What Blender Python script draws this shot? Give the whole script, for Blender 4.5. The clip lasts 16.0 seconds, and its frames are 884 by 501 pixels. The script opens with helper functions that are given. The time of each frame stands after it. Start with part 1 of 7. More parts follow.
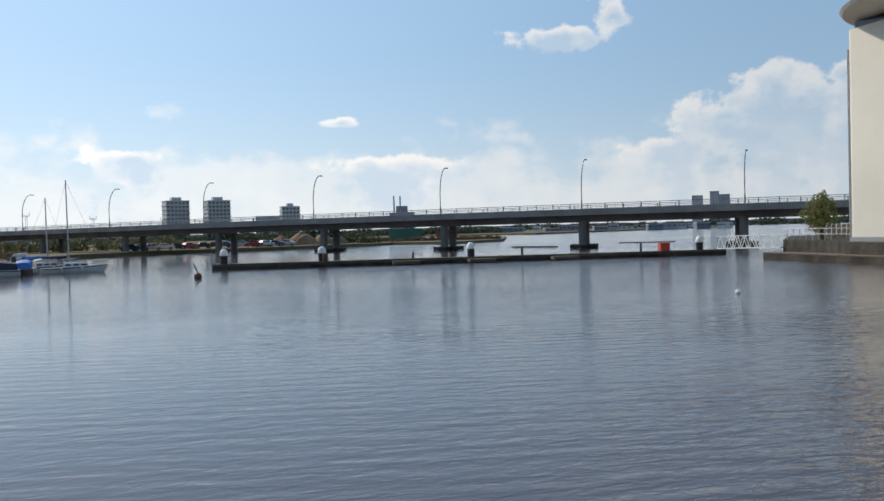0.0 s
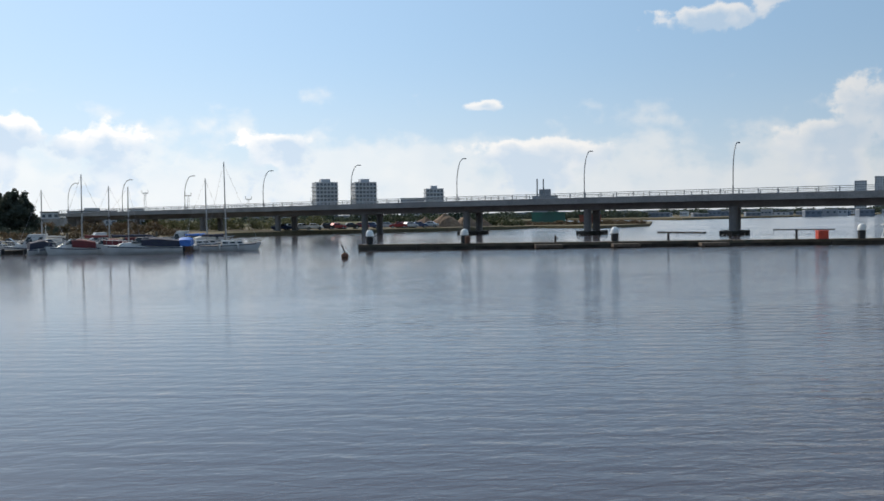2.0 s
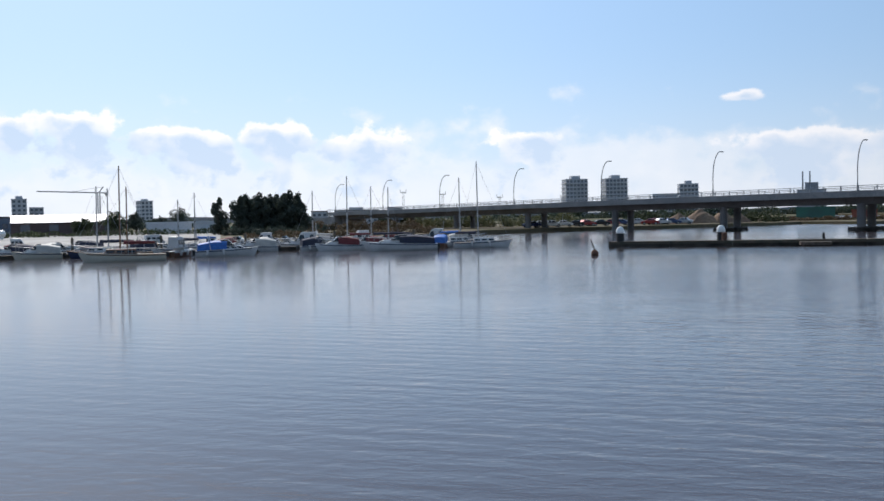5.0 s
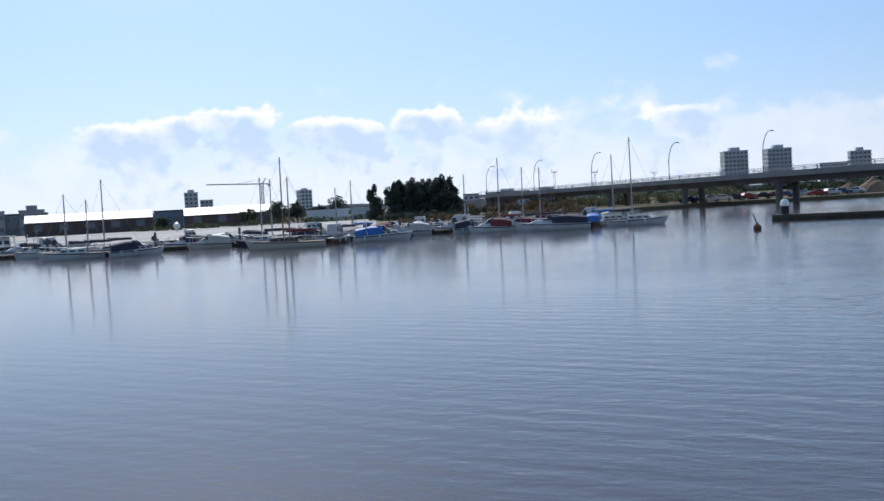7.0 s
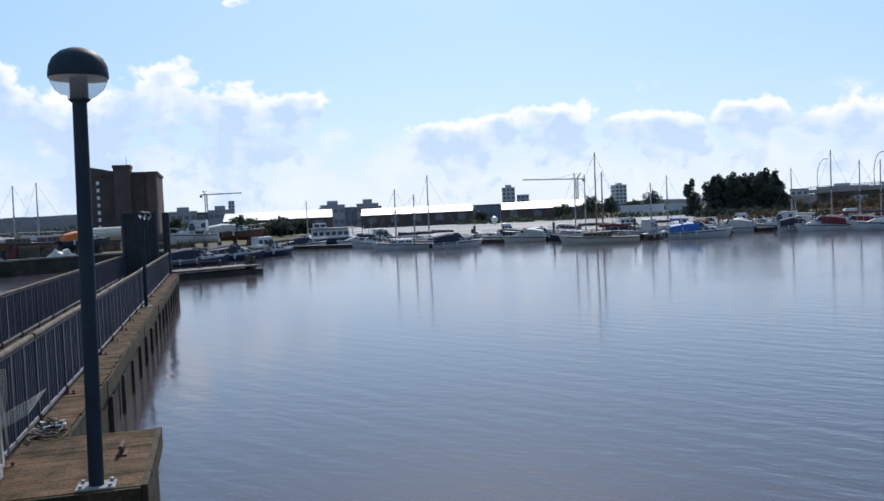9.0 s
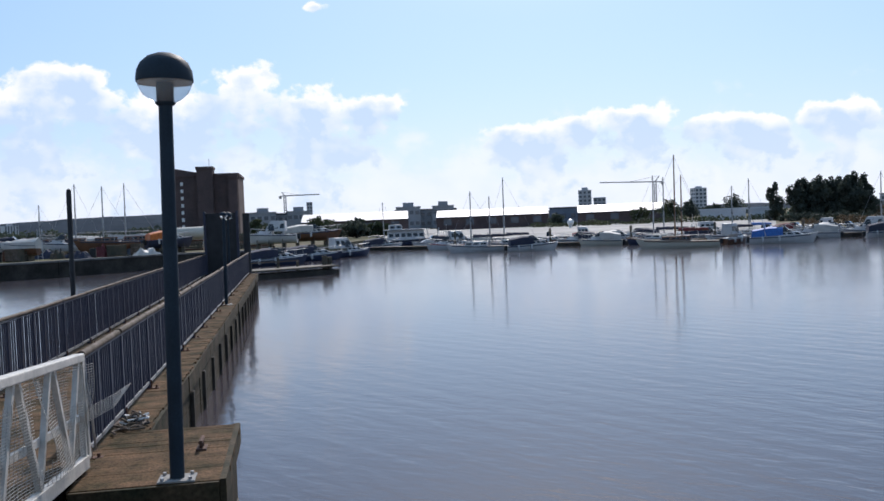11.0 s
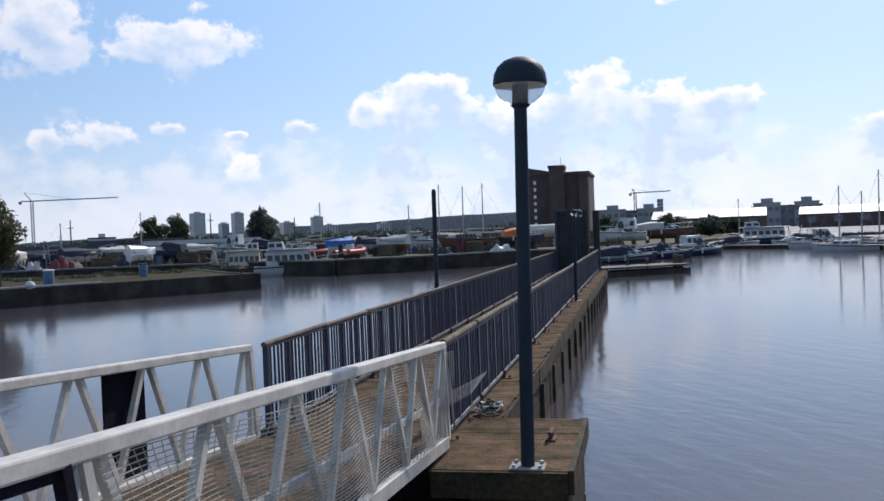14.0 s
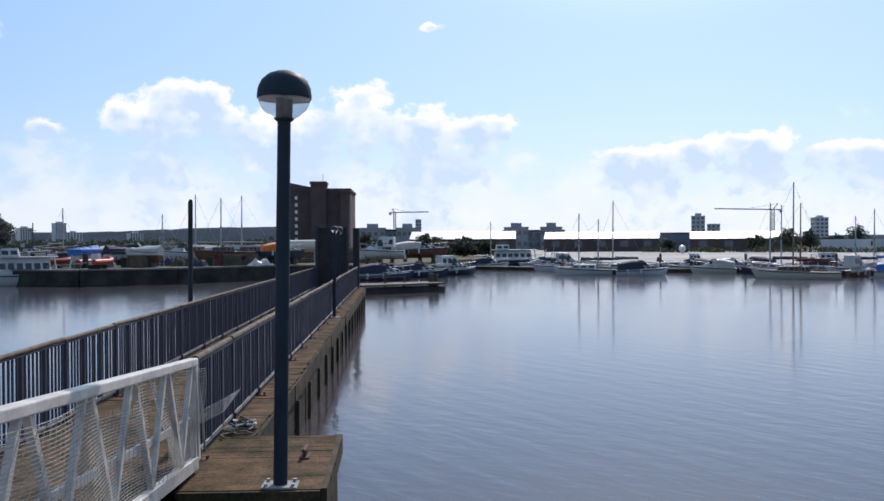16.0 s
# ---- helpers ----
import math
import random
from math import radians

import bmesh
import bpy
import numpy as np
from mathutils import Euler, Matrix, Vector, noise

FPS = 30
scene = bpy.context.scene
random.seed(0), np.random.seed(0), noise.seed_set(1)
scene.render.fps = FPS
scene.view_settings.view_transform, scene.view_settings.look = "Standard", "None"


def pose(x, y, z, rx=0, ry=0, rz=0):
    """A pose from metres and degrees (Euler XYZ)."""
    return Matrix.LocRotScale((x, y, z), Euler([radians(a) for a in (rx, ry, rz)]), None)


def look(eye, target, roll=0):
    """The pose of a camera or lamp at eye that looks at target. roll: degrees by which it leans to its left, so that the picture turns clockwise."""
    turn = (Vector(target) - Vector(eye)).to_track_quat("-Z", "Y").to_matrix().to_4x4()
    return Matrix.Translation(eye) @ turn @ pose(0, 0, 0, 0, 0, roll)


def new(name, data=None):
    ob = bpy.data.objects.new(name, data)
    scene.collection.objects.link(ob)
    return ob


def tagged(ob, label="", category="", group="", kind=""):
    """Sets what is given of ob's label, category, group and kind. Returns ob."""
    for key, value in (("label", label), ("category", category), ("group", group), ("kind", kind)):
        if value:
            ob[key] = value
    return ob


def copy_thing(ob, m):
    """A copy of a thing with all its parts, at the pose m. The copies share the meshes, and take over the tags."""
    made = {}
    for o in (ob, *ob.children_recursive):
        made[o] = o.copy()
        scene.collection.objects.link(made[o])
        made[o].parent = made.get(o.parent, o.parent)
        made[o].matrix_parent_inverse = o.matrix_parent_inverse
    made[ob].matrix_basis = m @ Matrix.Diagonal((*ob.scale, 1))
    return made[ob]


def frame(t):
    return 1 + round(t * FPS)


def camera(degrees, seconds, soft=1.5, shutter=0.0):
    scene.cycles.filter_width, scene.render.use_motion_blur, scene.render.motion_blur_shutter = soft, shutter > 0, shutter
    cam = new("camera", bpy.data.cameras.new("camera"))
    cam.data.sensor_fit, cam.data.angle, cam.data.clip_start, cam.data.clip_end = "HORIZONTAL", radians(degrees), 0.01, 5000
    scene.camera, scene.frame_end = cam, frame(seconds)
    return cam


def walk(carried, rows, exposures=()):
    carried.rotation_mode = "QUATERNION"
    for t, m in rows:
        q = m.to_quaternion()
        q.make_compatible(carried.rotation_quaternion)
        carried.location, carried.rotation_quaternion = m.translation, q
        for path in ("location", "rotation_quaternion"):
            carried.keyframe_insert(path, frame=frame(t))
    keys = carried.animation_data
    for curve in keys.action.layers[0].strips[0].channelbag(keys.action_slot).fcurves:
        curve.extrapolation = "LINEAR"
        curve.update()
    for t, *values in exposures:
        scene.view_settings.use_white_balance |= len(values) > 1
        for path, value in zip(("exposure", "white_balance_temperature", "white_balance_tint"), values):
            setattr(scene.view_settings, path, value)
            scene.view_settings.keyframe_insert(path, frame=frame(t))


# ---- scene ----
EYE = Vector((0.0, 0.0, 3.2))


def aim(turn, tilt, roll):
    """Camera pose from compass turn, tilt and roll in degrees."""
    a, e = radians(turn), radians(tilt)
    way = Vector((math.sin(a) * math.cos(e), math.cos(a) * math.cos(e), math.sin(e)))
    return look(EYE, EYE + way, roll)


cam = camera(52.21, 16.0, soft=1.6)
walk(cam, [
    (0, aim(46.08, -1.24, -1.50)),
    (0.5, aim(43.68, -1.65, -0.77)),
    (1, aim(41.62, -1.97, -1.25)),
    (1.5, aim(39.78, -1.99, -0.99)),
    (2, aim(37.05, -2.14, -0.76)),
    (2.5, aim(37.09, -2.12, -0.93)),
    (3, aim(36.42, -1.78, -1.12)),
    (3.5, aim(35.71, -2.54, -2.35)),
    (4, aim(30.39, -1.94, -1.53)),
    (4.5, aim(24.96, -1.58, -0.94)),
    (5, aim(21.28, -2.06, -1.19)),
    (5.2, aim(19.79, -2.04, -1.01)),
    (7.3, aim(7.96, -2.75, -3.82)),
    (7.5, aim(4.55, -2.37, -3.68)),
    (8, aim(-0.06, -2.27, -2.72)),
    (8.2, aim(-1.43, -1.99, -2.36)),
    (8.5, aim(-4.86, -2.07, -2.63)),
    (8.7, aim(-6.79, -2.19, -2.77)),
    (10.8, aim(-11.00, -1.96, -2.63)),
    (11, aim(-12.87, -1.84, -2.31)),
    (11.5, aim(-17.77, -1.53, -2.88)),
    (12, aim(-21.69, -1.76, -2.83)),
    (12.5, aim(-25.60, -1.58, -3.08)),
    (13, aim(-28.76, -1.33, -2.79)),
    (13.5, aim(-31.49, -1.53, -2.94)),
    (14, aim(-34.79, -1.12, -2.30)),
    (14.5, aim(-34.94, -0.85, -1.82)),
    (15, aim(-32.34, -0.78, -2.02)),
    (15.5, aim(-31.17, -0.70, -2.09)),
    (16, aim(-19.61, -0.44, -0.33)),
], exposures=[
    (0, 0.07, 6950, 10), (3, 0.04, 6850, 11), (5, 0.05, 6550, 13), (8, 0.0, 6150, 13), (12.5, 0.08, 6450, 16), (16, 0.07, 6350, 16),
])


# ---- sky, sun ----
SUN_TURN, SUN_UP = -6.0, 40.0

world = bpy.data.worlds.new("sky")
world.use_nodes = True
scene.world = world
wn, wl = world.node_tree.nodes, world.node_tree.links
wn.clear()


def wmath(op, a, b=None, c=None, clamp=False):
    n = wn.new("ShaderNodeMath")
    n.operation, n.use_clamp = op, clamp
    for i, v in enumerate((a, b, c)):
        if v is None:
            continue
        if isinstance(v, (int, float)):
            n.inputs[i].default_value = v
        else:
            wl.new(v, n.inputs[i])
    return n.outputs[0]


def wmix(fac, a, b):
    n = wn.new("ShaderNodeMix")
    n.data_type = "RGBA"
    for sock, v in ((n.inputs[0], fac), (n.inputs[6], a), (n.inputs[7], b)):
        if isinstance(v, (int, float)):
            sock.default_value = v
        elif isinstance(v, tuple):
            sock.default_value = v
        else:
            wl.new(v, sock)
    return n.outputs[2]


sky_tex = wn.new("ShaderNodeTexSky")
sky_tex.sky_type = "NISHITA"
sky_tex.sun_disc = False
sky_tex.sun_elevation = radians(SUN_UP)
sky_tex.sun_rotation = radians(SUN_TURN)
sky_tex.air_density, sky_tex.dust_density, sky_tex.ozone_density = 1.1, 1.0, 3.0

coord = wn.new("ShaderNodeTexCoord")
sep = wn.new("ShaderNodeSeparateXYZ")
wl.new(coord.outputs["Generated"], sep.inputs[0])
turn = wmath("MULTIPLY", wmath("ARCTAN2", sep.outputs[0], sep.outputs[1]), 57.2958)
lift = wmath("MULTIPLY", wmath("ARCSINE", sep.outputs[2]), 57.2958)
flat = wn.new("ShaderNodeCombineXYZ")
wl.new(turn, flat.inputs[0])
wl.new(lift, flat.inputs[1])


def wnoise(scale, detail, rough, offset=0.0, stretch=(1, 1, 1)):
    m = wn.new("ShaderNodeMapping")
    m.inputs["Location"].default_value = (offset, offset * 0.7, offset * 0.3)
    m.inputs["Scale"].default_value = stretch
    wl.new(flat.outputs[0], m.inputs[0])
    n = wn.new("ShaderNodeTexNoise")
    n.inputs["Scale"].default_value = scale
    n.inputs["Detail"].default_value = detail
    n.inputs["Roughness"].default_value = rough
    wl.new(m.outputs[0], n.inputs["Vector"])
    return n.outputs["Fac"]


billow = wnoise(0.36, 6.0, 0.5, 0.0, (0.8, 1.15, 1))
fine = wnoise(1.0, 5.0, 0.55, 13.0)
wisp = wnoise(2.4, 4.0, 0.6, 5.0, (0.8, 1.2, 1))
relief = wnoise(0.32, 3.0, 0.42, 21.0, (0.85, 1.15, 1))
relief_above = wnoise(0.32, 3.0, 0.42, 21.6, (0.85, 1.15, 1))

nearest = [None]
weights, heights = [None], [None]


def cloud(at_turn, at_lift, half_width, half_height):
    """Adds one heap of cloud: its place in the sky and half sizes, in degrees. Low heaps reach down into the bank below them."""
    n = wn.new("ShaderNodeVectorMath")
    n.operation = "MULTIPLY_ADD"
    sx, sy = 1 / half_width, 1 / half_height
    wl.new(flat.outputs[0], n.inputs[0])
    n.inputs[1].default_value = (sx, sy, 0)
    n.inputs[2].default_value = (-at_turn * sx, -at_lift * sy, 0)
    at = n.outputs[0]
    own = wn.new("ShaderNodeSeparateXYZ")
    wl.new(at, own.inputs[0])
    if at_lift < 9.3 and half_width > 1.75 and at_turn > -42:
        k = wn.new("ShaderNodeVectorMath")
        k.operation = "MULTIPLY"
        wl.new(at, k.inputs[0])
        k.inputs[1].default_value = (0.8, -0.22, 0)
        j = wn.new("ShaderNodeVectorMath")
        j.operation = "MAXIMUM"
        g = wn.new("ShaderNodeVectorMath")
        g.operation = "ABSOLUTE"
        wl.new(k.outputs[0], g.inputs[0])
        wl.new(at, j.inputs[0])
        side = wn.new("ShaderNodeVectorMath")
        side.operation = "MULTIPLY"
        wl.new(g.outputs[0], side.inputs[0])
        side.inputs[1].default_value = (1, 1, 0)
        wl.new(side.outputs[0], j.inputs[1])
        at = j.outputs[0]
    d = wn.new("ShaderNodeVectorMath")
    d.operation = "LENGTH"
    wl.new(at, d.inputs[0])
    value = d.outputs["Value"]
    near_by = wmath("MAXIMUM", wmath("SUBTRACT", 1.5, value), 0.0)
    high = wmath("MULTIPLY", near_by, own.outputs[1])
    weights[0] = near_by if weights[0] is None else wmath("ADD", weights[0], near_by)
    heights[0] = high if heights[0] is None else wmath("ADD", heights[0], high)
    nearest[0] = value if nearest[0] is None else wmath("SMOOTH_MIN", nearest[0], value, 0.3)


cloud(54.1, 11.7, 3.4, 0.9)
cloud(57.0, 12.8, 1.6, 1.5)
cloud(39.8, 6.9, 1.7, 0.5)
cloud(66.7, 8.4, 2.1, 1.1)
cloud(64.1, 6.5, 2.9, 1.4)
cloud(68.5, 6.3, 4.3, 2.7)
cloud(60.4, 4.5, 2.5, 1.1)
cloud(70.6, 8.4, 1.4, 1.1)
cloud(43.9, 4.0, 3.9, 0.9)
cloud(26.6, 4.6, 2.3, 0.9)
cloud(16.8, 4.8, 2.5, 1.1)
cloud(12.4, 5.3, 1.6, 1.1)
cloud(9.7, 5.3, 1.6, 0.9)
cloud(5.6, 5.1, 3.9, 0.8)
cloud(-0.4, 5.9, 2.9, 0.9)
cloud(-4.2, 5.6, 1.8, 0.6)
cloud(43.6, 4.2, 2.9, 0.8)
cloud(-34.5, 9.2, 2.5, 1.1)
cloud(-37.1, 7.0, 2.1, 1.6)
cloud(-24.8, 9.1, 2.1, 1.2)
cloud(-20.4, 7.2, 3.0, 1.9)
cloud(-29.2, 7.0, 4.6, 2.2)
cloud(-17.4, 7.3, 2.3, 0.9)
cloud(-6.3, 5.2, 3.2, 1.0)
cloud(10.9, 5.3, 1.8, 0.9)
cloud(-50.2, 12.0, 4.6, 2.3)
cloud(-58.7, 12.2, 3.6, 3.0)
cloud(-58.2, 6.1, 1.1, 0.8)
cloud(-55.3, 6.4, 2.3, 1.1)
cloud(-51.1, 6.9, 1.5, 0.6)
cloud(-47.2, 6.5, 0.7, 0.3)
cloud(-43.3, 6.8, 1.3, 0.6)
cloud(-46.8, 4.3, 1.6, 1.2)
cloud(-39.3, 7.6, 1.5, 1.4)
cloud(-20.3, 13.4, 1.1, 0.4)

# heaps of cloud, broken up by noise; the low bank of cloud and haze along the horizon


def smooth(v, lo, hi):
    n = wn.new("ShaderNodeMapRange")
    n.interpolation_type = "SMOOTHSTEP"
    wl.new(v, n.inputs[0])
    n.inputs[1].default_value, n.inputs[2].default_value = lo, hi
    return n.outputs[0]


heap = wmath("SUBTRACT", 1.0, nearest[0])
heap = wmath("ADD", heap, wmath("MULTIPLY", wmath("SUBTRACT", billow, 0.5), 2.0))
heap = wmath("ADD", heap, wmath("MULTIPLY", wmath("SUBTRACT", fine, 0.5), 1.15))
heap = wmath("ADD", heap, wmath("MULTIPLY", wmath("SUBTRACT", wisp, 0.5), 0.3))
low = wmath("SUBTRACT", 1.1, wmath("DIVIDE", wmath("MAXIMUM", wmath("SUBTRACT", lift, 1.0), 0.0), 5.0))
low = wmath("ADD", low, wmath("MULTIPLY", wmath("SUBTRACT", billow, 0.52), 3.0))
low = wmath("ADD", low, wmath("MULTIPLY", wmath("SUBTRACT", fine, 0.5), 0.7))
up_in_heap = wmath("DIVIDE", heights[0], wmath("MAXIMUM", weights[0], 0.02))
under = wmath("MULTIPLY", up_in_heap, -1.0, clamp=True)
cover = smooth(wmath("SUBTRACT", heap, wmath("MULTIPLY", under, 0.12)), 0.0, 0.36)
low_cover = wmath("MULTIPLY", smooth(low, 0.0, 0.8), 0.7)
# relief: tops and rims bright, undersides grey
lit = wmath("ADD", 0.50, wmath("MULTIPLY", wmath("SUBTRACT", relief, relief_above), 2.6))
lit = wmath("ADD", lit, wmath("MULTIPLY", wmath("MINIMUM", wmath("MAXIMUM", up_in_heap, -0.7), 1.0), 0.5))
lit = wmath("SUBTRACT", lit, wmath("MULTIPLY", smooth(heap, 0.5, 1.2), 0.55))
lit = wmath("ADD", lit, wmath("MULTIPLY", wmath("SUBTRACT", 1.0, smooth(heap, 0.2, 0.7)), wmath("MULTIPLY", wmath("ADD", up_in_heap, 0.55, clamp=True), 0.5)), clamp=True)
low_lit = wmath("ADD", 0.62, wmath("MULTIPLY", wmath("SUBTRACT", relief, relief_above), 2.2), clamp=True)

far_side = wn.new("ShaderNodeMapRange")
wl.new(wmath("ABSOLUTE", wmath("SUBTRACT", turn, SUN_TURN)), far_side.inputs[0])
far_side.inputs[1].default_value, far_side.inputs[2].default_value, far_side.inputs[3].default_value, far_side.inputs[4].default_value = 30, 80, 0.95, 0.62
far_side = far_side.outputs[0]
CLOUD_LIT, CLOUD_GREY, HAZE = (10.0, 10.1, 10.3, 1), (5.5, 7.1, 9.1, 1), (7.9, 8.9, 10.0, 1)
open_blue = wmix(0.6, sky_tex.outputs[0], (4.05, 6.85, 10.55, 1))
haze_amount = wmath("POWER", wmath("SUBTRACT", 1.0, wmath("DIVIDE", wmath("ABSOLUTE", lift), 13.0), clamp=True), 2.6)
clear = wmix(wmath("MULTIPLY", haze_amount, 0.8), open_blue, HAZE)
veil = wmix(low_cover, clear, wmix(low_lit, (7.6, 8.5, 9.5, 1), (8.9, 9.35, 9.85, 1)))
clouds = wmix(lit, CLOUD_GREY, CLOUD_LIT)
clouds = wmix(wmath("MULTIPLY", haze_amount, 0.3), clouds, (8.9, 9.4, 10.0, 1))
whole = wmix(wmath("MULTIPLY", cover, far_side), veil, clouds)
# cloud and haze are brightest towards the sun
glow = wn.new("ShaderNodeMapRange")
glow.interpolation_type = "SMOOTHSTEP"
wl.new(wmath("ABSOLUTE", wmath("SUBTRACT", turn, SUN_TURN)), glow.inputs[0])
glow.inputs[1].default_value, glow.inputs[2].default_value, glow.inputs[3].default_value, glow.inputs[4].default_value = 24, 84, 1.0, 0.71
# the bright hazy ring round the sun
toward = wn.new("ShaderNodeVectorMath")
toward.operation = "DOT_PRODUCT"
wl.new(coord.outputs["Generated"], toward.inputs[0])
_t, _u = radians(SUN_TURN), radians(SUN_UP)
toward.inputs[1].default_value = (math.sin(_t) * math.cos(_u), math.cos(_t) * math.cos(_u), math.sin(_u))
from_sun = wmath("MULTIPLY", wmath("ARCCOSINE", toward.outputs["Value"]), 57.2958)
ring = wmath("SUBTRACT", 1.0, smooth(from_sun, 4, 28))
whole = wmix(ring, whole, (19, 18.4, 17.4, 1))
dimmed = wn.new("ShaderNodeVectorMath")
dimmed.operation = "SCALE"
wl.new(whole, dimmed.inputs[0])
wl.new(glow.outputs[0], dimmed.inputs["Scale"])
backing = wn.new("ShaderNodeBackground")
backing.inputs["Strength"].default_value = 0.103
wl.new(dimmed.outputs[0], backing.inputs["Color"])
wout = wn.new("ShaderNodeOutputWorld")
wl.new(backing.outputs[0], wout.inputs[0])

sun = new("sun", bpy.data.lights.new("sun", "SUN"))
sun.data.energy, sun.data.angle, sun.data.color = 3.4, radians(0.6), (1.0, 0.95, 0.87)
_a, _e = radians(SUN_TURN), radians(SUN_UP)
sun.matrix_world = look((0, 0, 60), (-math.sin(_a) * math.cos(_e) * 100, -math.cos(_a) * math.cos(_e) * 100, 60 - math.sin(_e) * 100))
scene.view_settings.exposure = 0.0

# ---- materials ----
def material(name, color, rough=0.7, metal=0.0, second=None, scale=3.0, bump=0.0, bump_scale=30.0, stain=0.35, per_piece=0.0, spec=0.5, stretch=(1, 1, 1)):
    """A surface with a base colour, a second one in broad patches, a fine grain and fine relief. Sizes in metres."""
    m = bpy.data.materials.new(name)
    m.use_nodes = True
    n, l = m.node_tree.nodes, m.node_tree.links
    b = n["Principled BSDF"]
    b.inputs["Metallic"].default_value = metal
    b.inputs["Specular IOR Level"].default_value = spec
    mp = n.new("ShaderNodeMapping")
    mp.inputs["Scale"].default_value = stretch
    geo = n.new("ShaderNodeNewGeometry")
    l.new(geo.outputs["Position"], mp.inputs[0])
    patch = n.new("ShaderNodeTexNoise")
    patch.inputs["Scale"].default_value, patch.inputs["Detail"].default_value = scale, 5
    grain = n.new("ShaderNodeTexNoise")
    grain.inputs["Scale"].default_value, grain.inputs["Detail"].default_value = bump_scale, 4
    l.new(mp.outputs[0], patch.inputs["Vector"])
    l.new(mp.outputs[0], grain.inputs["Vector"])
    second = second or tuple(c * (1 - stain) for c in color)
    ramp = n.new("ShaderNodeMapRange")
    ramp.inputs[1].default_value, ramp.inputs[2].default_value = 0.35, 0.68
    l.new(patch.outputs["Fac"], ramp.inputs[0])
    mix = n.new("ShaderNodeMix")
    mix.data_type = "RGBA"
    l.new(ramp.outputs[0], mix.inputs[0])
    mix.inputs[6].default_value, mix.inputs[7].default_value = (*color, 1), (*second, 1)
    gm = n.new("ShaderNodeMapRange")
    gm.inputs[1].default_value, gm.inputs[2].default_value, gm.inputs[3].default_value, gm.inputs[4].default_value = 0.3, 0.7, 1 - stain * 0.6, 1 + stain * 0.35
    l.new(grain.outputs["Fac"], gm.inputs[0])
    val = n.new("ShaderNodeHueSaturation")
    l.new(mix.outputs[2], val.inputs["Color"])
    if per_piece:
        info = n.new("ShaderNodeObjectInfo")
        pr = n.new("ShaderNodeMapRange")
        pr.inputs[3].default_value, pr.inputs[4].default_value = 1 - per_piece, 1 + per_piece
        l.new(info.outputs["Random"], pr.inputs[0])
        mul = n.new("ShaderNodeMath")
        mul.operation = "MULTIPLY"
        l.new(gm.outputs[0], mul.inputs[0])
        l.new(pr.outputs[0], mul.inputs[1])
        l.new(mul.outputs[0], val.inputs["Value"])
    else:
        l.new(gm.outputs[0], val.inputs["Value"])
    l.new(val.outputs[0], b.inputs["Base Color"])
    rr = n.new("ShaderNodeMapRange")
    rr.inputs[3].default_value, rr.inputs[4].default_value = max(0.02, rough - 0.1), min(1, rough + 0.1)
    l.new(patch.outputs["Fac"], rr.inputs[0])
    l.new(rr.outputs[0], b.inputs["Roughness"])
    if bump:
        bp = n.new("ShaderNodeBump")
        bp.inputs["Strength"].default_value, bp.inputs["Distance"].default_value = 0.6, bump
        l.new(grain.outputs["Fac"], bp.inputs["Height"])
        l.new(bp.outputs[0], b.inputs["Normal"])
    return m


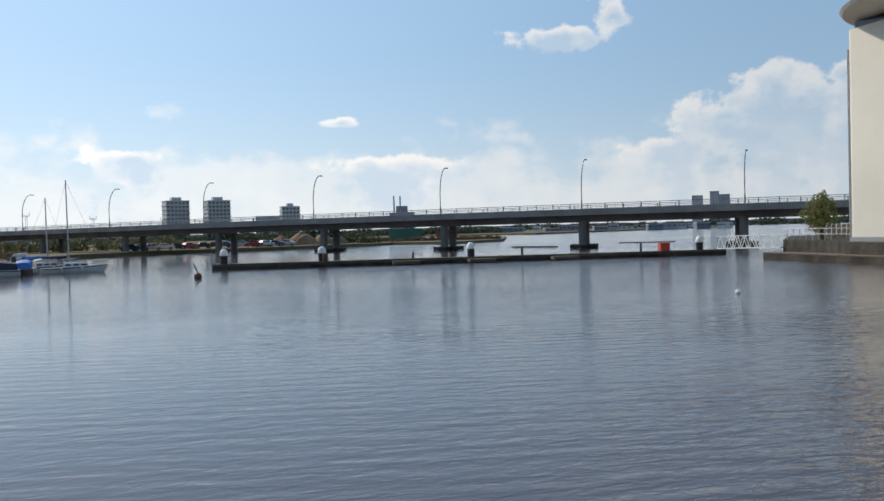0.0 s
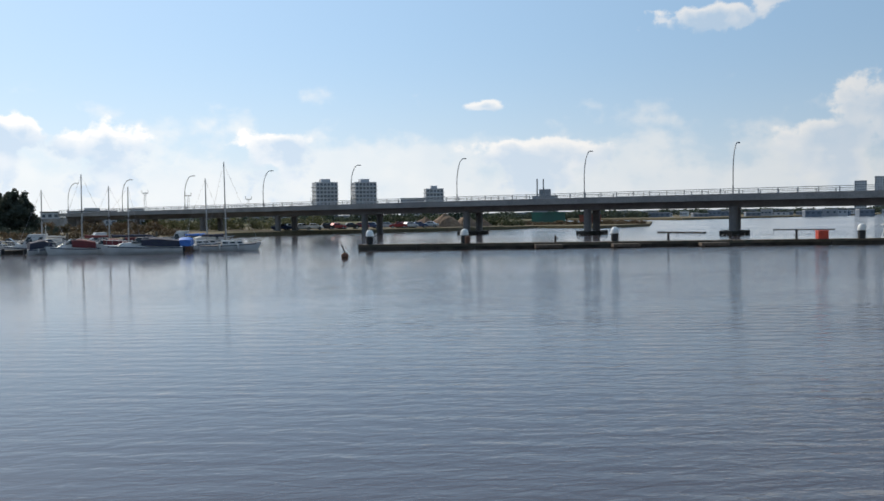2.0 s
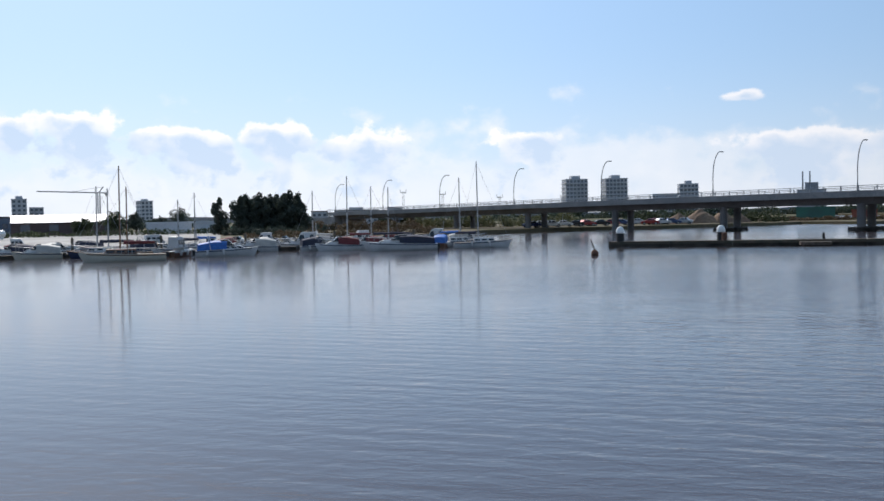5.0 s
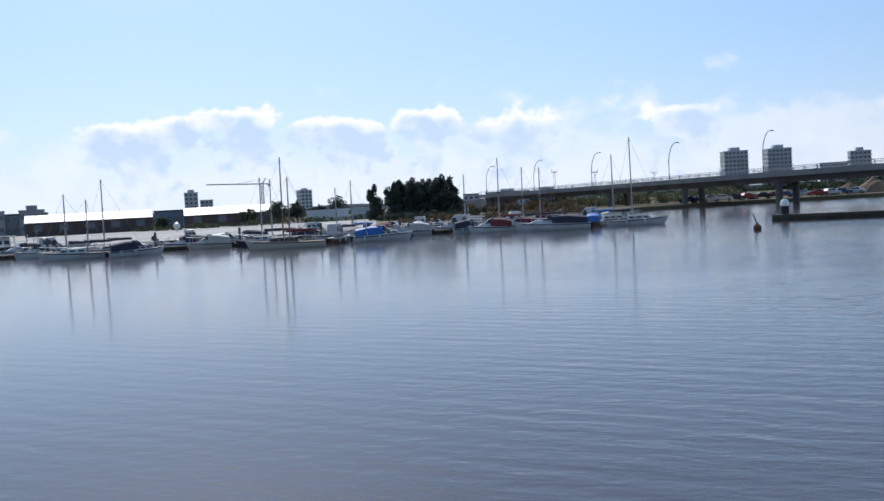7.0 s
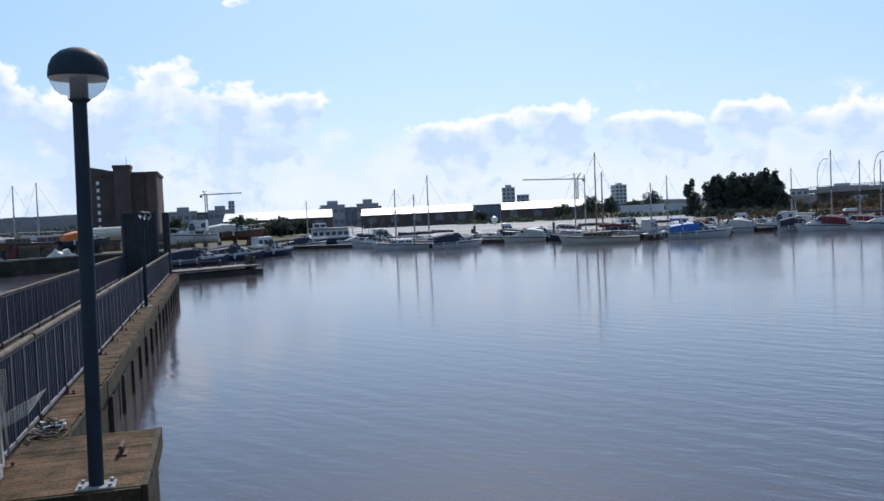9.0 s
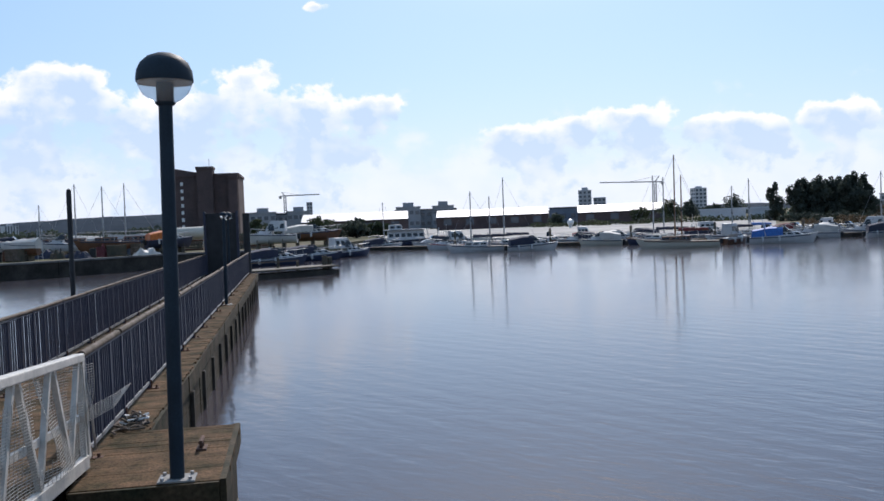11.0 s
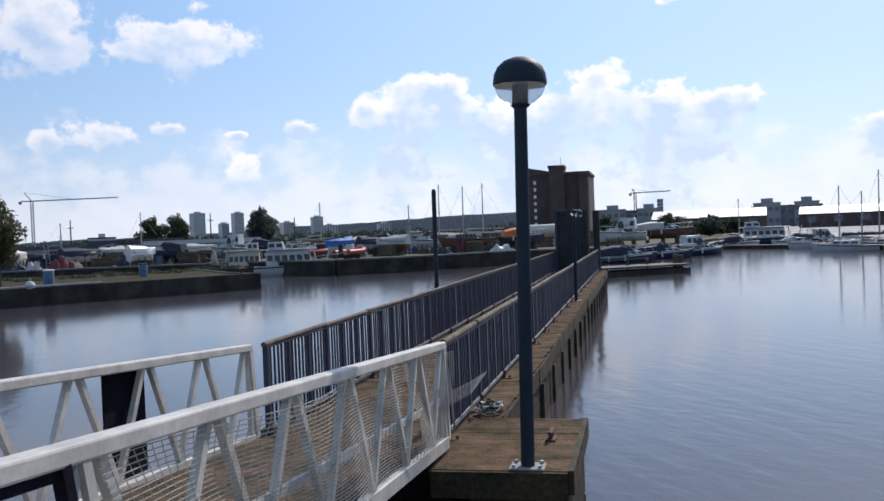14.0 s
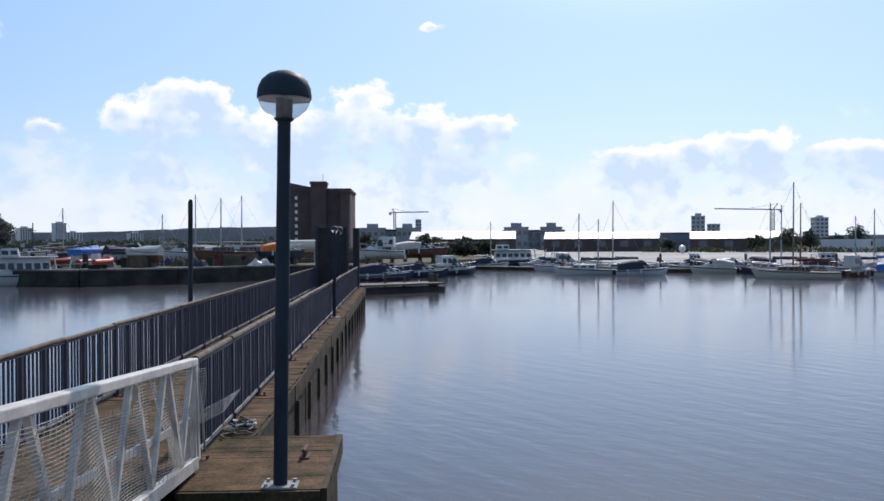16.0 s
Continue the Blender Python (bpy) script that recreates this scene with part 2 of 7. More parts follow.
def water_material():
    """Dark harbour water: a mirror with wind ripples in long low crests and calmer and rougher patches."""
    m = bpy.data.materials.new("harbour_water")
    m.use_nodes = True
    n, l = m.node_tree.nodes, m.node_tree.links
    b = n["Principled BSDF"]
    b.inputs["Base Color"].default_value = (0.062, 0.055, 0.062, 1)
    b.inputs["Roughness"].default_value = 0.105
    b.inputs["IOR"].default_value = 1.333
    geo = n.new("ShaderNodeNewGeometry")

    def layer(scale, detail, long_, spin, bend=0.4):
        """Noise whose crests lie across the direction spin (degrees from x), long_ times longer than deep."""
        mp = n.new("ShaderNodeMapping")
        mp.vector_type = "TEXTURE"
        mp.inputs["Scale"].default_value = (1, long_, 1)
        mp.inputs["Rotation"].default_value = (0, 0, radians(spin))
        l.new(geo.outputs["Position"], mp.inputs[0])
        t = n.new("ShaderNodeTexNoise")
        t.inputs["Scale"].default_value, t.inputs["Detail"].default_value = scale, detail
        t.inputs["Distortion"].default_value = bend
        l.new(mp.outputs[0], t.inputs["Vector"])
        return t.outputs["Fac"]

    def math_(op, a, c):
        k = n.new("ShaderNodeMath")
        k.operation = op
        for i, v in enumerate((a, c)):
            if isinstance(v, (int, float)):
                k.inputs[i].default_value = v
            else:
                l.new(v, k.inputs[i])
        return k.outputs[0]

    swell = layer(1.9, 1, 3.4, 48, 0.25)
    cross = layer(0.8, 1, 3.0, 82, 0.3)
    ripple = layer(4.6, 3, 2.2, 60)
    train = n.new("ShaderNodeTexWave")
    train.inputs["Scale"].default_value, train.inputs["Distortion"].default_value = 0.44, 5.0
    train.inputs["Detail"].default_value, train.inputs["Detail Scale"].default_value = 2.0, 0.35
    turned = n.new("ShaderNodeMapping")
    turned.vector_type = "TEXTURE"
    turned.inputs["Scale"].default_value = (1, 2.2, 1)
    turned.inputs["Rotation"].default_value = (0, 0, radians(50))
    l.new(geo.outputs["Position"], turned.inputs[0])
    l.new(turned.outputs[0], train.inputs["Vector"])
    gust = layer(0.035, 3, 2.0, 70)
    gr = n.new("ShaderNodeMapRange")
    gr.interpolation_type = "SMOOTHSTEP"
    gr.inputs[1].default_value, gr.inputs[2].default_value, gr.inputs[3].default_value, gr.inputs[4].default_value = 0.42, 0.62, 0.45, 1.25
    l.new(gust, gr.inputs[0])
    h = math_("ADD", math_("ADD", math_("MULTIPLY", swell, 0.018), math_("ADD", math_("MULTIPLY", train.outputs["Fac"], 0.0042), math_("MULTIPLY", cross, 0.008))), math_("MULTIPLY", ripple, 0.019))
    sp = n.new("ShaderNodeSeparateXYZ")
    l.new(geo.outputs["Position"], sp.inputs[0])
    lee = n.new("ShaderNodeMapRange")
    lee.interpolation_type = "SMOOTHSTEP"
    lee.inputs[1].default_value, lee.inputs[2].default_value, lee.inputs[3].default_value, lee.inputs[4].default_value = -22, 38, 0.26, 2.6
    l.new(math_("SUBTRACT", math_("MULTIPLY", sp.outputs[0], 0.8), math_("MULTIPLY", sp.outputs[1], 0.6)), lee.inputs[0])
    away = n.new("ShaderNodeVectorMath")
    away.operation = "LENGTH"
    l.new(geo.outputs["Position"], away.inputs[0])
    near = n.new("ShaderNodeMapRange")
    near.interpolation_type = "SMOOTHSTEP"
    near.inputs[1].default_value, near.inputs[2].default_value, near.inputs[3].default_value, near.inputs[4].default_value = 9, 44, 2.3, 0.0
    l.new(away.outputs["Value"], near.inputs[0])
    open_ = math_("DIVIDE", math_("SUBTRACT", lee.outputs[0], 0.0), 2.2)
    basin = n.new("ShaderNodeMapRange")
    basin.interpolation_type = "SMOOTHSTEP"
    basin.inputs[1].default_value, basin.inputs[2].default_value, basin.inputs[3].default_value, basin.inputs[4].default_value = -30, -48, 0.0, 0.2
    l.new(math_("SUBTRACT", math_("MULTIPLY", sp.outputs[0], 0.93), math_("MULTIPLY", sp.outputs[1], 0.38)), basin.inputs[0])
    h = math_("MULTIPLY", math_("MULTIPLY", h, gr.outputs[0]), math_("ADD", math_("ADD", lee.outputs[0], basin.outputs[0]), math_("MULTIPLY", near.outputs[0], open_)))
    bp = n.new("ShaderNodeBump")
    bp.inputs["Strength"].default_value, bp.inputs["Distance"].default_value = 1.0, 1.0
    l.new(h, bp.inputs["Height"])
    l.new(bp.outputs[0], b.inputs["Normal"])
    return m


WATER = water_material()
CONCRETE = material("concrete", (0.34, 0.33, 0.31), 0.85, second=(0.24, 0.235, 0.22), scale=0.5, bump=0.01, bump_scale=8)
DARK_CONCRETE = material("stained_concrete", (0.20, 0.19, 0.18), 0.9, second=(0.10, 0.095, 0.09), scale=0.6, bump=0.01, bump_scale=8)
ASPHALT = material("asphalt", (0.06, 0.06, 0.062), 0.9, scale=0.4, bump=0.004, bump_scale=60)
EARTH = material("rough_ground", (0.13, 0.105, 0.07), 0.95, spec=0.1, second=(0.09, 0.10, 0.045), scale=0.09, bump=0.05, bump_scale=2)
DECK_WOOD = material("mossy_deck_wood", (0.14, 0.082, 0.044), 0.9, second=(0.040, 0.034, 0.016), spec=0.12, scale=3.2, bump=0.012, bump_scale=46, stain=0.95, per_piece=0.14)
BEAM_WOOD = material("wet_dark_timber", (0.10, 0.075, 0.05), 0.75, second=(0.05, 0.05, 0.035), scale=1.5, bump=0.01, bump_scale=20, per_piece=0.2)
CAP_WOOD = material("grey_handrail_wood", (0.17, 0.13, 0.105), 0.8, spec=0.25, second=(0.09, 0.068, 0.046), scale=5, bump=0.006, bump_scale=40, stain=0.6, per_piece=0.15)
NAVY_PAINT = material("navy_painted_steel", (0.030, 0.034, 0.058), 0.5, spec=0.35, second=(0.045, 0.046, 0.068), scale=3, bump=0.001, bump_scale=80)
POST_PAINT = material("blue_green_post_paint", (0.018, 0.032, 0.046), 0.62, spec=0.2, second=(0.016, 0.026, 0.036), scale=4, bump=0.001, bump_scale=80)
ALUMINIUM = material("dull_aluminium", (0.60, 0.55, 0.485), 0.5, 0.0, second=(0.42, 0.395, 0.355), scale=5, stain=0.2)
GALV = material("galvanised_steel", (0.42, 0.43, 0.44), 0.5, 0.8, second=(0.3, 0.3, 0.31), scale=6)
BLACK_RUBBER = material("black_rubber", (0.02, 0.02, 0.022), 0.7)
WHITE_PAINT = material("white_paint", (0.78, 0.78, 0.76), 0.4, second=(0.66, 0.66, 0.63), scale=0.8, stain=0.15)

# ---- mesh helpers ----
def box(bm, x0, x1, y0, y1, z0, z1, m=None):
    """A box between two corners, turned and moved by m."""
    made = bmesh.ops.create_cube(bm, size=1.0)["verts"]
    t = Matrix.Translation(((x0 + x1) / 2, (y0 + y1) / 2, (z0 + z1) / 2)) @ Matrix.Diagonal((x1 - x0, y1 - y0, z1 - z0, 1))
    bmesh.ops.transform(bm, matrix=(m @ t) if m else t, verts=made)
    return made


def rod(bm, a, b, r0, r1=None, sides=8, caps=True):
    """A round or square rod from a to b."""
    a, b = Vector(a), Vector(b)
    made = bmesh.ops.create_cone(bm, cap_ends=caps, segments=sides, radius1=r0, radius2=r0 if r1 is None else r1, depth=(b - a).length)["verts"]
    turn = (b - a).to_track_quat("Z", "Y").to_matrix().to_4x4()
    bmesh.ops.transform(bm, matrix=Matrix.Translation((a + b) / 2) @ turn, verts=made)
    return made


def bar(bm, a, b, wide, high):
    """A rectangular bar from a to b, its height upright."""
    a, b = Vector(a), Vector(b)
    d = (b - a).normalized()
    side = d.cross(Vector((0, 0, 1)))
    side = Vector((1, 0, 0)) if side.length < 1e-4 else side.normalized()
    up = side.cross(d)
    vs = []
    for p in (a, b):
        for s, u in ((-1, -1), (1, -1), (1, 1), (-1, 1)):
            vs.append(bm.verts.new(p + side * s * wide / 2 + up * u * high / 2))
    for f in ((0, 1, 2, 3), (7, 6, 5, 4), (0, 4, 5, 1), (1, 5, 6, 2), (2, 6, 7, 3), (3, 7, 4, 0)):
        bm.faces.new([vs[i] for i in f])
    return vs


def tube(bm, points, r, sides=8):
    """One continuous tube through the points."""
    points = [Vector(p) for p in points]
    rings = []
    for i, p in enumerate(points):
        d = (points[min(i + 1, len(points) - 1)] - points[max(i - 1, 0)]).normalized()
        u = d.cross(Vector((0, 0, 1)))
        u = Vector((1, 0, 0)) if u.length < 1e-3 else u.normalized()
        v = u.cross(d)
        rings.append([bm.verts.new(p + (u * math.cos(2 * math.pi * k / sides) + v * math.sin(2 * math.pi * k / sides)) * r) for k in range(sides)])
    for a, b in zip(rings, rings[1:]):
        for k in range(sides):
            j = (k + 1) % sides
            bm.faces.new((a[k], a[j], b[j], b[k]))
    bm.faces.new(rings[0][::-1])
    bm.faces.new(rings[-1])


def lathe(bm, profile, sides=20):
    """A turned body from (radius, height) pairs."""
    rings = []
    for r, z in profile:
        rings.append([bm.verts.new((max(r, 1e-4) * math.cos(2 * math.pi * i / sides), max(r, 1e-4) * math.sin(2 * math.pi * i / sides), z)) for i in range(sides)])
    for a, b in zip(rings, rings[1:]):
        for i in range(sides):
            j = (i + 1) % sides
            bm.faces.new((a[i], a[j], b[j], b[i]))
    bm.faces.new(rings[0][::-1])
    bm.faces.new(rings[-1])


def prism(bm, outline, z0, z1):
    """An upright block over an outline of (x, y)."""
    lo = [bm.verts.new((x, y, z0)) for x, y in outline]
    hi = [bm.verts.new((x, y, z1)) for x, y in outline]
    bm.faces.new(lo[::-1])
    bm.faces.new(hi)
    k = len(outline)
    for i in range(k):
        j = (i + 1) % k
        bm.faces.new((lo[i], lo[j], hi[j], hi[i]))


def part(name, bm, mat, parent=None, label="", smooth=False, m=None, bevel=0.0):
    """Links a bmesh as one mesh object under its thing."""
    bmesh.ops.recalc_face_normals(bm, faces=bm.faces)
    me = bpy.data.meshes.new(name)
    bm.to_mesh(me)
    bm.free()
    if smooth:
        me.polygons.foreach_set("use_smooth", [True] * len(me.polygons))
        me.set_sharp_from_angle(angle=radians(40))
    me.materials.append(mat)
    ob = new(name, me)
    if parent:
        ob.parent = parent
    if m is not None:
        ob.matrix_basis = m
    if label:
        ob["label"] = label
    if bevel:
        b = ob.modifiers.new("bevel", "BEVEL")
        b.width, b.segments, b.limit_method = bevel, 2, "ANGLE"
    return ob


def thing(name, m, label, category, group="", kind=""):
    ob = new(name)
    ob.matrix_basis = m
    ob.empty_display_size = 0.1
    return tagged(ob, label, category, group, kind)


def B():
    return bmesh.new()


def polar(turn, dist, z=0.0):
    """A place by compass turn in degrees and distance from the quay's edge where the walk stands."""
    a = radians(turn)
    return Vector((math.sin(a) * dist, math.cos(a) * dist, z))


def facing(turn, dist, z=0.0, spin=0.0):
    """Pose at that place with local x to the right as seen from the quay, y away from it."""
    return Matrix.Translation(polar(turn, dist, z)) @ Matrix.Rotation(radians(-turn + spin), 4, "Z")


# ---- water and land ----
bm = B()
box(bm, -4200, 4200, -300, 4200, -3, 0)
tagged(part("water", bm, WATER), "dark blue-grey harbour water with small wind ripples", "water", kind="structure")


def land(name, outline, top, mat, label, category="ground"):
    bm = B()
    prism(bm, outline, -2.5, top)
    return tagged(part(name, bm, mat), label, category, kind="structure")


land("ground_far", [polar(-84, 420).xy, polar(-62, 400).xy, polar(-17, 318).xy, polar(30, 330).xy, polar(41, 318).xy, polar(47, 1480).xy, polar(62, 1480).xy, polar(84, 2200).xy, polar(84, 4100).xy, polar(0, 4100).xy, polar(-84, 4100).xy], 1.0, EARTH, "rough low ground of the far shore, reaching the horizon")

GRAVEL = material("pale_gravel", (0.33, 0.315, 0.29), 0.85, second=(0.23, 0.22, 0.205), scale=0.05, bump=0.03, bump_scale=3)
GRASS = material("rough_grass", (0.05, 0.046, 0.025), 0.95, spec=0.05, second=(0.07, 0.055, 0.034), scale=0.25, bump=0.05, bump_scale=4)
QUAY_WALL = material("dark_quay_wall", (0.07, 0.06, 0.05), 0.9, spec=0.2, second=(0.03, 0.027, 0.023), scale=0.8, bump=0.02, bump_scale=6)
MUD = material("mud_bank", (0.15, 0.115, 0.075), 0.9, spec=0.15, second=(0.11, 0.10, 0.055), scale=0.1, bump=0.05, bump_scale=2)

# far shore behind the marina and the bridge
land("ground_marina", [polar(-17, 128).xy, polar(-12, 122).xy, polar(-4, 112).xy, polar(4, 110).xy, polar(7.5, 111).xy, polar(7.5, 320).xy, polar(-17, 320).xy], 0.75, GRAVEL, "pale gravel hardstanding behind the marina")
land("ground_shore", [polar(7.5, 111).xy, polar(12, 113).xy, polar(18, 132).xy, polar(24, 172).xy, polar(30, 188).xy, polar(36, 196).xy, polar(41, 214).xy, polar(41, 320).xy, polar(7.5, 320).xy], 0.75, MUD, "dull brown shore ground by the bridge end")
land("ground_bank", [polar(41, 214).xy, polar(43, 232).xy, polar(47, 215).xy, polar(50, 245).xy, polar(50.2, 330).xy, polar(41, 330).xy], 0.6, MUD, "low brown bank beyond the bridge")
land("ground_spit", [polar(45, 560).xy, polar(52, 470).xy, polar(58, 620).xy, polar(63, 900).xy, polar(63, 1500).xy, polar(45, 1500).xy], 0.9, MUD, "long low spit on the far side of the water")
# the boatyard behind the jetty, its quay wall standing in the water
land("ground_boatyard", [polar(-70, 96).xy, polar(-56, 88).xy, polar(-47.5, 84).xy, polar(-41.5, 76).xy, polar(-36, 78).xy, polar(-30, 84).xy, polar(-24.5, 82).xy, polar(-21, 92).xy, polar(-17, 128).xy, polar(-17, 330).xy, polar(-40, 420).xy, polar(-70, 500).xy], 1.15, EARTH, "boatyard ground of earth and patchy grass")
bm = B()
wall_line = [polar(-70, 95.7), polar(-56, 87.7), polar(-47.5, 83.7), polar(-41.5, 75.7), polar(-36, 77.7), polar(-30, 83.7), polar(-24.5, 81.7), polar(-21, 91.7)]
for a, b in zip(wall_line, wall_line[1:]):
    bar(bm, (a.x, a.y, -0.4), (b.x, b.y, -0.4), 0.5, 3.2)
tagged(part("quay_wall", bm, QUAY_WALL), "dark stained quay wall of the boatyard", "wall", kind="structure")
bm = B()
for a, b in zip(wall_line, wall_line[1:]):
    bar(bm, (a.x, a.y, 1.27), (b.x, b.y, 1.27), 0.7, 0.14)
tagged(part("quay_coping", bm, DARK_CONCRETE), "weathered concrete coping along the boatyard quay", "coping", kind="structure")

# the nearer quay to the side, ending in a corner
corner = Vector((-43.9, 41.7, 0))
side = Vector((-48.4, 26.7, 0))
away = (corner - side).normalized()
out = Vector((-away.y, away.x, 0))
near_quay = [corner, side - away * 40, side - away * 40 + out * 46, corner + out * 17 + away * 3, corner + out * 4]
bm = B()
prism(bm, [p.xy for p in near_quay], -2.5, 0.98)
tagged(part("ground_quay", bm, GRASS), "grassy quay top with worn earth", "ground", kind="structure")
bm = B()
edge_line = [side - away * 40, corner, corner + out * 4, corner + out * 17 + away * 3]
for a, b in zip(edge_line, edge_line[1:]):
    d = (b - a).normalized() * 0.2
    bar(bm, (a.x, a.y, -0.5), (b.x + d.x, b.y + d.y, -0.5), 0.44, 3.1)
tagged(part("quay_wall", bm, QUAY_WALL), "dark wet quay wall with weed stains", "wall", kind="structure")
bm = B()
bar(bm, (side - away * 20) + Vector((0, 0, 1.1)), (side + away * 5.6) + Vector((0, 0, 1.1)), 0.5, 0.1)
tagged(part("quay_coping", bm, CONCRETE), "worn pale concrete edge on the quay", "coping", kind="structure")
# fender timbers and the rusty corner of that quay
bollard_bm = B()
lathe(bollard_bm, [(0.22, 0), (0.22, 0.1), (0.15, 0.14), (0.14, 0.3), (0.26, 0.36), (0.27, 0.44), (0.1, 0.48)], 16)
RUST = material("rusty_steel", (0.13, 0.055, 0.03), 0.85, second=(0.07, 0.04, 0.03), scale=3, bump=0.006, bump_scale=20)
bollard = thing("bollard", Matrix.Translation(corner - away * 0.7 + out * 0.7 + Vector((0, 0, 0.97))), "squat dark iron mooring bollard on the quay corner", "bollard")
part("body", bollard_bm, RUST, bollard, smooth=True)
bm = B()
box(bm, -0.7, 0.0, -0.25, 0.06, -0.5, 1.0)
tagged(part("corner_plate", bm, RUST, m=Matrix.Translation(corner + away * 0.28 + out * 0.3) @ Matrix.Rotation(math.atan2(away.y, away.x) - math.pi / 2, 4, "Z")), "rusty steel plate guarding the quay corner", "plate")

# the quay on which the walk stands
bm = B()
prism(bm, [(-60, -0.2), (-2.9, -0.2), (-2.9, 0.45), (30, 0.45), (30, -60), (-60, -60)], -2.6, 1.6)
tagged(part("quay", bm, CONCRETE), "pale concrete quay", "quay", kind="structure")

# quay below the white building
bm = B()
prism(bm, [polar(66.8, 93).xy, polar(69.3, 83).xy, polar(70.2, 77).xy, polar(74, 70).xy, polar(82, 60).xy, polar(100, 52).xy, polar(100, 140).xy, polar(67.2, 118).xy], -2.5, 1.5)
tagged(part("quay_building", bm, QUAY_WALL), "dark stone quay under the white building", "quay", kind="structure")

# ---- the jetty; local x to the right, local y along it, away from the quay ----
JETTY = Matrix.Translation((-5.46, 7.82, 0)) @ Matrix.Rotation(math.atan2(0.381, 0.925), 4, "Z")
DECK = 1.0
LENGTH = 36.4


def shared(name, mesh, parent, m):
    """One more piece on a mesh that exists already."""
    ob = new(name, mesh)
    ob.parent = parent
    ob.matrix_basis = m
    return ob


def mesh_of(bm, name, mat):
    bmesh.ops.recalc_face_normals(bm, faces=bm.faces)
    me = bpy.data.meshes.new(name)
    bm.to_mesh(me)
    bm.free()
    me.materials.append(mat)
    return me


jetty = thing("jetty", JETTY, "long weathered timber jetty with railings standing in the water", "jetty", kind="structure")
bm = B()
for x in (-2.1, -1.0, 0.18):
    box(bm, x - 0.09, x + 0.09, -0.25, LENGTH, DECK - 0.32, DECK - 0.05)
part("joist", bm, BEAM_WOOD, jetty)
for k in range(19):
    y = 0.9 + k * 1.95
    for x in (-2.05, 0.2):
        bm = B()
        rod(bm, (x, y, -2), (x, y, DECK - 0.06), 0.15, 0.15, 10)
        part("pile", bm, BEAM_WOOD, jetty, smooth=True)
MOSSY_WOOD = material("mossy_wet_timber", (0.066, 0.046, 0.026), 0.85, second=(0.026, 0.026, 0.014), spec=0.2, scale=2.5, bump=0.012, bump_scale=24, stain=0.7, per_piece=0.2)
fascia_bm = B()
box(fascia_bm, 0.36, 0.43, -0.01, 1.925, DECK - 0.3, DECK - 0.03)
fascia = mesh_of(fascia_bm, "fascia_board", MOSSY_WOOD)
boarding_bm = B()
for z0, z1 in ((0.44, 0.655), (0.20, 0.425), (-0.35, 0.185)):
    box(boarding_bm, 0.345, 0.39, -0.01, 1.94, z0, z1)
boarding = mesh_of(boarding_bm, "side_boarding", MOSSY_WOOD)
# narrow dark uprights on the boarding, one to each bay
upright_bm = B()
box(upright_bm, 0.392, 0.45, -0.075, 0.075, -0.9, 0.66)
dark_upright_mesh = mesh_of(upright_bm, "fender_timber", QUAY_WALL)
for k in range(18):
    shared("fascia_board", fascia, jetty, pose(random.uniform(-0.012, 0.012), 1.12 + k * 1.95, random.uniform(-0.012, 0.012)))
    shared("side_boarding", boarding, jetty, pose(random.uniform(-0.01, 0.01), 1.12 + k * 1.95, random.uniform(-0.02, 0.02)))
    shared("fender_timber", dark_upright_mesh, jetty, pose(0, 1.6 + k * 1.95, random.uniform(-0.04, 0.02)))
plank_bm = B()
box(plank_bm, -2.3, 0.4, -0.069, 0.069, -0.045, 0)
plank = mesh_of(plank_bm, "plank", DECK_WOOD)
k, y = 0, -0.2
while y < LENGTH:
    shared("plank", plank, jetty, pose(random.uniform(-0.02, 0.02), y, DECK + random.uniform(-0.004, 0.003), 0, 0, random.uniform(-0.1, 0.1)))
    y += 0.141

platform = thing("lamp_platform", JETTY, "small plank platform beside the jetty, mossy brown boards", "platform", kind="structure")
# solid dark block stands in for the shaded void under the boards
bm = B()
box(bm, 0.46, 1.36, -1.18, 1.03, 0.12, DECK - 0.05)
part("base", bm, MOSSY_WOOD, platform)
for x, y in ((0.6, -1.0), (1.25, -1.0), (0.6, 0.9), (1.25, 0.9)):
    bm = B()
    rod(bm, (x, y, -2), (x, y, 0.2), 0.13, sides=10)
    part("pile", bm, BEAM_WOOD, platform)
bm = B()
box(bm, -0.67, 0.66, -0.0462, 0.0462, -0.045, 0.012)
short_plank = mesh_of(bm, "plank", DECK_WOOD)
for k in range(24):
    shared("plank", short_plank, platform, pose(0.755 + random.uniform(-0.012, 0.012), -1.165 + k * 0.0945, DECK + random.uniform(-0.0025, 0.0025), 0, 0, random.uniform(-0.1, 0.1)))
bm = B()
box(bm, 1.365, 1.42, -1.22, 1.08, DECK - 0.2, DECK + 0.02)
part("edge_board", bm, MOSSY_WOOD, platform)
bm = B()
box(bm, 0.1, 1.36, -1.26, -1.215, DECK - 0.24, DECK + 0.005)
part("edge_board", bm, MOSSY_WOOD, platform)

# railings: dark steel balusters and flats under a round weathered timber rail
bm = B()
box(bm, -0.011, 0.011, -0.011, 0.011, DECK + 0.09, DECK + 1.0)
bar_mesh = mesh_of(bm, "baluster", NAVY_PAINT)
bm = B()
box(bm, -0.03, 0.03, -0.035, 0.035, DECK - 0.04, DECK + 1.03)
post_mesh = mesh_of(bm, "post", NAVY_PAINT)
bm = B()
box(bm, -0.02, 0.02, -0.03, 0.03, DECK + 0.06, DECK + 1.01)
flat_mesh = mesh_of(bm, "flat_bar", NAVY_PAINT)


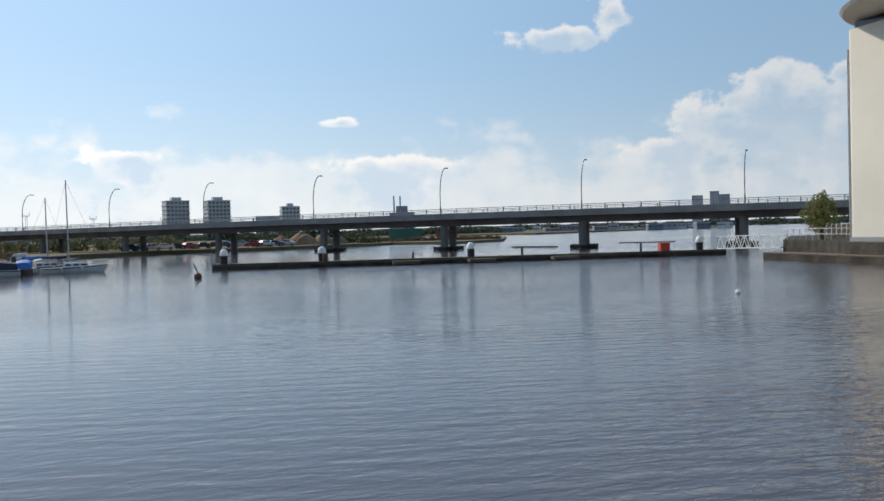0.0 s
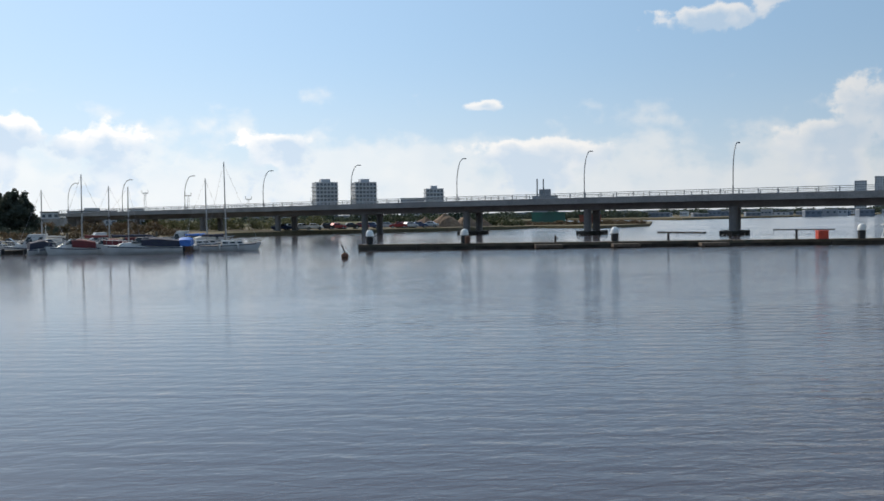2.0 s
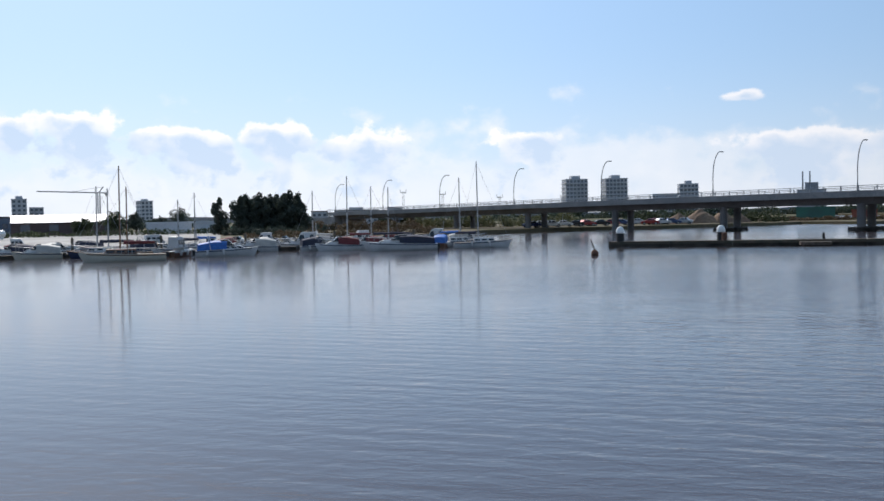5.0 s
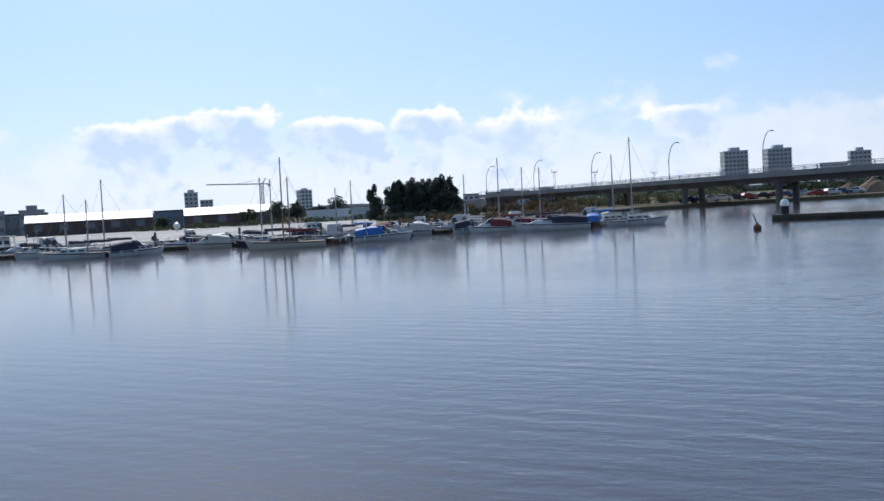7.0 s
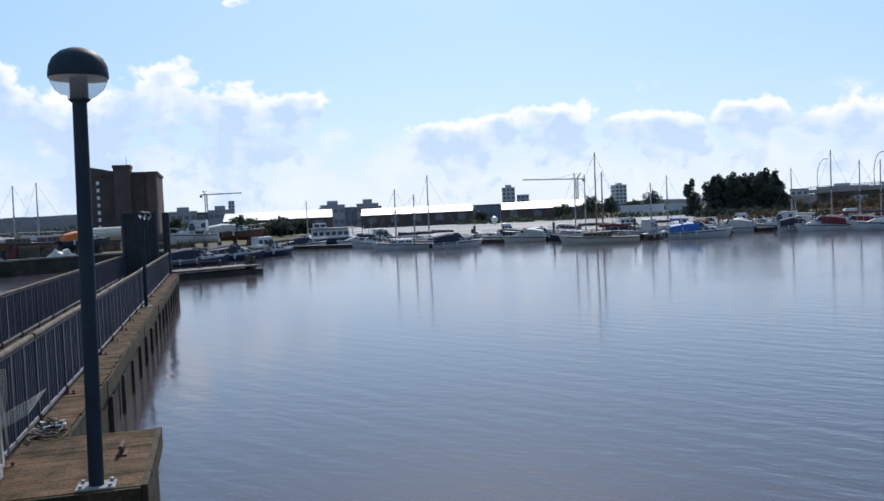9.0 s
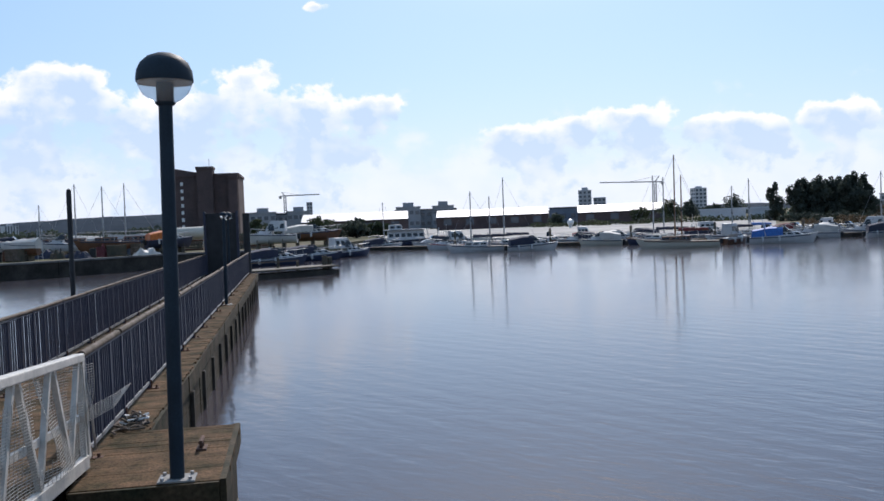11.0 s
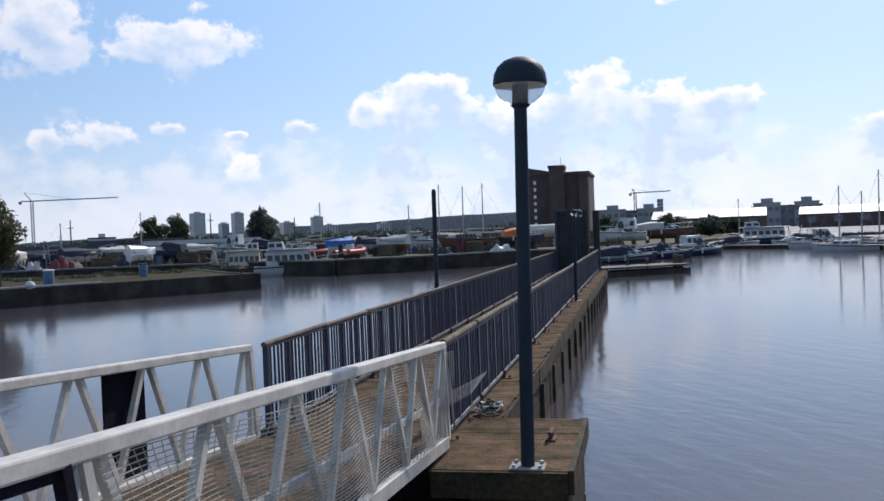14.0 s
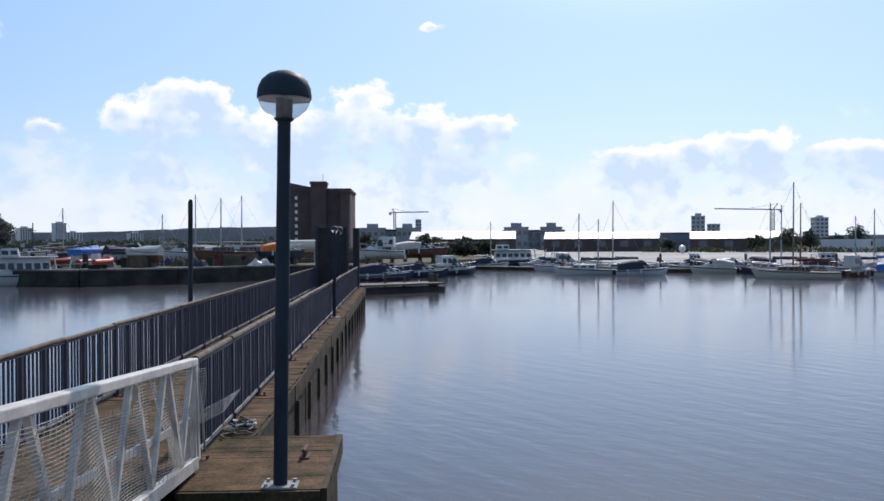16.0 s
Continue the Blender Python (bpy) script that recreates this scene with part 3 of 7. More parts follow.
bm = B()
box(bm, -0.02, 0.15, -0.045, 0.045, DECK - 0.004, DECK + 0.014)
box(bm, 0.0, 0.05, -0.008, 0.008, DECK + 0.014, DECK + 0.12)
rod(bm, (0.11, 0, DECK + 0.01), (0.11, 0, DECK + 0.05), 0.018, sides=6)
foot_mesh = mesh_of(bm, "foot_bracket", RUST)


def railing(x, y0, label, thick):
    ob = thing("railing", JETTY @ pose(x, y0, 0), label, "railing", "jetty railings")
    run = LENGTH - y0 - 0.3
    bm = B()
    bar(bm, (0, 0, DECK + 0.09), (0, run, DECK + 0.09), 0.04, 0.045)
    part("bottom_rail", bm, GALV, ob)
    bm = B()
    bar(bm, (0, 0, DECK + 1.0), (0, run, DECK + 1.0), 0.045, 0.02)
    part("top_rail", bm, NAVY_PAINT, ob)
    k, y = 0, 0.0
    while y < run:
        if k % 18 == 0:
            shared("post", post_mesh, ob, pose(0, y, 0))
            shared("foot_bracket", foot_mesh, ob, pose(0, y, 0))
        elif k % 6 == 0:
            shared("flat_bar", flat_mesh, ob, pose(0, y, 0))
        elif k < 330:
            shared("baluster", bar_mesh, ob, pose(random.uniform(-0.004, 0.004), y, 0))
        k += 1
        y += 0.1095
    y = -0.06
    while y < run:
        n = min(1.96, run - y)
        bm = B()
        lean = random.uniform(-0.008, 0.008)
        rod(bm, (lean, y, DECK + 1.042 + random.uniform(-0.008, 0.008)), (-lean, y + n - 0.015, DECK + 1.042 + random.uniform(-0.008, 0.008)), thick, sides=12)
        part("handrail", bm, CAP_WOOD, ob, smooth=True)
        y += 1.971
    return ob


railing(0.0, 0.0, "dark blue steel bar railing with a worn round timber handrail", 0.038)
railing(-2.06, 0.1, "dark blue steel bar railing with a slim weathered handrail", 0.030)

# ---- the lamp on the platform ----
GLASS_SMOKE = bpy.data.materials.new("clear_lamp_bowl")
GLASS_SMOKE.use_nodes = True
_b = GLASS_SMOKE.node_tree.nodes["Principled BSDF"]
_b.inputs["Base Color"].default_value = (0.80, 0.80, 0.78, 1)
_b.inputs["Transmission Weight"].default_value = 0.8
_b.inputs["Roughness"].default_value = 0.2
_b.inputs["IOR"].default_value = 1.03


def globe_lamp(m, height, globe, label, radius=0.064):
    ob = thing("lamp_post", m, label, "lamp post", "jetty lamps")
    bm = B()
    lathe(bm, [(radius, 0.0), (radius, height * 0.55), (radius * 0.93, height - 0.02)], 18)
    part("post", bm, POST_PAINT, ob, smooth=True)
    bm = B()
    box(bm, -0.16, 0.16, -0.13, 0.13, 0.0, 0.018)
    part("base_plate", bm, CONCRETE, ob, "pale bolted base plate", bevel=0.004)
    for x, y in ((-0.12, -0.09), (0.12, -0.09), (-0.12, 0.09), (0.12, 0.09)):
        bm = B()
        rod(bm, (x, y, 0.018), (x, y, 0.045), 0.018, sides=6)
        part("bolt", bm, GALV, ob)
    g = globe
    bm = B()
    lathe(bm, [(g * 0.27, 0.0), (g * 0.36, 0.02), (g * 0.37, g * 0.12), (g * 0.30, g * 0.14), (g * 0.30, g * 0.86), (0.02, g * 0.87)], 18)
    part("gear_case", bm, POST_PAINT, ob, smooth=True, m=pose(0, 0, height - 0.03))
    bm = B()
    c = height + g * 0.82
    lathe(bm, [(g * 0.32, c - g * 0.84), (g * 0.55, c - g * 0.72), (g * 0.8, c - g * 0.5), (g * 0.94, c - g * 0.22), (g * 0.965, c - g * 0.105)], 28)
    bowl = part("bowl", bm, GLASS_SMOKE, ob, "clear lower bowl of the globe", smooth=True)
    bowl.visible_shadow = False
    bm = B()
    lathe(bm, [(g * 0.9, c - g * 0.1), (g * 1.0, c - g * 0.1), (g * 1.01, c - g * 0.02), (g * 0.97, c + g * 0.3), (g * 0.84, c + g * 0.58), (g * 0.6, c + g * 0.8), (g * 0.3, c + g * 0.92), (0.004, c + g * 0.95)], 28)
    part("hood", bm, POST_PAINT, ob, "dark domed hood", smooth=True)
    return ob


globe_lamp(JETTY @ pose(0.99, -1.09, DECK + 0.012, -0.3, 0.95, 0), 3.33, 0.245, "blue-green lamp post with a dark domed globe head")
globe_lamp(JETTY @ pose(0.14, 17.9, DECK, 0, 0.6, 0), 2.55, 0.11, "slim dark blue lamp post with a small globe", 0.05)
globe_lamp(JETTY @ pose(-0.75, 33.5, DECK, 0, 0.4, 0), 2.67, 0.21, "dark lamp post with a pale globe near the jetty's end", 0.05)

# gate of dark panels across the jetty's far end
gate = thing("gate_panel", JETTY @ pose(-1.25, LENGTH - 0.15, DECK), "tall dark blue steel gate panel closing the jetty's end", "gate")
bm = B()
box(bm, -0.72, 0.72, -0.03, 0.03, 0.05, 3.05)
part("panel", bm, BLACK_RUBBER, gate, bevel=0.01)
for x in (-0.78, 0.78):
    bm = B()
    box(bm, x - 0.06, x + 0.06, -0.08, 0.08, -0.04, 3.15)
    part("post", bm, NAVY_PAINT, gate)
bm = B()
rod(bm, (1.2, 0.2, -2.8), (1.2, 0.2, 3.0), 0.17, sides=14)
part("guide_post", bm, BLACK_RUBBER, gate, smooth=True)

# mooring pile beyond the railing
pile = thing("mooring_pile", Matrix.Translation(polar(-35.25, 22, 0)) @ pose(0, 0, 0, 0, 0.5, 0), "slim dark mooring pile standing in the water", "pile")
bm = B()
lathe(bm, [(0.056, -2.0), (0.056, 4.18), (0.04, 4.26), (0.0, 4.28)], 14)
part("shaft", bm, BLACK_RUBBER, pile, smooth=True)

# a heap of old rope by the railing, and a small mooring ring
rope = thing("rope_heap", JETTY @ pose(0.14, 1.55, DECK + 0.01), "tangled pale and dark old rope lying on the boards", "rope")
for mat, seed, n in ((CAP_WOOD, 4, 46), (BLACK_RUBBER, 9, 30), (WHITE_PAINT, 13, 16)):
    rr = random.Random(seed)
    pts = [Vector((0, 0, 0.03))]
    for i in range(n):
        a = i * 0.8 + rr.uniform(-0.5, 0.5)
        r = 0.07 + 0.12 * rr.random()
        pts.append(Vector((0.06 + r * math.cos(a), 0.1 - 0.012 * i + r * 1.3 * math.sin(a), 0.02 + 0.1 * rr.random() * (1 - i / n))))
    bm = B()
    tube(bm, pts, 0.013, 6)
    part("strand", bm, mat, rope, smooth=True)
pad = thing("mooring_cleat", JETTY @ pose(1.10, 0.0, DECK + 0.012), "small rusty mooring cleat on the platform boards", "cleat")
bm = B()
box(bm, -0.05, 0.05, -0.1, 0.1, 0, 0.02)
rod(bm, (0, -0.05, 0.02), (0, -0.05, 0.08), 0.02)
rod(bm, (0, 0.05, 0.02), (0, 0.05, 0.08), 0.02)
rod(bm, (0, -0.13, 0.09), (0, 0.13, 0.09), 0.022)
part("body", bm, RUST, pad, smooth=True)

# ---- the gangway: two aluminium trusses with loose wire netting ----
RISE = -0.068
gang = thing("gangway", JETTY, "aluminium truss gangway with wire netting sides leading down to the jetty", "gangway")


def gz(y, h=0.0):
    return 1.10 + RISE * (y + 0.58) + h


NEAR, FAR = -9.3, -0.56
for x in (0.1, -1.97):
    bm = B()
    bar(bm, (x, NEAR, gz(NEAR, 0.98)), (x, FAR, gz(FAR, 0.98)), 0.1, 0.075)
    part("top_rail", bm, ALUMINIUM, gang, bevel=0.012)
    bm = B()
    bar(bm, (x, NEAR, gz(NEAR, 0.0)), (x, FAR + 0.05, gz(FAR, 0.0)), 0.07, 0.12)
    part("bottom_chord", bm, ALUMINIUM, gang, bevel=0.006)
    bm = B()
    bar(bm, (x - 0.03, NEAR, gz(NEAR, 0.42)), (x - 0.03, FAR, gz(FAR, 0.42)), 0.03, 0.06)
    part("middle_rail", bm, ALUMINIUM, gang)
    y, k = FAR - 0.06, 0
    while y > NEAR + 0.6:
        for dy in (-0.06, 0.06):
            bm = B()
            bar(bm, (x, y + dy, gz(y, 0.95)), (x, y + dy * 8.2, gz(y, 0.05)), 0.045, 0.05) if (k or dy < 0) else bar(bm, (x, y + 0.04, gz(y, 0.95)), (x, y + 0.06, gz(y, 0.02)), 0.05, 0.06)
            part("diagonal", bm, ALUMINIUM, gang)
        y -= 0.97
        k += 1
    bm = B()
    bar(bm, (x, FAR, gz(FAR, 0.98)), (x, FAR + 0.1, gz(FAR, 0.02)), 0.07, 0.08)
    part("end_post", bm, ALUMINIUM, gang)
# netting on the walk's inner side, sagging away from its frame
SCREEN_AND_SHADE = material("dark_screen_and_shade", (0.012, 0.012, 0.018), 0.9, spec=0.05)
NET = material("netting_wire", (0.46, 0.42, 0.365), 0.5, 0.1, scale=8)
rr = random.Random(3)


def sag(x, y, h):
    """Where the slack netting hangs."""
    s = 0.05 * math.sin(y * 3.1 + h * 4) + 0.07 * math.sin(y * 1.3 + 1.0) * h + 0.09 * math.exp(-((y + 1.75 + 0.5 * h) / 0.13) ** 2) * h
    return Vector((x + s, y + 0.05 * math.sin(h * 5 + y * 2.2), gz(y, h)))


TEARS = ((-0.98, 0.74, 0.20, 0.17), (-2.16, 0.52, 0.24, 0.30), (-3.1, 0.88, 0.5, 0.10))


def torn(y, h):
    return any(((y - a) / c) ** 2 + ((h - b) / d) ** 2 < 1 for a, b, c, d in TEARS)


bm = B()
rows = [0.1 + 0.0242 * i for i in range(35)]
cols = [-6.42 + 0.08 * i for i in range(74)]
for h in rows:
    for y0, y1 in zip(cols, cols[1:]):
        if not torn(y0, h):
            bar(bm, sag(0.16, y0, h), sag(0.16, y1, h), 0.0042, 0.0042)
for y in cols:
    for h0, h1 in zip(rows[::2], rows[2::2]):
        if not torn(y, h0):
            bar(bm, sag(0.16, y, h0), sag(0.16, y, h1), 0.0034, 0.0034)
part("wire_netting", bm, NET, gang, "slack pale wire netting, torn in places")
# a loose tongue of netting that sticks out past the gangway's end
bm = B()
for i in range(9):
    f = i / 8
    a, b = Vector((0.18, -0.66, gz(-0.66, 0.40 + 0.12 * f))), Vector((0.36 + 0.02 * f, 0.40, gz(0.4, 0.60 + 0.03 * f)))
    mid = a.lerp(b, 0.5) + Vector((0.03, 0, -0.05 * (1 - f)))
    bar(bm, a, mid, 0.004, 0.004)
    bar(bm, mid, b, 0.004, 0.004)
for i in range(14):
    f = i / 14
    a = Vector((0.18, -0.66, gz(-0.66, 0.40))).lerp(Vector((0.36, 0.40, gz(0.4, 0.60))), f)
    b = Vector((0.18, -0.66, gz(-0.66, 0.52))).lerp(Vector((0.38, 0.40, gz(0.4, 0.63))), f)
    bar(bm, a, b, 0.0034, 0.0034)
part("netting_tongue", bm, NET, gang, "loose torn tongue of wire netting")
# frame and black post at the netting's lower end, and a modelled shadow gap under the rail
bm = B()
bar(bm, (0.13, -6.5, gz(-6.5, 0.95)), (0.13, -6.3, gz(-6.3, 0.04)), 0.03, 0.05)
part("netting_frame", bm, ALUMINIUM, gang)
bm = B()
bar(bm, (0.125, -6.62, gz(-6.62, 0.95)), (0.125, -6.42, gz(-6.42, 0.04)), 0.05, 0.05)
part("rubber_edge", bm, SCREEN_AND_SHADE, gang, "black netting post and shadow gap under the rail")
# black strip that draws the shade below the top rail
bm = B()
bar(bm, (0.12, NEAR + 0.1, gz(NEAR + 0.1, 0.92)), (0.12, -6.6, gz(-6.6, 0.92)), 0.03, 0.035)
part("rubber_edge", bm, SCREEN_AND_SHADE, gang, "black netting post and shadow gap under the rail")
bm = B()
box(bm, -1.9, 0.04, -0.068, 0.068, -0.03, 0)
walk_plank = mesh_of(bm, "walkway_plank", DECK_WOOD)
y = NEAR + 0.1
while y < FAR:
    shared("walkway_plank", walk_plank, gang, pose(0, y, gz(y, 0.03), math.degrees(math.atan(RISE)), 0, random.uniform(-0.2, 0.2)))
    y += 0.145
bm = B()
box(bm, -2.035, -2.02, -3.10, -2.50, gz(-2.9, 0.06), gz(-2.9, 0.97))
part("dark_panel", bm, SCREEN_AND_SHADE, gang, "dark panel fixed to the truss", bevel=0.008)
bm = B()
tube(bm, [(0.12, FAR + 0.02, gz(FAR, 0.95)), (0.16, FAR + 0.1, gz(FAR, 0.5)), (0.14, FAR + 0.3, gz(FAR, 0.05))], 0.012, 6)
part("chain", bm, GALV, gang)

# ---- the road bridge ----
BR0 = Vector((114.8, 80.2, 0))
BRV = Vector((6.98, -22.07, 0)).normalized()
BRN = Vector((-BRV.y, BRV.x, 0))          # away from the quay
if BRN.x < 0:
    BRN = -BRN
SPAN = 23.14
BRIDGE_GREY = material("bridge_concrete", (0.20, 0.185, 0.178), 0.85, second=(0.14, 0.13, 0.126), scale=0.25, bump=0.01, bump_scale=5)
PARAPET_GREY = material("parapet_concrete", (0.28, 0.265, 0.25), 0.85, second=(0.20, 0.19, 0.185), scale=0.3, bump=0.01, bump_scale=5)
LAMP_GREY = material("lamp_column_grey", (0.23, 0.24, 0.25), 0.55, 0.3, scale=2)


def road_z(s):
    """Height of the road's surface at s spans along; a gentle hump."""
    return 5.72 - 0.016 * (s + 0.3) ** 2 if s > -5 else 5.72 - 0.016 * 4.7 ** 2 + (s + 5) * 0.10


def on_bridge(s, off, z):
    p = BR0 + BRV * SPAN * s + BRN * off
    return Vector((p.x, p.y, z))


bridge = thing("road_bridge", Matrix.Identity(4), "long low grey concrete road bridge on round columns over the water", "bridge", kind="structure")
S0, S1, STEP = -7.2, 6.0, 0.4
stations = [S0 + STEP * i for i in range(int((S1 - S0) / STEP) + 1)]


def sweep(profile, mat, name, label=""):
    """A bar along the bridge with a cross-section of (offset, height over the road)."""
    bm = B()
    rings = [[bm.verts.new(on_bridge(s, o, road_z(s) + h)) for o, h in profile] for s in stations]
    k = len(profile)
    for a, b in zip(rings, rings[1:]):
        for i in range(k):
            j = (i + 1) % k
            bm.faces.new((a[i], a[j], b[j], b[i]))
    bm.faces.new(rings[0])
    bm.faces.new(rings[-1][::-1])
    return part(name, bm, mat, bridge, label)


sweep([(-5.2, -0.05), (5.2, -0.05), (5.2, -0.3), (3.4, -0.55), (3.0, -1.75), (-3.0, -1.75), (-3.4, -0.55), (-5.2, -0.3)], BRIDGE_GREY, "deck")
sweep([(-4.9, -0.045), (4.9, -0.045), (4.9, 0.0), (-4.9, 0.0)], ASPHALT, "road_surface")
for o in (-5.25, 5.25):
    sweep([(o - 0.18, -0.75), (o + 0.18, -0.75), (o + 0.18, 0.18), (o - 0.18, 0.18)], PARAPET_GREY, "parapet_beam")
for o in (-5.2, 5.2):
    for h, r in ((0.45, 0.03), (0.68, 0.03), (0.92, 0.045)):
        sweep([(o - r, h - r), (o + r, h - r), (o + r, h + r), (o - r, h + r)], GALV, "guard_rail")
    pm = B()
    box(pm, -0.05, 0.05, -0.06, 0.06, 0.1, 0.93)
    rail_post = mesh_of(pm, "rail_post", GALV)
    s = S0 + 0.05
    while s < S1:
        shared("rail_post", rail_post, bridge, Matrix.Translation(on_bridge(s, o, road_z(s))))
        s += 0.115

PIER = Vector((0.857, 0.515, 0))          # the piers stand askew to the road
for k in range(-7, 6):
    for o in (-3.2, 3.2):
        p = on_bridge(k, 0, 0) + PIER * o
        bm = B()
        top = road_z(k) - 1.6
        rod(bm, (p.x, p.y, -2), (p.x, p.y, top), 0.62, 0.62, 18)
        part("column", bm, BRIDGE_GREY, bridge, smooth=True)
    bm = B()
    a, b = on_bridge(k, 0, road_z(k) - 1.72) - PIER * 3.5, on_bridge(k, 0, road_z(k) - 1.72) + PIER * 3.5
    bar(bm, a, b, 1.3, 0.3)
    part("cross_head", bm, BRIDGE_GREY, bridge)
    if k >= -2:
        # fender of dark timber round the foot of the columns
        bm = B()
        ring = []
        for i in range(24):
            t = 2 * math.pi * i / 24
            q = on_bridge(k, 0, 0) + PIER * (5.6 * math.cos(t)) + Vector((PIER.y, -PIER.x, 0)) * (2.1 * math.sin(t))
            ring.append((q.x, q.y))
        prism(bm, ring, 0.1, 0.6)
        for i in range(0, 24, 4):
            rod(bm, (ring[i][0], ring[i][1], -2), (ring[i][0], ring[i][1], 0.64), 0.16, sides=8)
        part("pier_fender", bm, QUAY_WALL, bridge, "dark oval timber fender round the pier")
# abutment where the bridge meets the land
bm = B()
a = on_bridge(-8.6, 0, 2.0)
b = on_bridge(-7.05, 0, 2.0)
bar(bm, a, b, 10.2, 4.0)
part("abutment", bm, PARAPET_GREY, bridge)


def bridge_lamp(s, off=-5.0):
    base = on_bridge(s, off, road_z(s))
    turn_ = math.atan2(BRN.y, BRN.x)
    ob = thing("street_lamp", Matrix.Translation(base) @ Matrix.Rotation(turn_, 4, "Z"), "tall slim grey street lamp with a curved arm on the bridge", "street lamp", "bridge lamps")
    bm = B()
    rod(bm, (0, 0, 0), (0, 0, 1.4), 0.11, 0.1, 10)
    part("base", bm, LAMP_GREY, ob, smooth=True)
    bm = B()
    pts = [Vector((0, 0, 1.3)), Vector((0.0, 0, 3.2))]
    for i in range(1, 13):
        t = i / 12
        pts.append(Vector((2.3 * (1 - math.cos(t * math.pi / 2)) * 0.9 + 0.1 * t, 0, 3.2 + 4.4 * math.sin(t * math.pi / 2))))
    tube(bm, pts, 0.075, 8)
    part("column", bm, LAMP_GREY, ob, smooth=True)
    bm = B()
    box(bm, 2.1, 2.95, -0.13, 0.13, 7.52, 7.68)
    part("lantern", bm, LAMP_GREY, ob, bevel=0.04)
    return ob


def span_at(turn_deg, off):
    """How many spans along a line of sight of that turn meets the bridge's edge."""
    a = radians(turn_deg)
    n_ = Vector((math.cos(a), -math.sin(a), 0))
    return -n_.dot(BR0 + BRN * off) / (n_.dot(BRV) * SPAN)


first = bridge_lamp(span_at(54.95, -5.0))
turn_m = Matrix.Rotation(math.atan2(BRN.y, BRN.x), 4, "Z")
for turn_ in (14.6, 17.6, 21.2, 25.9, 31.35, 38.05, 46.05, 64.7, 74.3):
    s = span_at(turn_, -5.0)
    copy_thing(first, Matrix.Translation(on_bridge(s, -5.0, road_z(s))) @ turn_m)

# ---- the floating dock ----
D0, D1 = Vector((47.3, 76.2, 0)), Vector((87.5, 44.0, 0))
dv = (D1 - D0).normalized()
DOCK = Matrix.Translation(D0) @ Matrix.Rotation(math.atan2(dv.y, dv.x), 4, "Z")
DL = (D1 - D0).length
dock = thing("floating_dock", DOCK, "long dark timber floating dock lying low on the water", "dock", kind="structure")
nsec = 9
for i in range(nsec):
    bm = B()
    x0, x1 = DL * i / nsec + 0.012, DL * (i + 1) / nsec - 0.012
    box(bm, x0, x1, -1.0, 1.0, -0.3, 0.42 + random.uniform(-0.05, 0.05), pose(0, random.uniform(-0.12, 0.12), 0, 0, random.uniform(-0.4, 0.4) * 0.0, 0))
    part("float", bm, QUAY_WALL, dock)
    bm = B()
    box(bm, x0 + 0.05, x1 - 0.05, -0.95, 0.95, 0.47, 0.56)
    part("deck_boards", bm, CAP_WOOD, dock)
    bm = B()
    box(bm, x0, x1, -1.1, -1.0, 0.3, 0.58)
    part("edge_beam", bm, BEAM_WOOD, dock)
for x in (17.2, 24.6, 33.0):
    bm = B()
    box(bm, x, x + 2.6, -2.6, -1.1, 0.1, 0.4)
    box(bm, x + 0.1, x + 0.3, -2.5, -2.3, -0.2, 0.1)
    part("finger", bm, CAP_WOOD, dock, "short finger of pale boards")

for x in (1.0, 10.4, 25.2, 49.2):
    ob = thing("dock_pile", DOCK @ pose(x, 0.2, 0), "thick dark steel dock pile with a white cap", "pile", "dock piles")
    bm = B()
    lathe(bm, [(0.36, -2), (0.36, 1.35)], 18)
    part("shaft", bm, BLACK_RUBBER, ob, smooth=True)
    bm = B()
    lathe(bm, [(0.40, 1.35), (0.41, 1.5), (0.36, 1.75), (0.22, 1.95), (0.02, 2.0)], 18)
    part("cap", bm, WHITE_PAINT, ob, "white domed cap", smooth=True)
RED = material("red_paint", (0.55, 0.06, 0.03), 0.5, second=(0.42, 0.05, 0.03), scale=2)
for x, h in ((19.4, 0.6), (30.5, 0.8), (43.0, 0.9)):
    ob = thing("dock_post", DOCK @ pose(x, 0.5, 0.55), "short dark service post on the floating dock", "post", "dock posts")
    bm = B()
    rod(bm, (0, 0, 0), (0, 0, h), 0.12, 0.1, 10)
    part("body", bm, BLACK_RUBBER, ob)
box_ob = thing("red_locker", DOCK @ pose(45.4, 0.3, 0.55), "red box standing on the floating dock", "box")
bm = B()
box(bm, -0.5, 0.5, -0.4, 0.4, 0, 0.7)
part("body", bm, RED, box_ob, bevel=0.04)
bm = B()
box(bm, -0.54, 0.54, -0.44, 0.44, 0.7, 0.85)
part("lid", bm, RED, box_ob, bevel=0.04)
red2 = thing("rusty_drum", DOCK @ pose(10.7, -0.5, 0.55), "small rusty drum beside a dock pile", "drum")
bm = B()
lathe(bm, [(0.24, 0), (0.24, 0.7), (0.1, 0.78)], 14)
part("body", bm, RUST, red2, smooth=True)

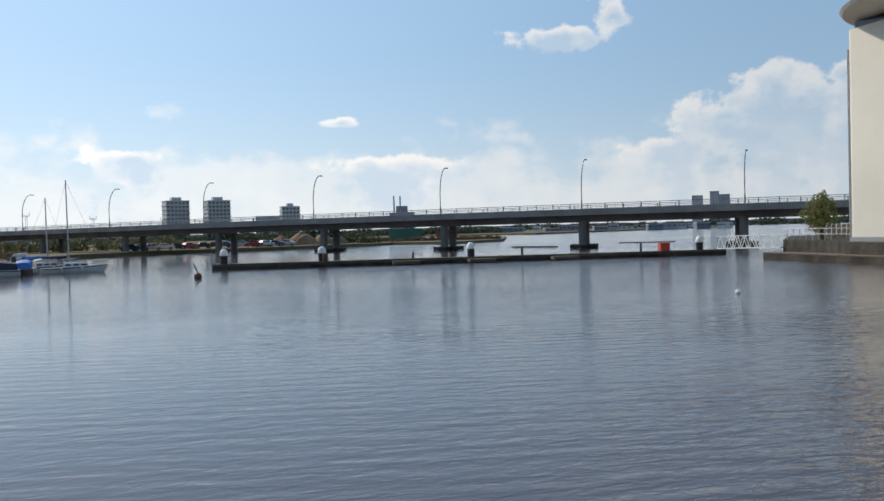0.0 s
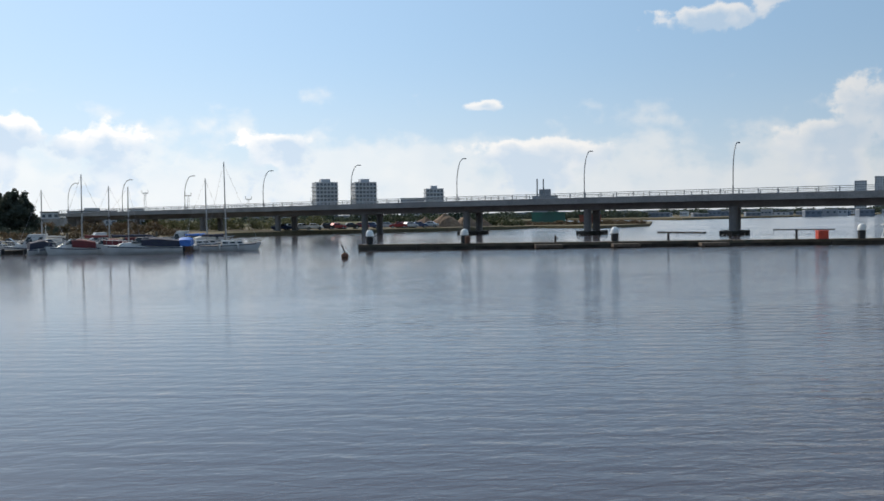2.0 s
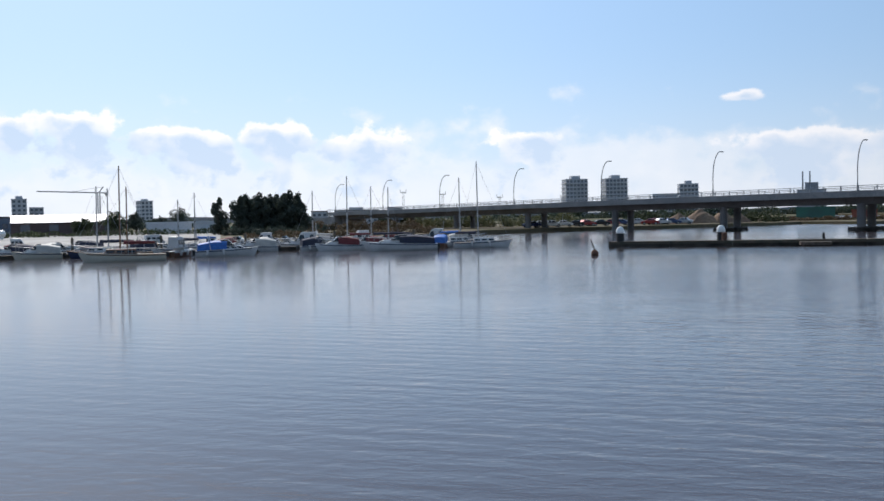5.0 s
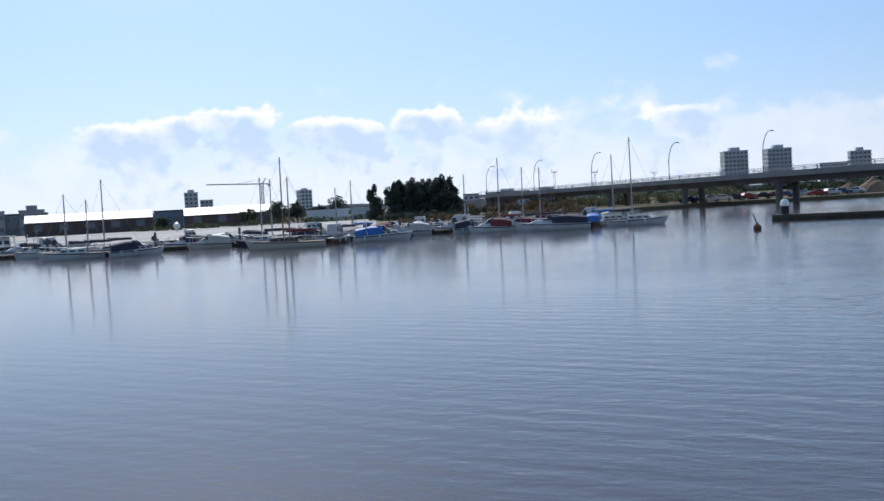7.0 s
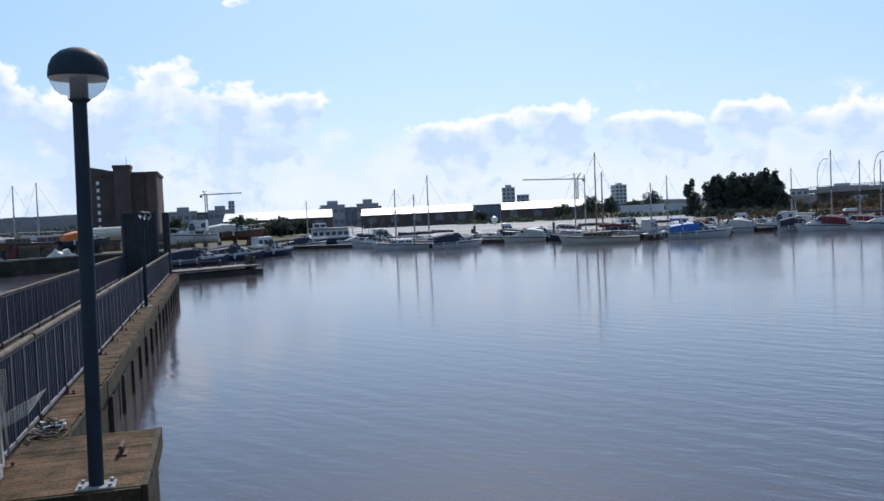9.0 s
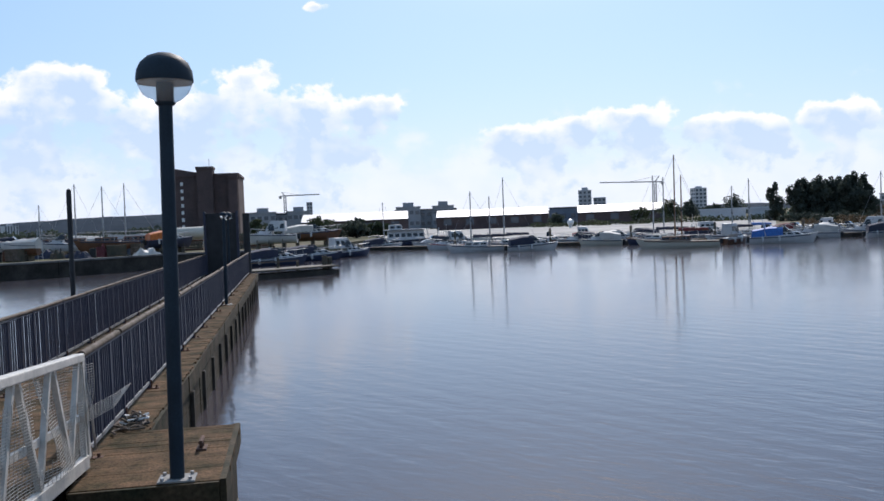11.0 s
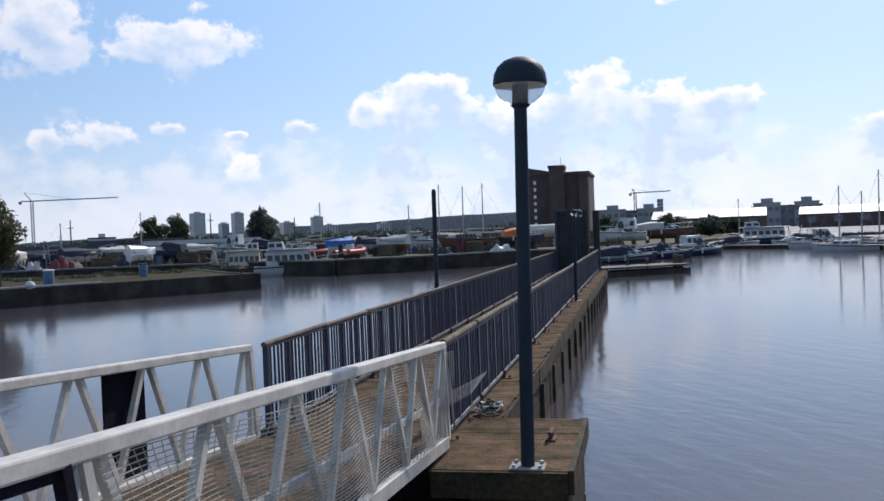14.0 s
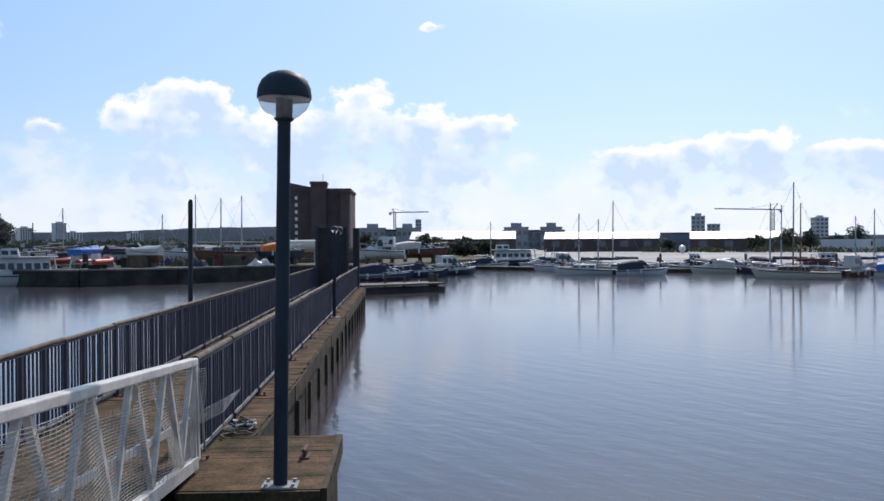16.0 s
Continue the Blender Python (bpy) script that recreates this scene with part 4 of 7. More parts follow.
# gangway from the dock to the quay
g0, g1 = Vector((88.0, 44.2, 0.62)), polar(66.9, 92.8, 0.78)
ramp = thing("dock_gangway", Matrix.Identity(4), "white truss gangway from the quay down to the dock", "gangway")
for off in (-0.7, 0.7):
    n_ = (g1 - g0).normalized().cross(Vector((0, 0, 1))).normalized() * off
    bm = B()
    up1 = Vector((0, 0, 1.25))
    bar(bm, g0 + n_, g1 + n_, 0.08, 0.1)
    bar(bm, g0 + n_ + up1, g1 + n_ + up1, 0.08, 0.1)
    for i in range(8):
        a, b = g0.lerp(g1, i / 8) + n_, g0.lerp(g1, (i + 1) / 8) + n_
        mid = (a + b) / 2
        bar(bm, a, mid + up1, 0.05, 0.06)
        bar(bm, mid + up1, b, 0.05, 0.06)
    part("truss", bm, WHITE_PAINT, ramp)
bm = B()
bar(bm, g0, g1, 1.3, 0.06)
part("walkway", bm, GALV, ramp)
# landing stage along the quay
ls = thing("landing_stage", Matrix.Identity(4), "low floating walkway along the quay wall", "walkway", kind="structure")
bm = B()
bar(bm, polar(66.2, 85, 0.25), polar(80, 62, 0.25), 1.8, 0.5)
part("float", bm, QUAY_WALL, ls)
bm = B()
bar(bm, polar(66.2, 85, 0.54), polar(80, 62, 0.54), 1.84, 0.08)
part("deck_boards", bm, CAP_WOOD, ls)


def buoy(m, mat, r, label, spike=True):
    ob = thing("buoy", m, label, "buoy")
    bm = B()
    lathe(bm, [(0.02, -r * 0.8), (r * 0.7, -r * 0.6), (r, 0), (r * 0.85, r * 0.6), (r * 0.4, r * 0.95), (0.03, r)], 18)
    part("float", bm, mat, ob, smooth=True)
    if spike:
        bm = B()
        rod(bm, (0, 0, r * 0.9), (-0.35, 0, r + 0.75), 0.05, 0.04)
        part("stick", bm, BLACK_RUBBER, ob)
    return ob


buoy(Matrix.Translation(polar(30.9, 72.5, 0.12)), RUST, 0.32, "rust-red mooring buoy with a leaning stick, afloat")
buoy(Matrix.Translation(polar(64.2, 43.2, 0.05)), WHITE_PAINT, 0.13, "small white mooring buoy afloat", False)
boom = thing("floating_boom", Matrix.Identity(4), "dark floating boom lying on the water", "boom", "floating booms")
bm = B()
bar(bm, polar(50.6, 158, 0.05), polar(53.3, 152, 0.05), 0.9, 0.3)
part("float", bm, QUAY_WALL, boom)
boom = thing("floating_boom", Matrix.Identity(4), "thin dark floating boom lying on the water", "boom", "floating booms")
bm = B()
bar(bm, polar(57.2, 176, 0.03), polar(60.6, 176, 0.03), 0.5, 0.22)
part("float", bm, QUAY_WALL, boom)

# ---- boats ----
GEL_WHITE = material("white_gelcoat", (0.60, 0.59, 0.58), 0.4, second=(0.44, 0.43, 0.42), scale=0.7, stain=0.25)
GEL_CREAM = material("cream_gelcoat", (0.54, 0.49, 0.40), 0.4, second=(0.5, 0.46, 0.38), scale=0.9, stain=0.15)
HULL_NAVY = material("navy_hull", (0.02, 0.03, 0.07), 0.35, second=(0.03, 0.04, 0.07), scale=1.0)
HULL_BROWN = material("varnished_hull", (0.16, 0.07, 0.035), 0.45, second=(0.10, 0.05, 0.03), scale=2.0)
HULL_RED = material("red_hull", (0.42, 0.05, 0.035), 0.45, second=(0.3, 0.04, 0.03), scale=1.5)
BLUE_TARP = material("blue_tarpaulin", (0.03, 0.13, 0.42), 0.6, second=(0.04, 0.17, 0.5), scale=2.5, bump=0.03, bump_scale=6)
MAROON_TARP = material("maroon_canvas", (0.17, 0.03, 0.035), 0.8, second=(0.12, 0.03, 0.03), scale=2.5, bump=0.02, bump_scale=6)
NAVY_TARP = material("navy_canvas", (0.025, 0.03, 0.06), 0.8, second=(0.035, 0.04, 0.06), scale=2.5, bump=0.02, bump_scale=6)
GREY_TARP = material("pale_tarpaulin", (0.55, 0.52, 0.47), 0.6, second=(0.42, 0.40, 0.37), scale=1.5, bump=0.05, bump_scale=3)
SILVER_TARP = material("silver_tarpaulin", (0.7, 0.7, 0.7), 0.35, 0.5, second=(0.5, 0.5, 0.5), scale=1.5, bump=0.06, bump_scale=3)
DARK_GLASS = material("dark_glazing", (0.015, 0.018, 0.022), 0.12, spec=0.6, stain=0.1)
MAST_ALU = material("mast_aluminium", (0.38, 0.38, 0.38), 0.45, 0.7, stain=0.15)
MAST_WOOD = material("varnished_spar", (0.22, 0.11, 0.05), 0.45, stain=0.2)
TEAK = material("bleached_teak", (0.33, 0.24, 0.16), 0.75, stain=0.25)
ORANGE = material("orange_plastic", (0.7, 0.18, 0.03), 0.5)


def half_width(s, beam):
    fore = max(0.0, (s - 0.42) / 0.58)
    return beam / 2 * (1 - fore ** 2.3) * (0.86 + 0.14 * min(1, s / 0.3))


def hull_parts(ob, L, beam, free, hull, stripe, deck):
    """Hull, deck, strake of a boat along local x, bow at +x."""
    n = 13
    bm, rings = B(), []
    sheer = lambda s: free * (0.88 + 0.42 * s ** 2)
    for i in range(n):
        s = i / (n - 1)
        w = max(0.02, half_width(s, beam))
        x = -L / 2 + L * s
        rake = 0.09 * L * max(0, (s - 0.6) / 0.4) ** 2
        z = sheer(s)
        prof = [(0.0, -0.32, -rake * 1.3), (w * 0.62, -0.2, -rake), (w * 0.86, 0.06, -rake * 0.7), (w * 0.97, z * 0.55, -rake * 0.3), (w, z, 0)]
        ring = [bm.verts.new((x + dx, -yy, zz)) for yy, zz, dx in prof[::-1]] + [bm.verts.new((x + dx, yy, zz)) for yy, zz, dx in prof[1:]]
        rings.append(ring)
    for a, b in zip(rings, rings[1:]):
        for i in range(len(a) - 1):
            bm.faces.new((a[i], a[i + 1], b[i + 1], b[i]))
    bm.faces.new(rings[0])
    h = part("hull", bm, hull, ob, smooth=True)
    bm = B()
    prev = None
    for i in range(n):
        s = i / (n - 1)
        w, x, z = max(0.02, half_width(s, beam)) * 0.985, -L / 2 + L * s, sheer(s) - 0.03
        cur = (bm.verts.new((x, -w, z)), bm.verts.new((x, 0, z + 0.04 * beam / 2)), bm.verts.new((x, w, z)))
        if prev:
            bm.faces.new((prev[0], cur[0], cur[1], prev[1]))
            bm.faces.new((prev[1], cur[1], cur[2], prev[2]))
        prev = cur
    part("deck", bm, deck, ob)
    for side in (-1, 1):
        bm = B()
        pts = [Vector((-L / 2 + L * s, side * (half_width(s, beam) + 0.012), sheer(s) * 0.86)) for s in [k / 10 for k in range(10)]]
        tube(bm, pts, 0.045, 4)
        part("strake", bm, stripe, h)
    return sheer


def cabin_block(name, ob, x0, x1, w0, w1, z0, z1, mat, slope=0.25, back=0.05, panes=0, pane_h=0.5):
    """A deckhouse that narrows upwards, with dark side windows."""
    bm = B()
    lo = [(x0, -w0), (x1, -w1), (x1, w1), (x0, w0)]
    hi = [(x0 + back, -w0 * 0.86), (x1 - slope * (z1 - z0) * 2.2, -w1 * 0.82), (x1 - slope * (z1 - z0) * 2.2, w1 * 0.82), (x0 + back, w0 * 0.86)]
    a = [bm.verts.new((x, y, z0)) for x, y in lo]
    b = [bm.verts.new((x, y, z1)) for x, y in hi]
    bm.faces.new(a[::-1])
    bm.faces.new(b)
    for i in range(4):
        j = (i + 1) % 4
        bm.faces.new((a[i], a[j], b[j], b[i]))
    c = part(name, bm, mat, ob, bevel=0.03)
    for side in (-1, 1):
        for k in range(panes):
            f0, f1 = (k + 0.14) / panes, (k + 0.86) / panes
            m0, m1 = 0.5 - pane_h / 2, 0.5 + pane_h / 2
            pts = []
            for f, m in ((f0, m0), (f1, m0), (f1, m1), (f0, m1)):
                lx = lo[0][0] + (lo[1][0] - lo[0][0]) * f
                hx = hi[0][0] + (hi[1][0] - hi[0][0]) * f
                ly = w0 + (w1 - w0) * f
                hy = w0 * 0.86 + (w1 * 0.82 - w0 * 0.86) * f
                pts.append(Vector((lx + (hx - lx) * m, side * (ly + (hy - ly) * m + 0.006), z0 + (z1 - z0) * m)))
            bm = B()
            vs = [bm.verts.new(p) for p in pts] + [bm.verts.new(p + Vector((0, side * -0.03, 0))) for p in pts]
            for f in ((0, 1, 2, 3), (7, 6, 5, 4), (0, 4, 5, 1), (1, 5, 6, 2), (2, 6, 7, 3), (3, 7, 4, 0)):
                bm.faces.new([vs[i] for i in f])
            part("window", bm, DARK_GLASS, c)
    return c


STANCHION = None


def rails(ob, L, beam, sheer, s0=0.55):
    """A guard rail round the bow on thin stanchions."""
    global STANCHION
    if STANCHION is None:
        bm = B()
        rod(bm, (0, 0, -0.02), (0, 0, 0.5), 0.018, sides=5)
        STANCHION = mesh_of(bm, "stanchion", GALV)
    top = [Vector((-L / 2 + L * s, half_width(s, beam) * 0.93, sheer(s) + 0.5)) for s in [s0 + (0.985 - s0) * k / 6 for k in range(7)]]
    other = [Vector((p.x, -p.y, p.z)) for p in top[::-1]]
    bm = B()
    tube(bm, top + other, 0.02, 5)
    part("guard_rail", bm, GALV, ob, "thin steel guard rail")
    for p in top[:-1:2] + other[1::2]:
        shared("stanchion", STANCHION, ob, pose(p.x, p.y, p.z - 0.5))


def fenders(ob, L, beam, sheer, mat, spots=(0.2, 0.45)):
    for s in spots:
        bm = B()
        y = -(half_width(s, beam) + 0.12)
        lathe(bm, [(0.02, 0), (0.1, 0.05), (0.11, 0.45), (0.02, 0.52)], 8)
        part("fender", bm, mat, ob, smooth=True, m=pose(-L / 2 + L * s, y, sheer(s) * 0.25))


def cradle(ob, L, beam):
    """Timber props and keel blocks under a boat ashore."""
    for x in (-L * 0.25, 0.0, L * 0.22):
        bm = B()
        box(bm, x - 0.15, x + 0.15, -0.5, 0.5, -0.85, -0.25)
        part("keel_block", bm, BEAM_WOOD, ob)
        for side in (-1, 1):
            bm = B()
            rod(bm, (x, side * beam * 0.62, -0.85), (x, side * beam * 0.42, 0.12), 0.05, sides=6)
            part("prop", bm, BEAM_WOOD, ob)


def cruiser(m, L, label, hull=None, stripe=None, canopy=None, cabin_mat=None, ashore=False, free=None, arch=False, fly=False):
    hull, stripe, cabin_mat = hull or GEL_WHITE, stripe or HULL_NAVY, cabin_mat or GEL_WHITE
    beam, free = L * 0.36, free or 0.46 + 0.036 * L
    ob = thing("motor_boat", m, label, "boat", "moored boats")
    sheer = hull_parts(ob, L, beam, free, hull, stripe, cabin_mat)
    z = free * 0.95
    cabin_block("foredeck_cabin", ob, -0.05 * L, 0.33 * L, beam * 0.36, beam * 0.2, z, z + 0.42, cabin_mat, 0.9, 0.0, 3, 0.4)
    c = cabin_block("windscreen", ob, -0.1 * L, 0.12 * L, beam * 0.38, beam * 0.3, z + 0.38, z + 0.9, DARK_GLASS, 0.5)
    if canopy:
        bm = B()
        n, prof = 6, []
        for i in range(n + 1):
            t = math.pi * i / n
            prof.append((math.cos(t) * beam * 0.42, math.sin(t) * 0.16))
        r0 = [bm.verts.new((-0.46 * L, y, z + 0.5 + h * 0.7)) for y, h in prof]
        r1 = [bm.verts.new((-0.2 * L, y, z + 0.72 + h)) for y, h in prof]
        r2 = [bm.verts.new((0.0, y * 0.9, z + 0.7 + h * 0.9)) for y, h in prof]
        lo0 = [bm.verts.new((-0.47 * L, s * beam * 0.42, z - 0.05)) for s in (1, -1)]
        lo1 = [bm.verts.new((0.0, s * beam * 0.4, z + 0.1)) for s in (1, -1)]
        for a, b in ((r0, r1), (r1, r2)):
            for i in range(n):
                bm.faces.new((a[i], a[i + 1], b[i + 1], b[i]))
        bm.faces.new((lo0[0], r0[0], r1[0], r2[0], lo1[0]))
        bm.faces.new((lo0[1], lo1[1], r2[-1], r1[-1], r0[-1]))
        bm.faces.new([lo0[0]] + [lo0[1]] + r0[::-1])
        part("canopy", bm, canopy, ob, "canvas cockpit canopy", smooth=True)
    if arch:
        bm = B()
        tube(bm, [(-0.25 * L, -beam * 0.42, z), (-0.3 * L, -beam * 0.38, z + 1.3), (-0.3 * L, beam * 0.38, z + 1.3), (-0.25 * L, beam * 0.42, z)], 0.05, 6)
        part("radar_arch", bm, GEL_WHITE, ob)
        bm = B()
        rod(bm, (-0.3 * L, 0, z + 1.3), (-0.33 * L, 0, z + 2.3), 0.018, sides=5)
        part("aerial", bm, GEL_WHITE, ob)
    if fly:
        cabin_block("wheelhouse", ob, -0.3 * L, 0.08 * L, beam * 0.37, beam * 0.33, z + 0.3, z + 1.35, cabin_mat, 0.25, 0.03, 3, 0.45)
    rails(ob, L, beam, sheer)
    fenders(ob, L, beam, sheer, GEL_WHITE)
    bm = B()
    box(bm, -L / 2 - 0.32, -L / 2 - 0.02, -0.17, 0.17, 0.1, free * 0.95)
    part("outboard", bm, BLACK_RUBBER, ob, bevel=0.05)
    if ashore:
        cradle(ob, L, beam)
    return ob


def sailing_boat(m, L, masts, label, hull=None, stripe=None, cover=None, ashore=False, spar=None, sprit=False, cabin_mat=None):
    hull, stripe, spar, cabin_mat = hull or GEL_WHITE, stripe or HULL_NAVY, spar or MAST_ALU, cabin_mat or GEL_WHITE
    beam, free = L * 0.31, 0.44 + 0.034 * L
    ob = thing("sailing_boat", m, label, "sailing boat", "moored boats")
    sheer = hull_parts(ob, L, beam, free, hull, stripe, TEAK)
    z = free * 0.93
    cabin_block("coachroof", ob, -0.16 * L, 0.22 * L, beam * 0.3, beam * 0.2, z, z + 0.45, cabin_mat, 0.3, 0.0, 3, 0.35)
    for at, top in masts:
        x = at * L
        bm = B()
        rod(bm, (x, 0, z), (x - 0.03 * top * 0.3, 0, top), 0.075, 0.05, 8)
        mast = part("mast", bm, spar, ob, "tall bare mast", smooth=True)
        bm = B()
        rod(bm, (x - 0.1, -0.55, top * 0.62), (x - 0.1, 0.55, top * 0.62), 0.03, sides=6)
        part("spreader", bm, spar, mast)
        for tip in ((x + (0.48 - at) * L * 0.96, 0), (x - (0.46 + at) * L * 0.9, 0), (x - 0.05, beam * 0.45), (x - 0.05, -beam * 0.45)):
            bm = B()
            rod(bm, (tip[0], tip[1], free), (x - 0.03 * top * 0.3, 0, top * 0.985), 0.009, sides=4)
            part("stay", bm, GALV, mast)
        blen = min(L * 0.4, 0.36 * top)
        bm = B()
        rod(bm, (x - 0.08, 0, z + 0.95), (x - blen, 0, z + 0.9), 0.05, sides=8)
        part("boom", bm, spar, ob, smooth=True)
        if cover:
            bm = B()
            for a, b, r in ((0.1, 0.35, 0.17), (0.35, 0.7, 0.15), (0.7, 0.98, 0.12)):
                rod(bm, (x - blen * a, 0, z + 1.02), (x - blen * b, 0, z + 0.98), r, r * 0.85, 8)
            part("sail_cover", bm, cover, ob, "canvas cover over the furled sail", smooth=True)
        bm = B()
        box(bm, x - 0.1, x + 0.02, -0.02, 0.1, top * 0.5, top * 0.53)
        part("radar_reflector", bm, BLACK_RUBBER, mast)
    if sprit:
        bm = B()
        rod(bm, (L * 0.4, 0, sheer(1) - 0.1), (L * 0.62, 0, sheer(1) + 0.15), 0.06, 0.04)
        part("bowsprit", bm, spar, ob)
    rails(ob, L, beam, sheer, 0.1)
    fenders(ob, L, beam, sheer, GEL_WHITE, (0.3, 0.6))
    if ashore:
        cradle(ob, L, beam)
        bm = B()
        prism(bm, [(-0.12 * L, -0.08), (0.15 * L, -0.08), (0.15 * L, 0.08), (-0.12 * L, 0.08)], -0.9, -0.25)
        part("keel", bm, hull, ob)
    return ob


def covered_boat(m, L, label, tarp, hull=None):
    """A boat ashore under a tarpaulin thrown over a ridge pole."""
    ob = thing("covered_boat", m, label, "boat", "boats ashore")
    beam, free = L * 0.36, 0.75
    hull_parts(ob, L, beam, free, hull or GEL_WHITE, HULL_NAVY, GEL_WHITE)
    bm = B()
    rr_ = random.Random(int(L * 100))
    n, rows = 12, []
    for i in range(n + 1):
        s = i / n
        w = max(0.1, half_width(s, beam)) * 1.06
        x = -L / 2 * 1.03 + L * 1.04 * s
        peak = free + 0.55 - 0.35 * s + rr_.uniform(-0.07, 0.07)
        rows.append([bm.verts.new((x + rr_.uniform(-0.04, 0.04), y * w, zz)) for y, zz in ((-1.02, free * 0.45 + rr_.uniform(-0.1, 0.1)), (-0.95, free + 0.15), (-0.5, (free + peak) / 2 + 0.12), (0, peak), (0.5, (free + peak) / 2 + 0.12), (0.95, free + 0.15), (1.02, free * 0.45))])
    for a, b in zip(rows, rows[1:]):
        for i in range(6):
            bm.faces.new((a[i], a[i + 1], b[i + 1], b[i]))
    bm.faces.new(rows[0])
    bm.faces.new(rows[-1])
    part("tarpaulin", bm, tarp, ob, smooth=False)
    cradle(ob, L, beam)
    return ob


def inflatable(m, L, label):
    ob = thing("inflatable_boat", m, label, "dinghy", "boats ashore")
    bm = B()
    pts = [Vector((-L / 2, -0.75, 0)), Vector((L * 0.2, -0.75, 0.03)), Vector((L * 0.4, -0.45, 0.16)), Vector((L / 2, 0, 0.25)), Vector((L * 0.4, 0.45, 0.16)), Vector((L * 0.2, 0.75, 0.03)), Vector((-L / 2, 0.75, 0))]
    tube(bm, pts, 0.24, 10)
    part("tube", bm, HULL_RED, ob, smooth=True)
    bm = B()
    box(bm, -L * 0.45, L * 0.25, -0.6, 0.6, -0.25, -0.05)
    part("floor", bm, GEL_WHITE, ob)
    bm = B()
    box(bm, -L * 0.15, 0.05, -0.3, 0.3, -0.05, 0.7)
    part("console", bm, GEL_WHITE, ob, bevel=0.04)
    bm = B()
    box(bm, -L / 2 - 0.25, -L / 2 + 0.1, -0.2, 0.2, -0.3, 0.75)
    part("outboard", bm, BLACK_RUBBER, ob, bevel=0.05)
    for x in (-0.6, 0.5):
        bm = B()
        box(bm, x - 0.1, x + 0.1, -0.6, 0.6, -0.62, -0.25)
        part("chock", bm, BEAM_WOOD, ob)
    return ob


def work_boat(m, L, label, hull, house):
    ob = thing("work_boat", m, label, "work boat")
    beam, free = L * 0.3, 1.0
    sheer = hull_parts(ob, L, beam, free, hull, BLACK_RUBBER, TEAK)
    z = free * 0.9
    cabin_block("deckhouse", ob, -0.36 * L, 0.14 * L, beam * 0.34, beam * 0.3, z, z + 1.35, house, 0.05, 0.02, 6, 0.36)
    bm = B()
    box(bm, -0.4 * L, 0.2 * L, -beam * 0.4, beam * 0.4, z + 1.36, z + 1.44)
    part("roof", bm, house, ob, bevel=0.02)
    cabin_block("wheelhouse", ob, -0.34 * L, -0.16 * L, beam * 0.27, beam * 0.24, z + 1.45, z + 2.1, house, 0.1, 0.03, 2, 0.5)
    for x in (0.2, 0.3):
        bm = B()
        rod(bm, (x * L, -0.5, z), (x * L + 0.7 * (0.5 if x > 0.25 else -0.4), -0.5, z + 1.5), 0.06, sides=6)
        part("davit", bm, GEL_WHITE, ob)
    rails(ob, L, beam, sheer, 0.6)
    return ob


def afloat(turn, dist, spin=0.0):
    return facing(turn, dist * 1.045, 0.0, spin)


def ashore(turn, dist, spin=0.0, z=1.15):
    return facing(turn, dist, z + 0.8, spin)


# marina, front row; spin 180 puts the bow to the left
cruiser(afloat(-18.9, 88.0, 30), 5.6, "dark-hulled small motor boat with a white cabin, moored", HULL_NAVY, GEL_WHITE, fly=True)
work_boat(afloat(-14.6, 117, 6), 10.0, "long dark blue work boat with a pale wheelhouse aft", HULL_NAVY, GEL_WHITE)
sailing_boat(afloat(-10.6, 86.5, 176), 6.3, [(0.1, 6.1), (-0.2, 5.5)], "small white two-masted sailing boat, moored", cover=NAVY_TARP)
sailing_boat(afloat(-8.3, 90, 186), 6.6, [(0.15, 7.5)], "white sailing boat with a navy sail cover", cover=NAVY_TARP)
cruiser(afloat(-7.1, 84.6, 8), 5.0, "white motor boat with a dark windscreen, moored", canopy=NAVY_TARP)
cruiser(afloat(-4.2, 95, 172), 5.2, "low white motor boat at the pontoon", canopy=NAVY_TARP)
cruiser(afloat(-1.7, 99, 12), 4.2, "small grey-white motor boat at the pontoon", canopy=GREY_TARP)
sailing_boat(afloat(1.75, 79.7, 182), 7.2, [(0.02, 8.3), (-0.06, 6.5)], "cream-hulled wooden ketch with varnished cabin and bare masts", GEL_CREAM, HULL_BROWN, MAROON_TARP, spar=MAST_WOOD, sprit=True, cabin_mat=HULL_BROWN)
sailing_boat(afloat(0.6, 90, 178), 6.4, [(0.06, 7.0), (-0.1, 6.8)], "dark sailing boat with twin bare masts behind the ketch", HULL_NAVY, GEL_WHITE, NAVY_TARP)
cruiser(afloat(5.1, 86.5, 60), 4.4, "small maroon and white motor boat, bow out", HULL_BROWN, GEL_WHITE, fly=True)
sailing_boat(afloat(5.0, 91, 175), 5.4, [(0.0, 5.6)], "small sailing boat with a short mast", cover=NAVY_TARP)
sailing_boat(afloat(6.3, 98, 170), 5.8, [(0.1, 6.5)], "white sailing boat lying at the inner pontoon", cover=BLUE_TARP)
cruiser(afloat(7.9, 84.3, -4), 5.8, "white sports cruiser with a bright blue canopy and arch", canopy=BLUE_TARP, arch=True)
cruiser(afloat(10.6, 99, 15), 5.2, "white motor boat with an open bow", fly=False, canopy=GREY_TARP)
cruiser(afloat(12.4, 97, 170), 5.4, "white fishing boat with an upright wheelhouse", fly=True, arch=True)
sailing_boat(afloat(13.3, 100, 175), 5.8, [(0.05, 6.6)], "grey sailing boat with a thick mast", cover=GREY_TARP)
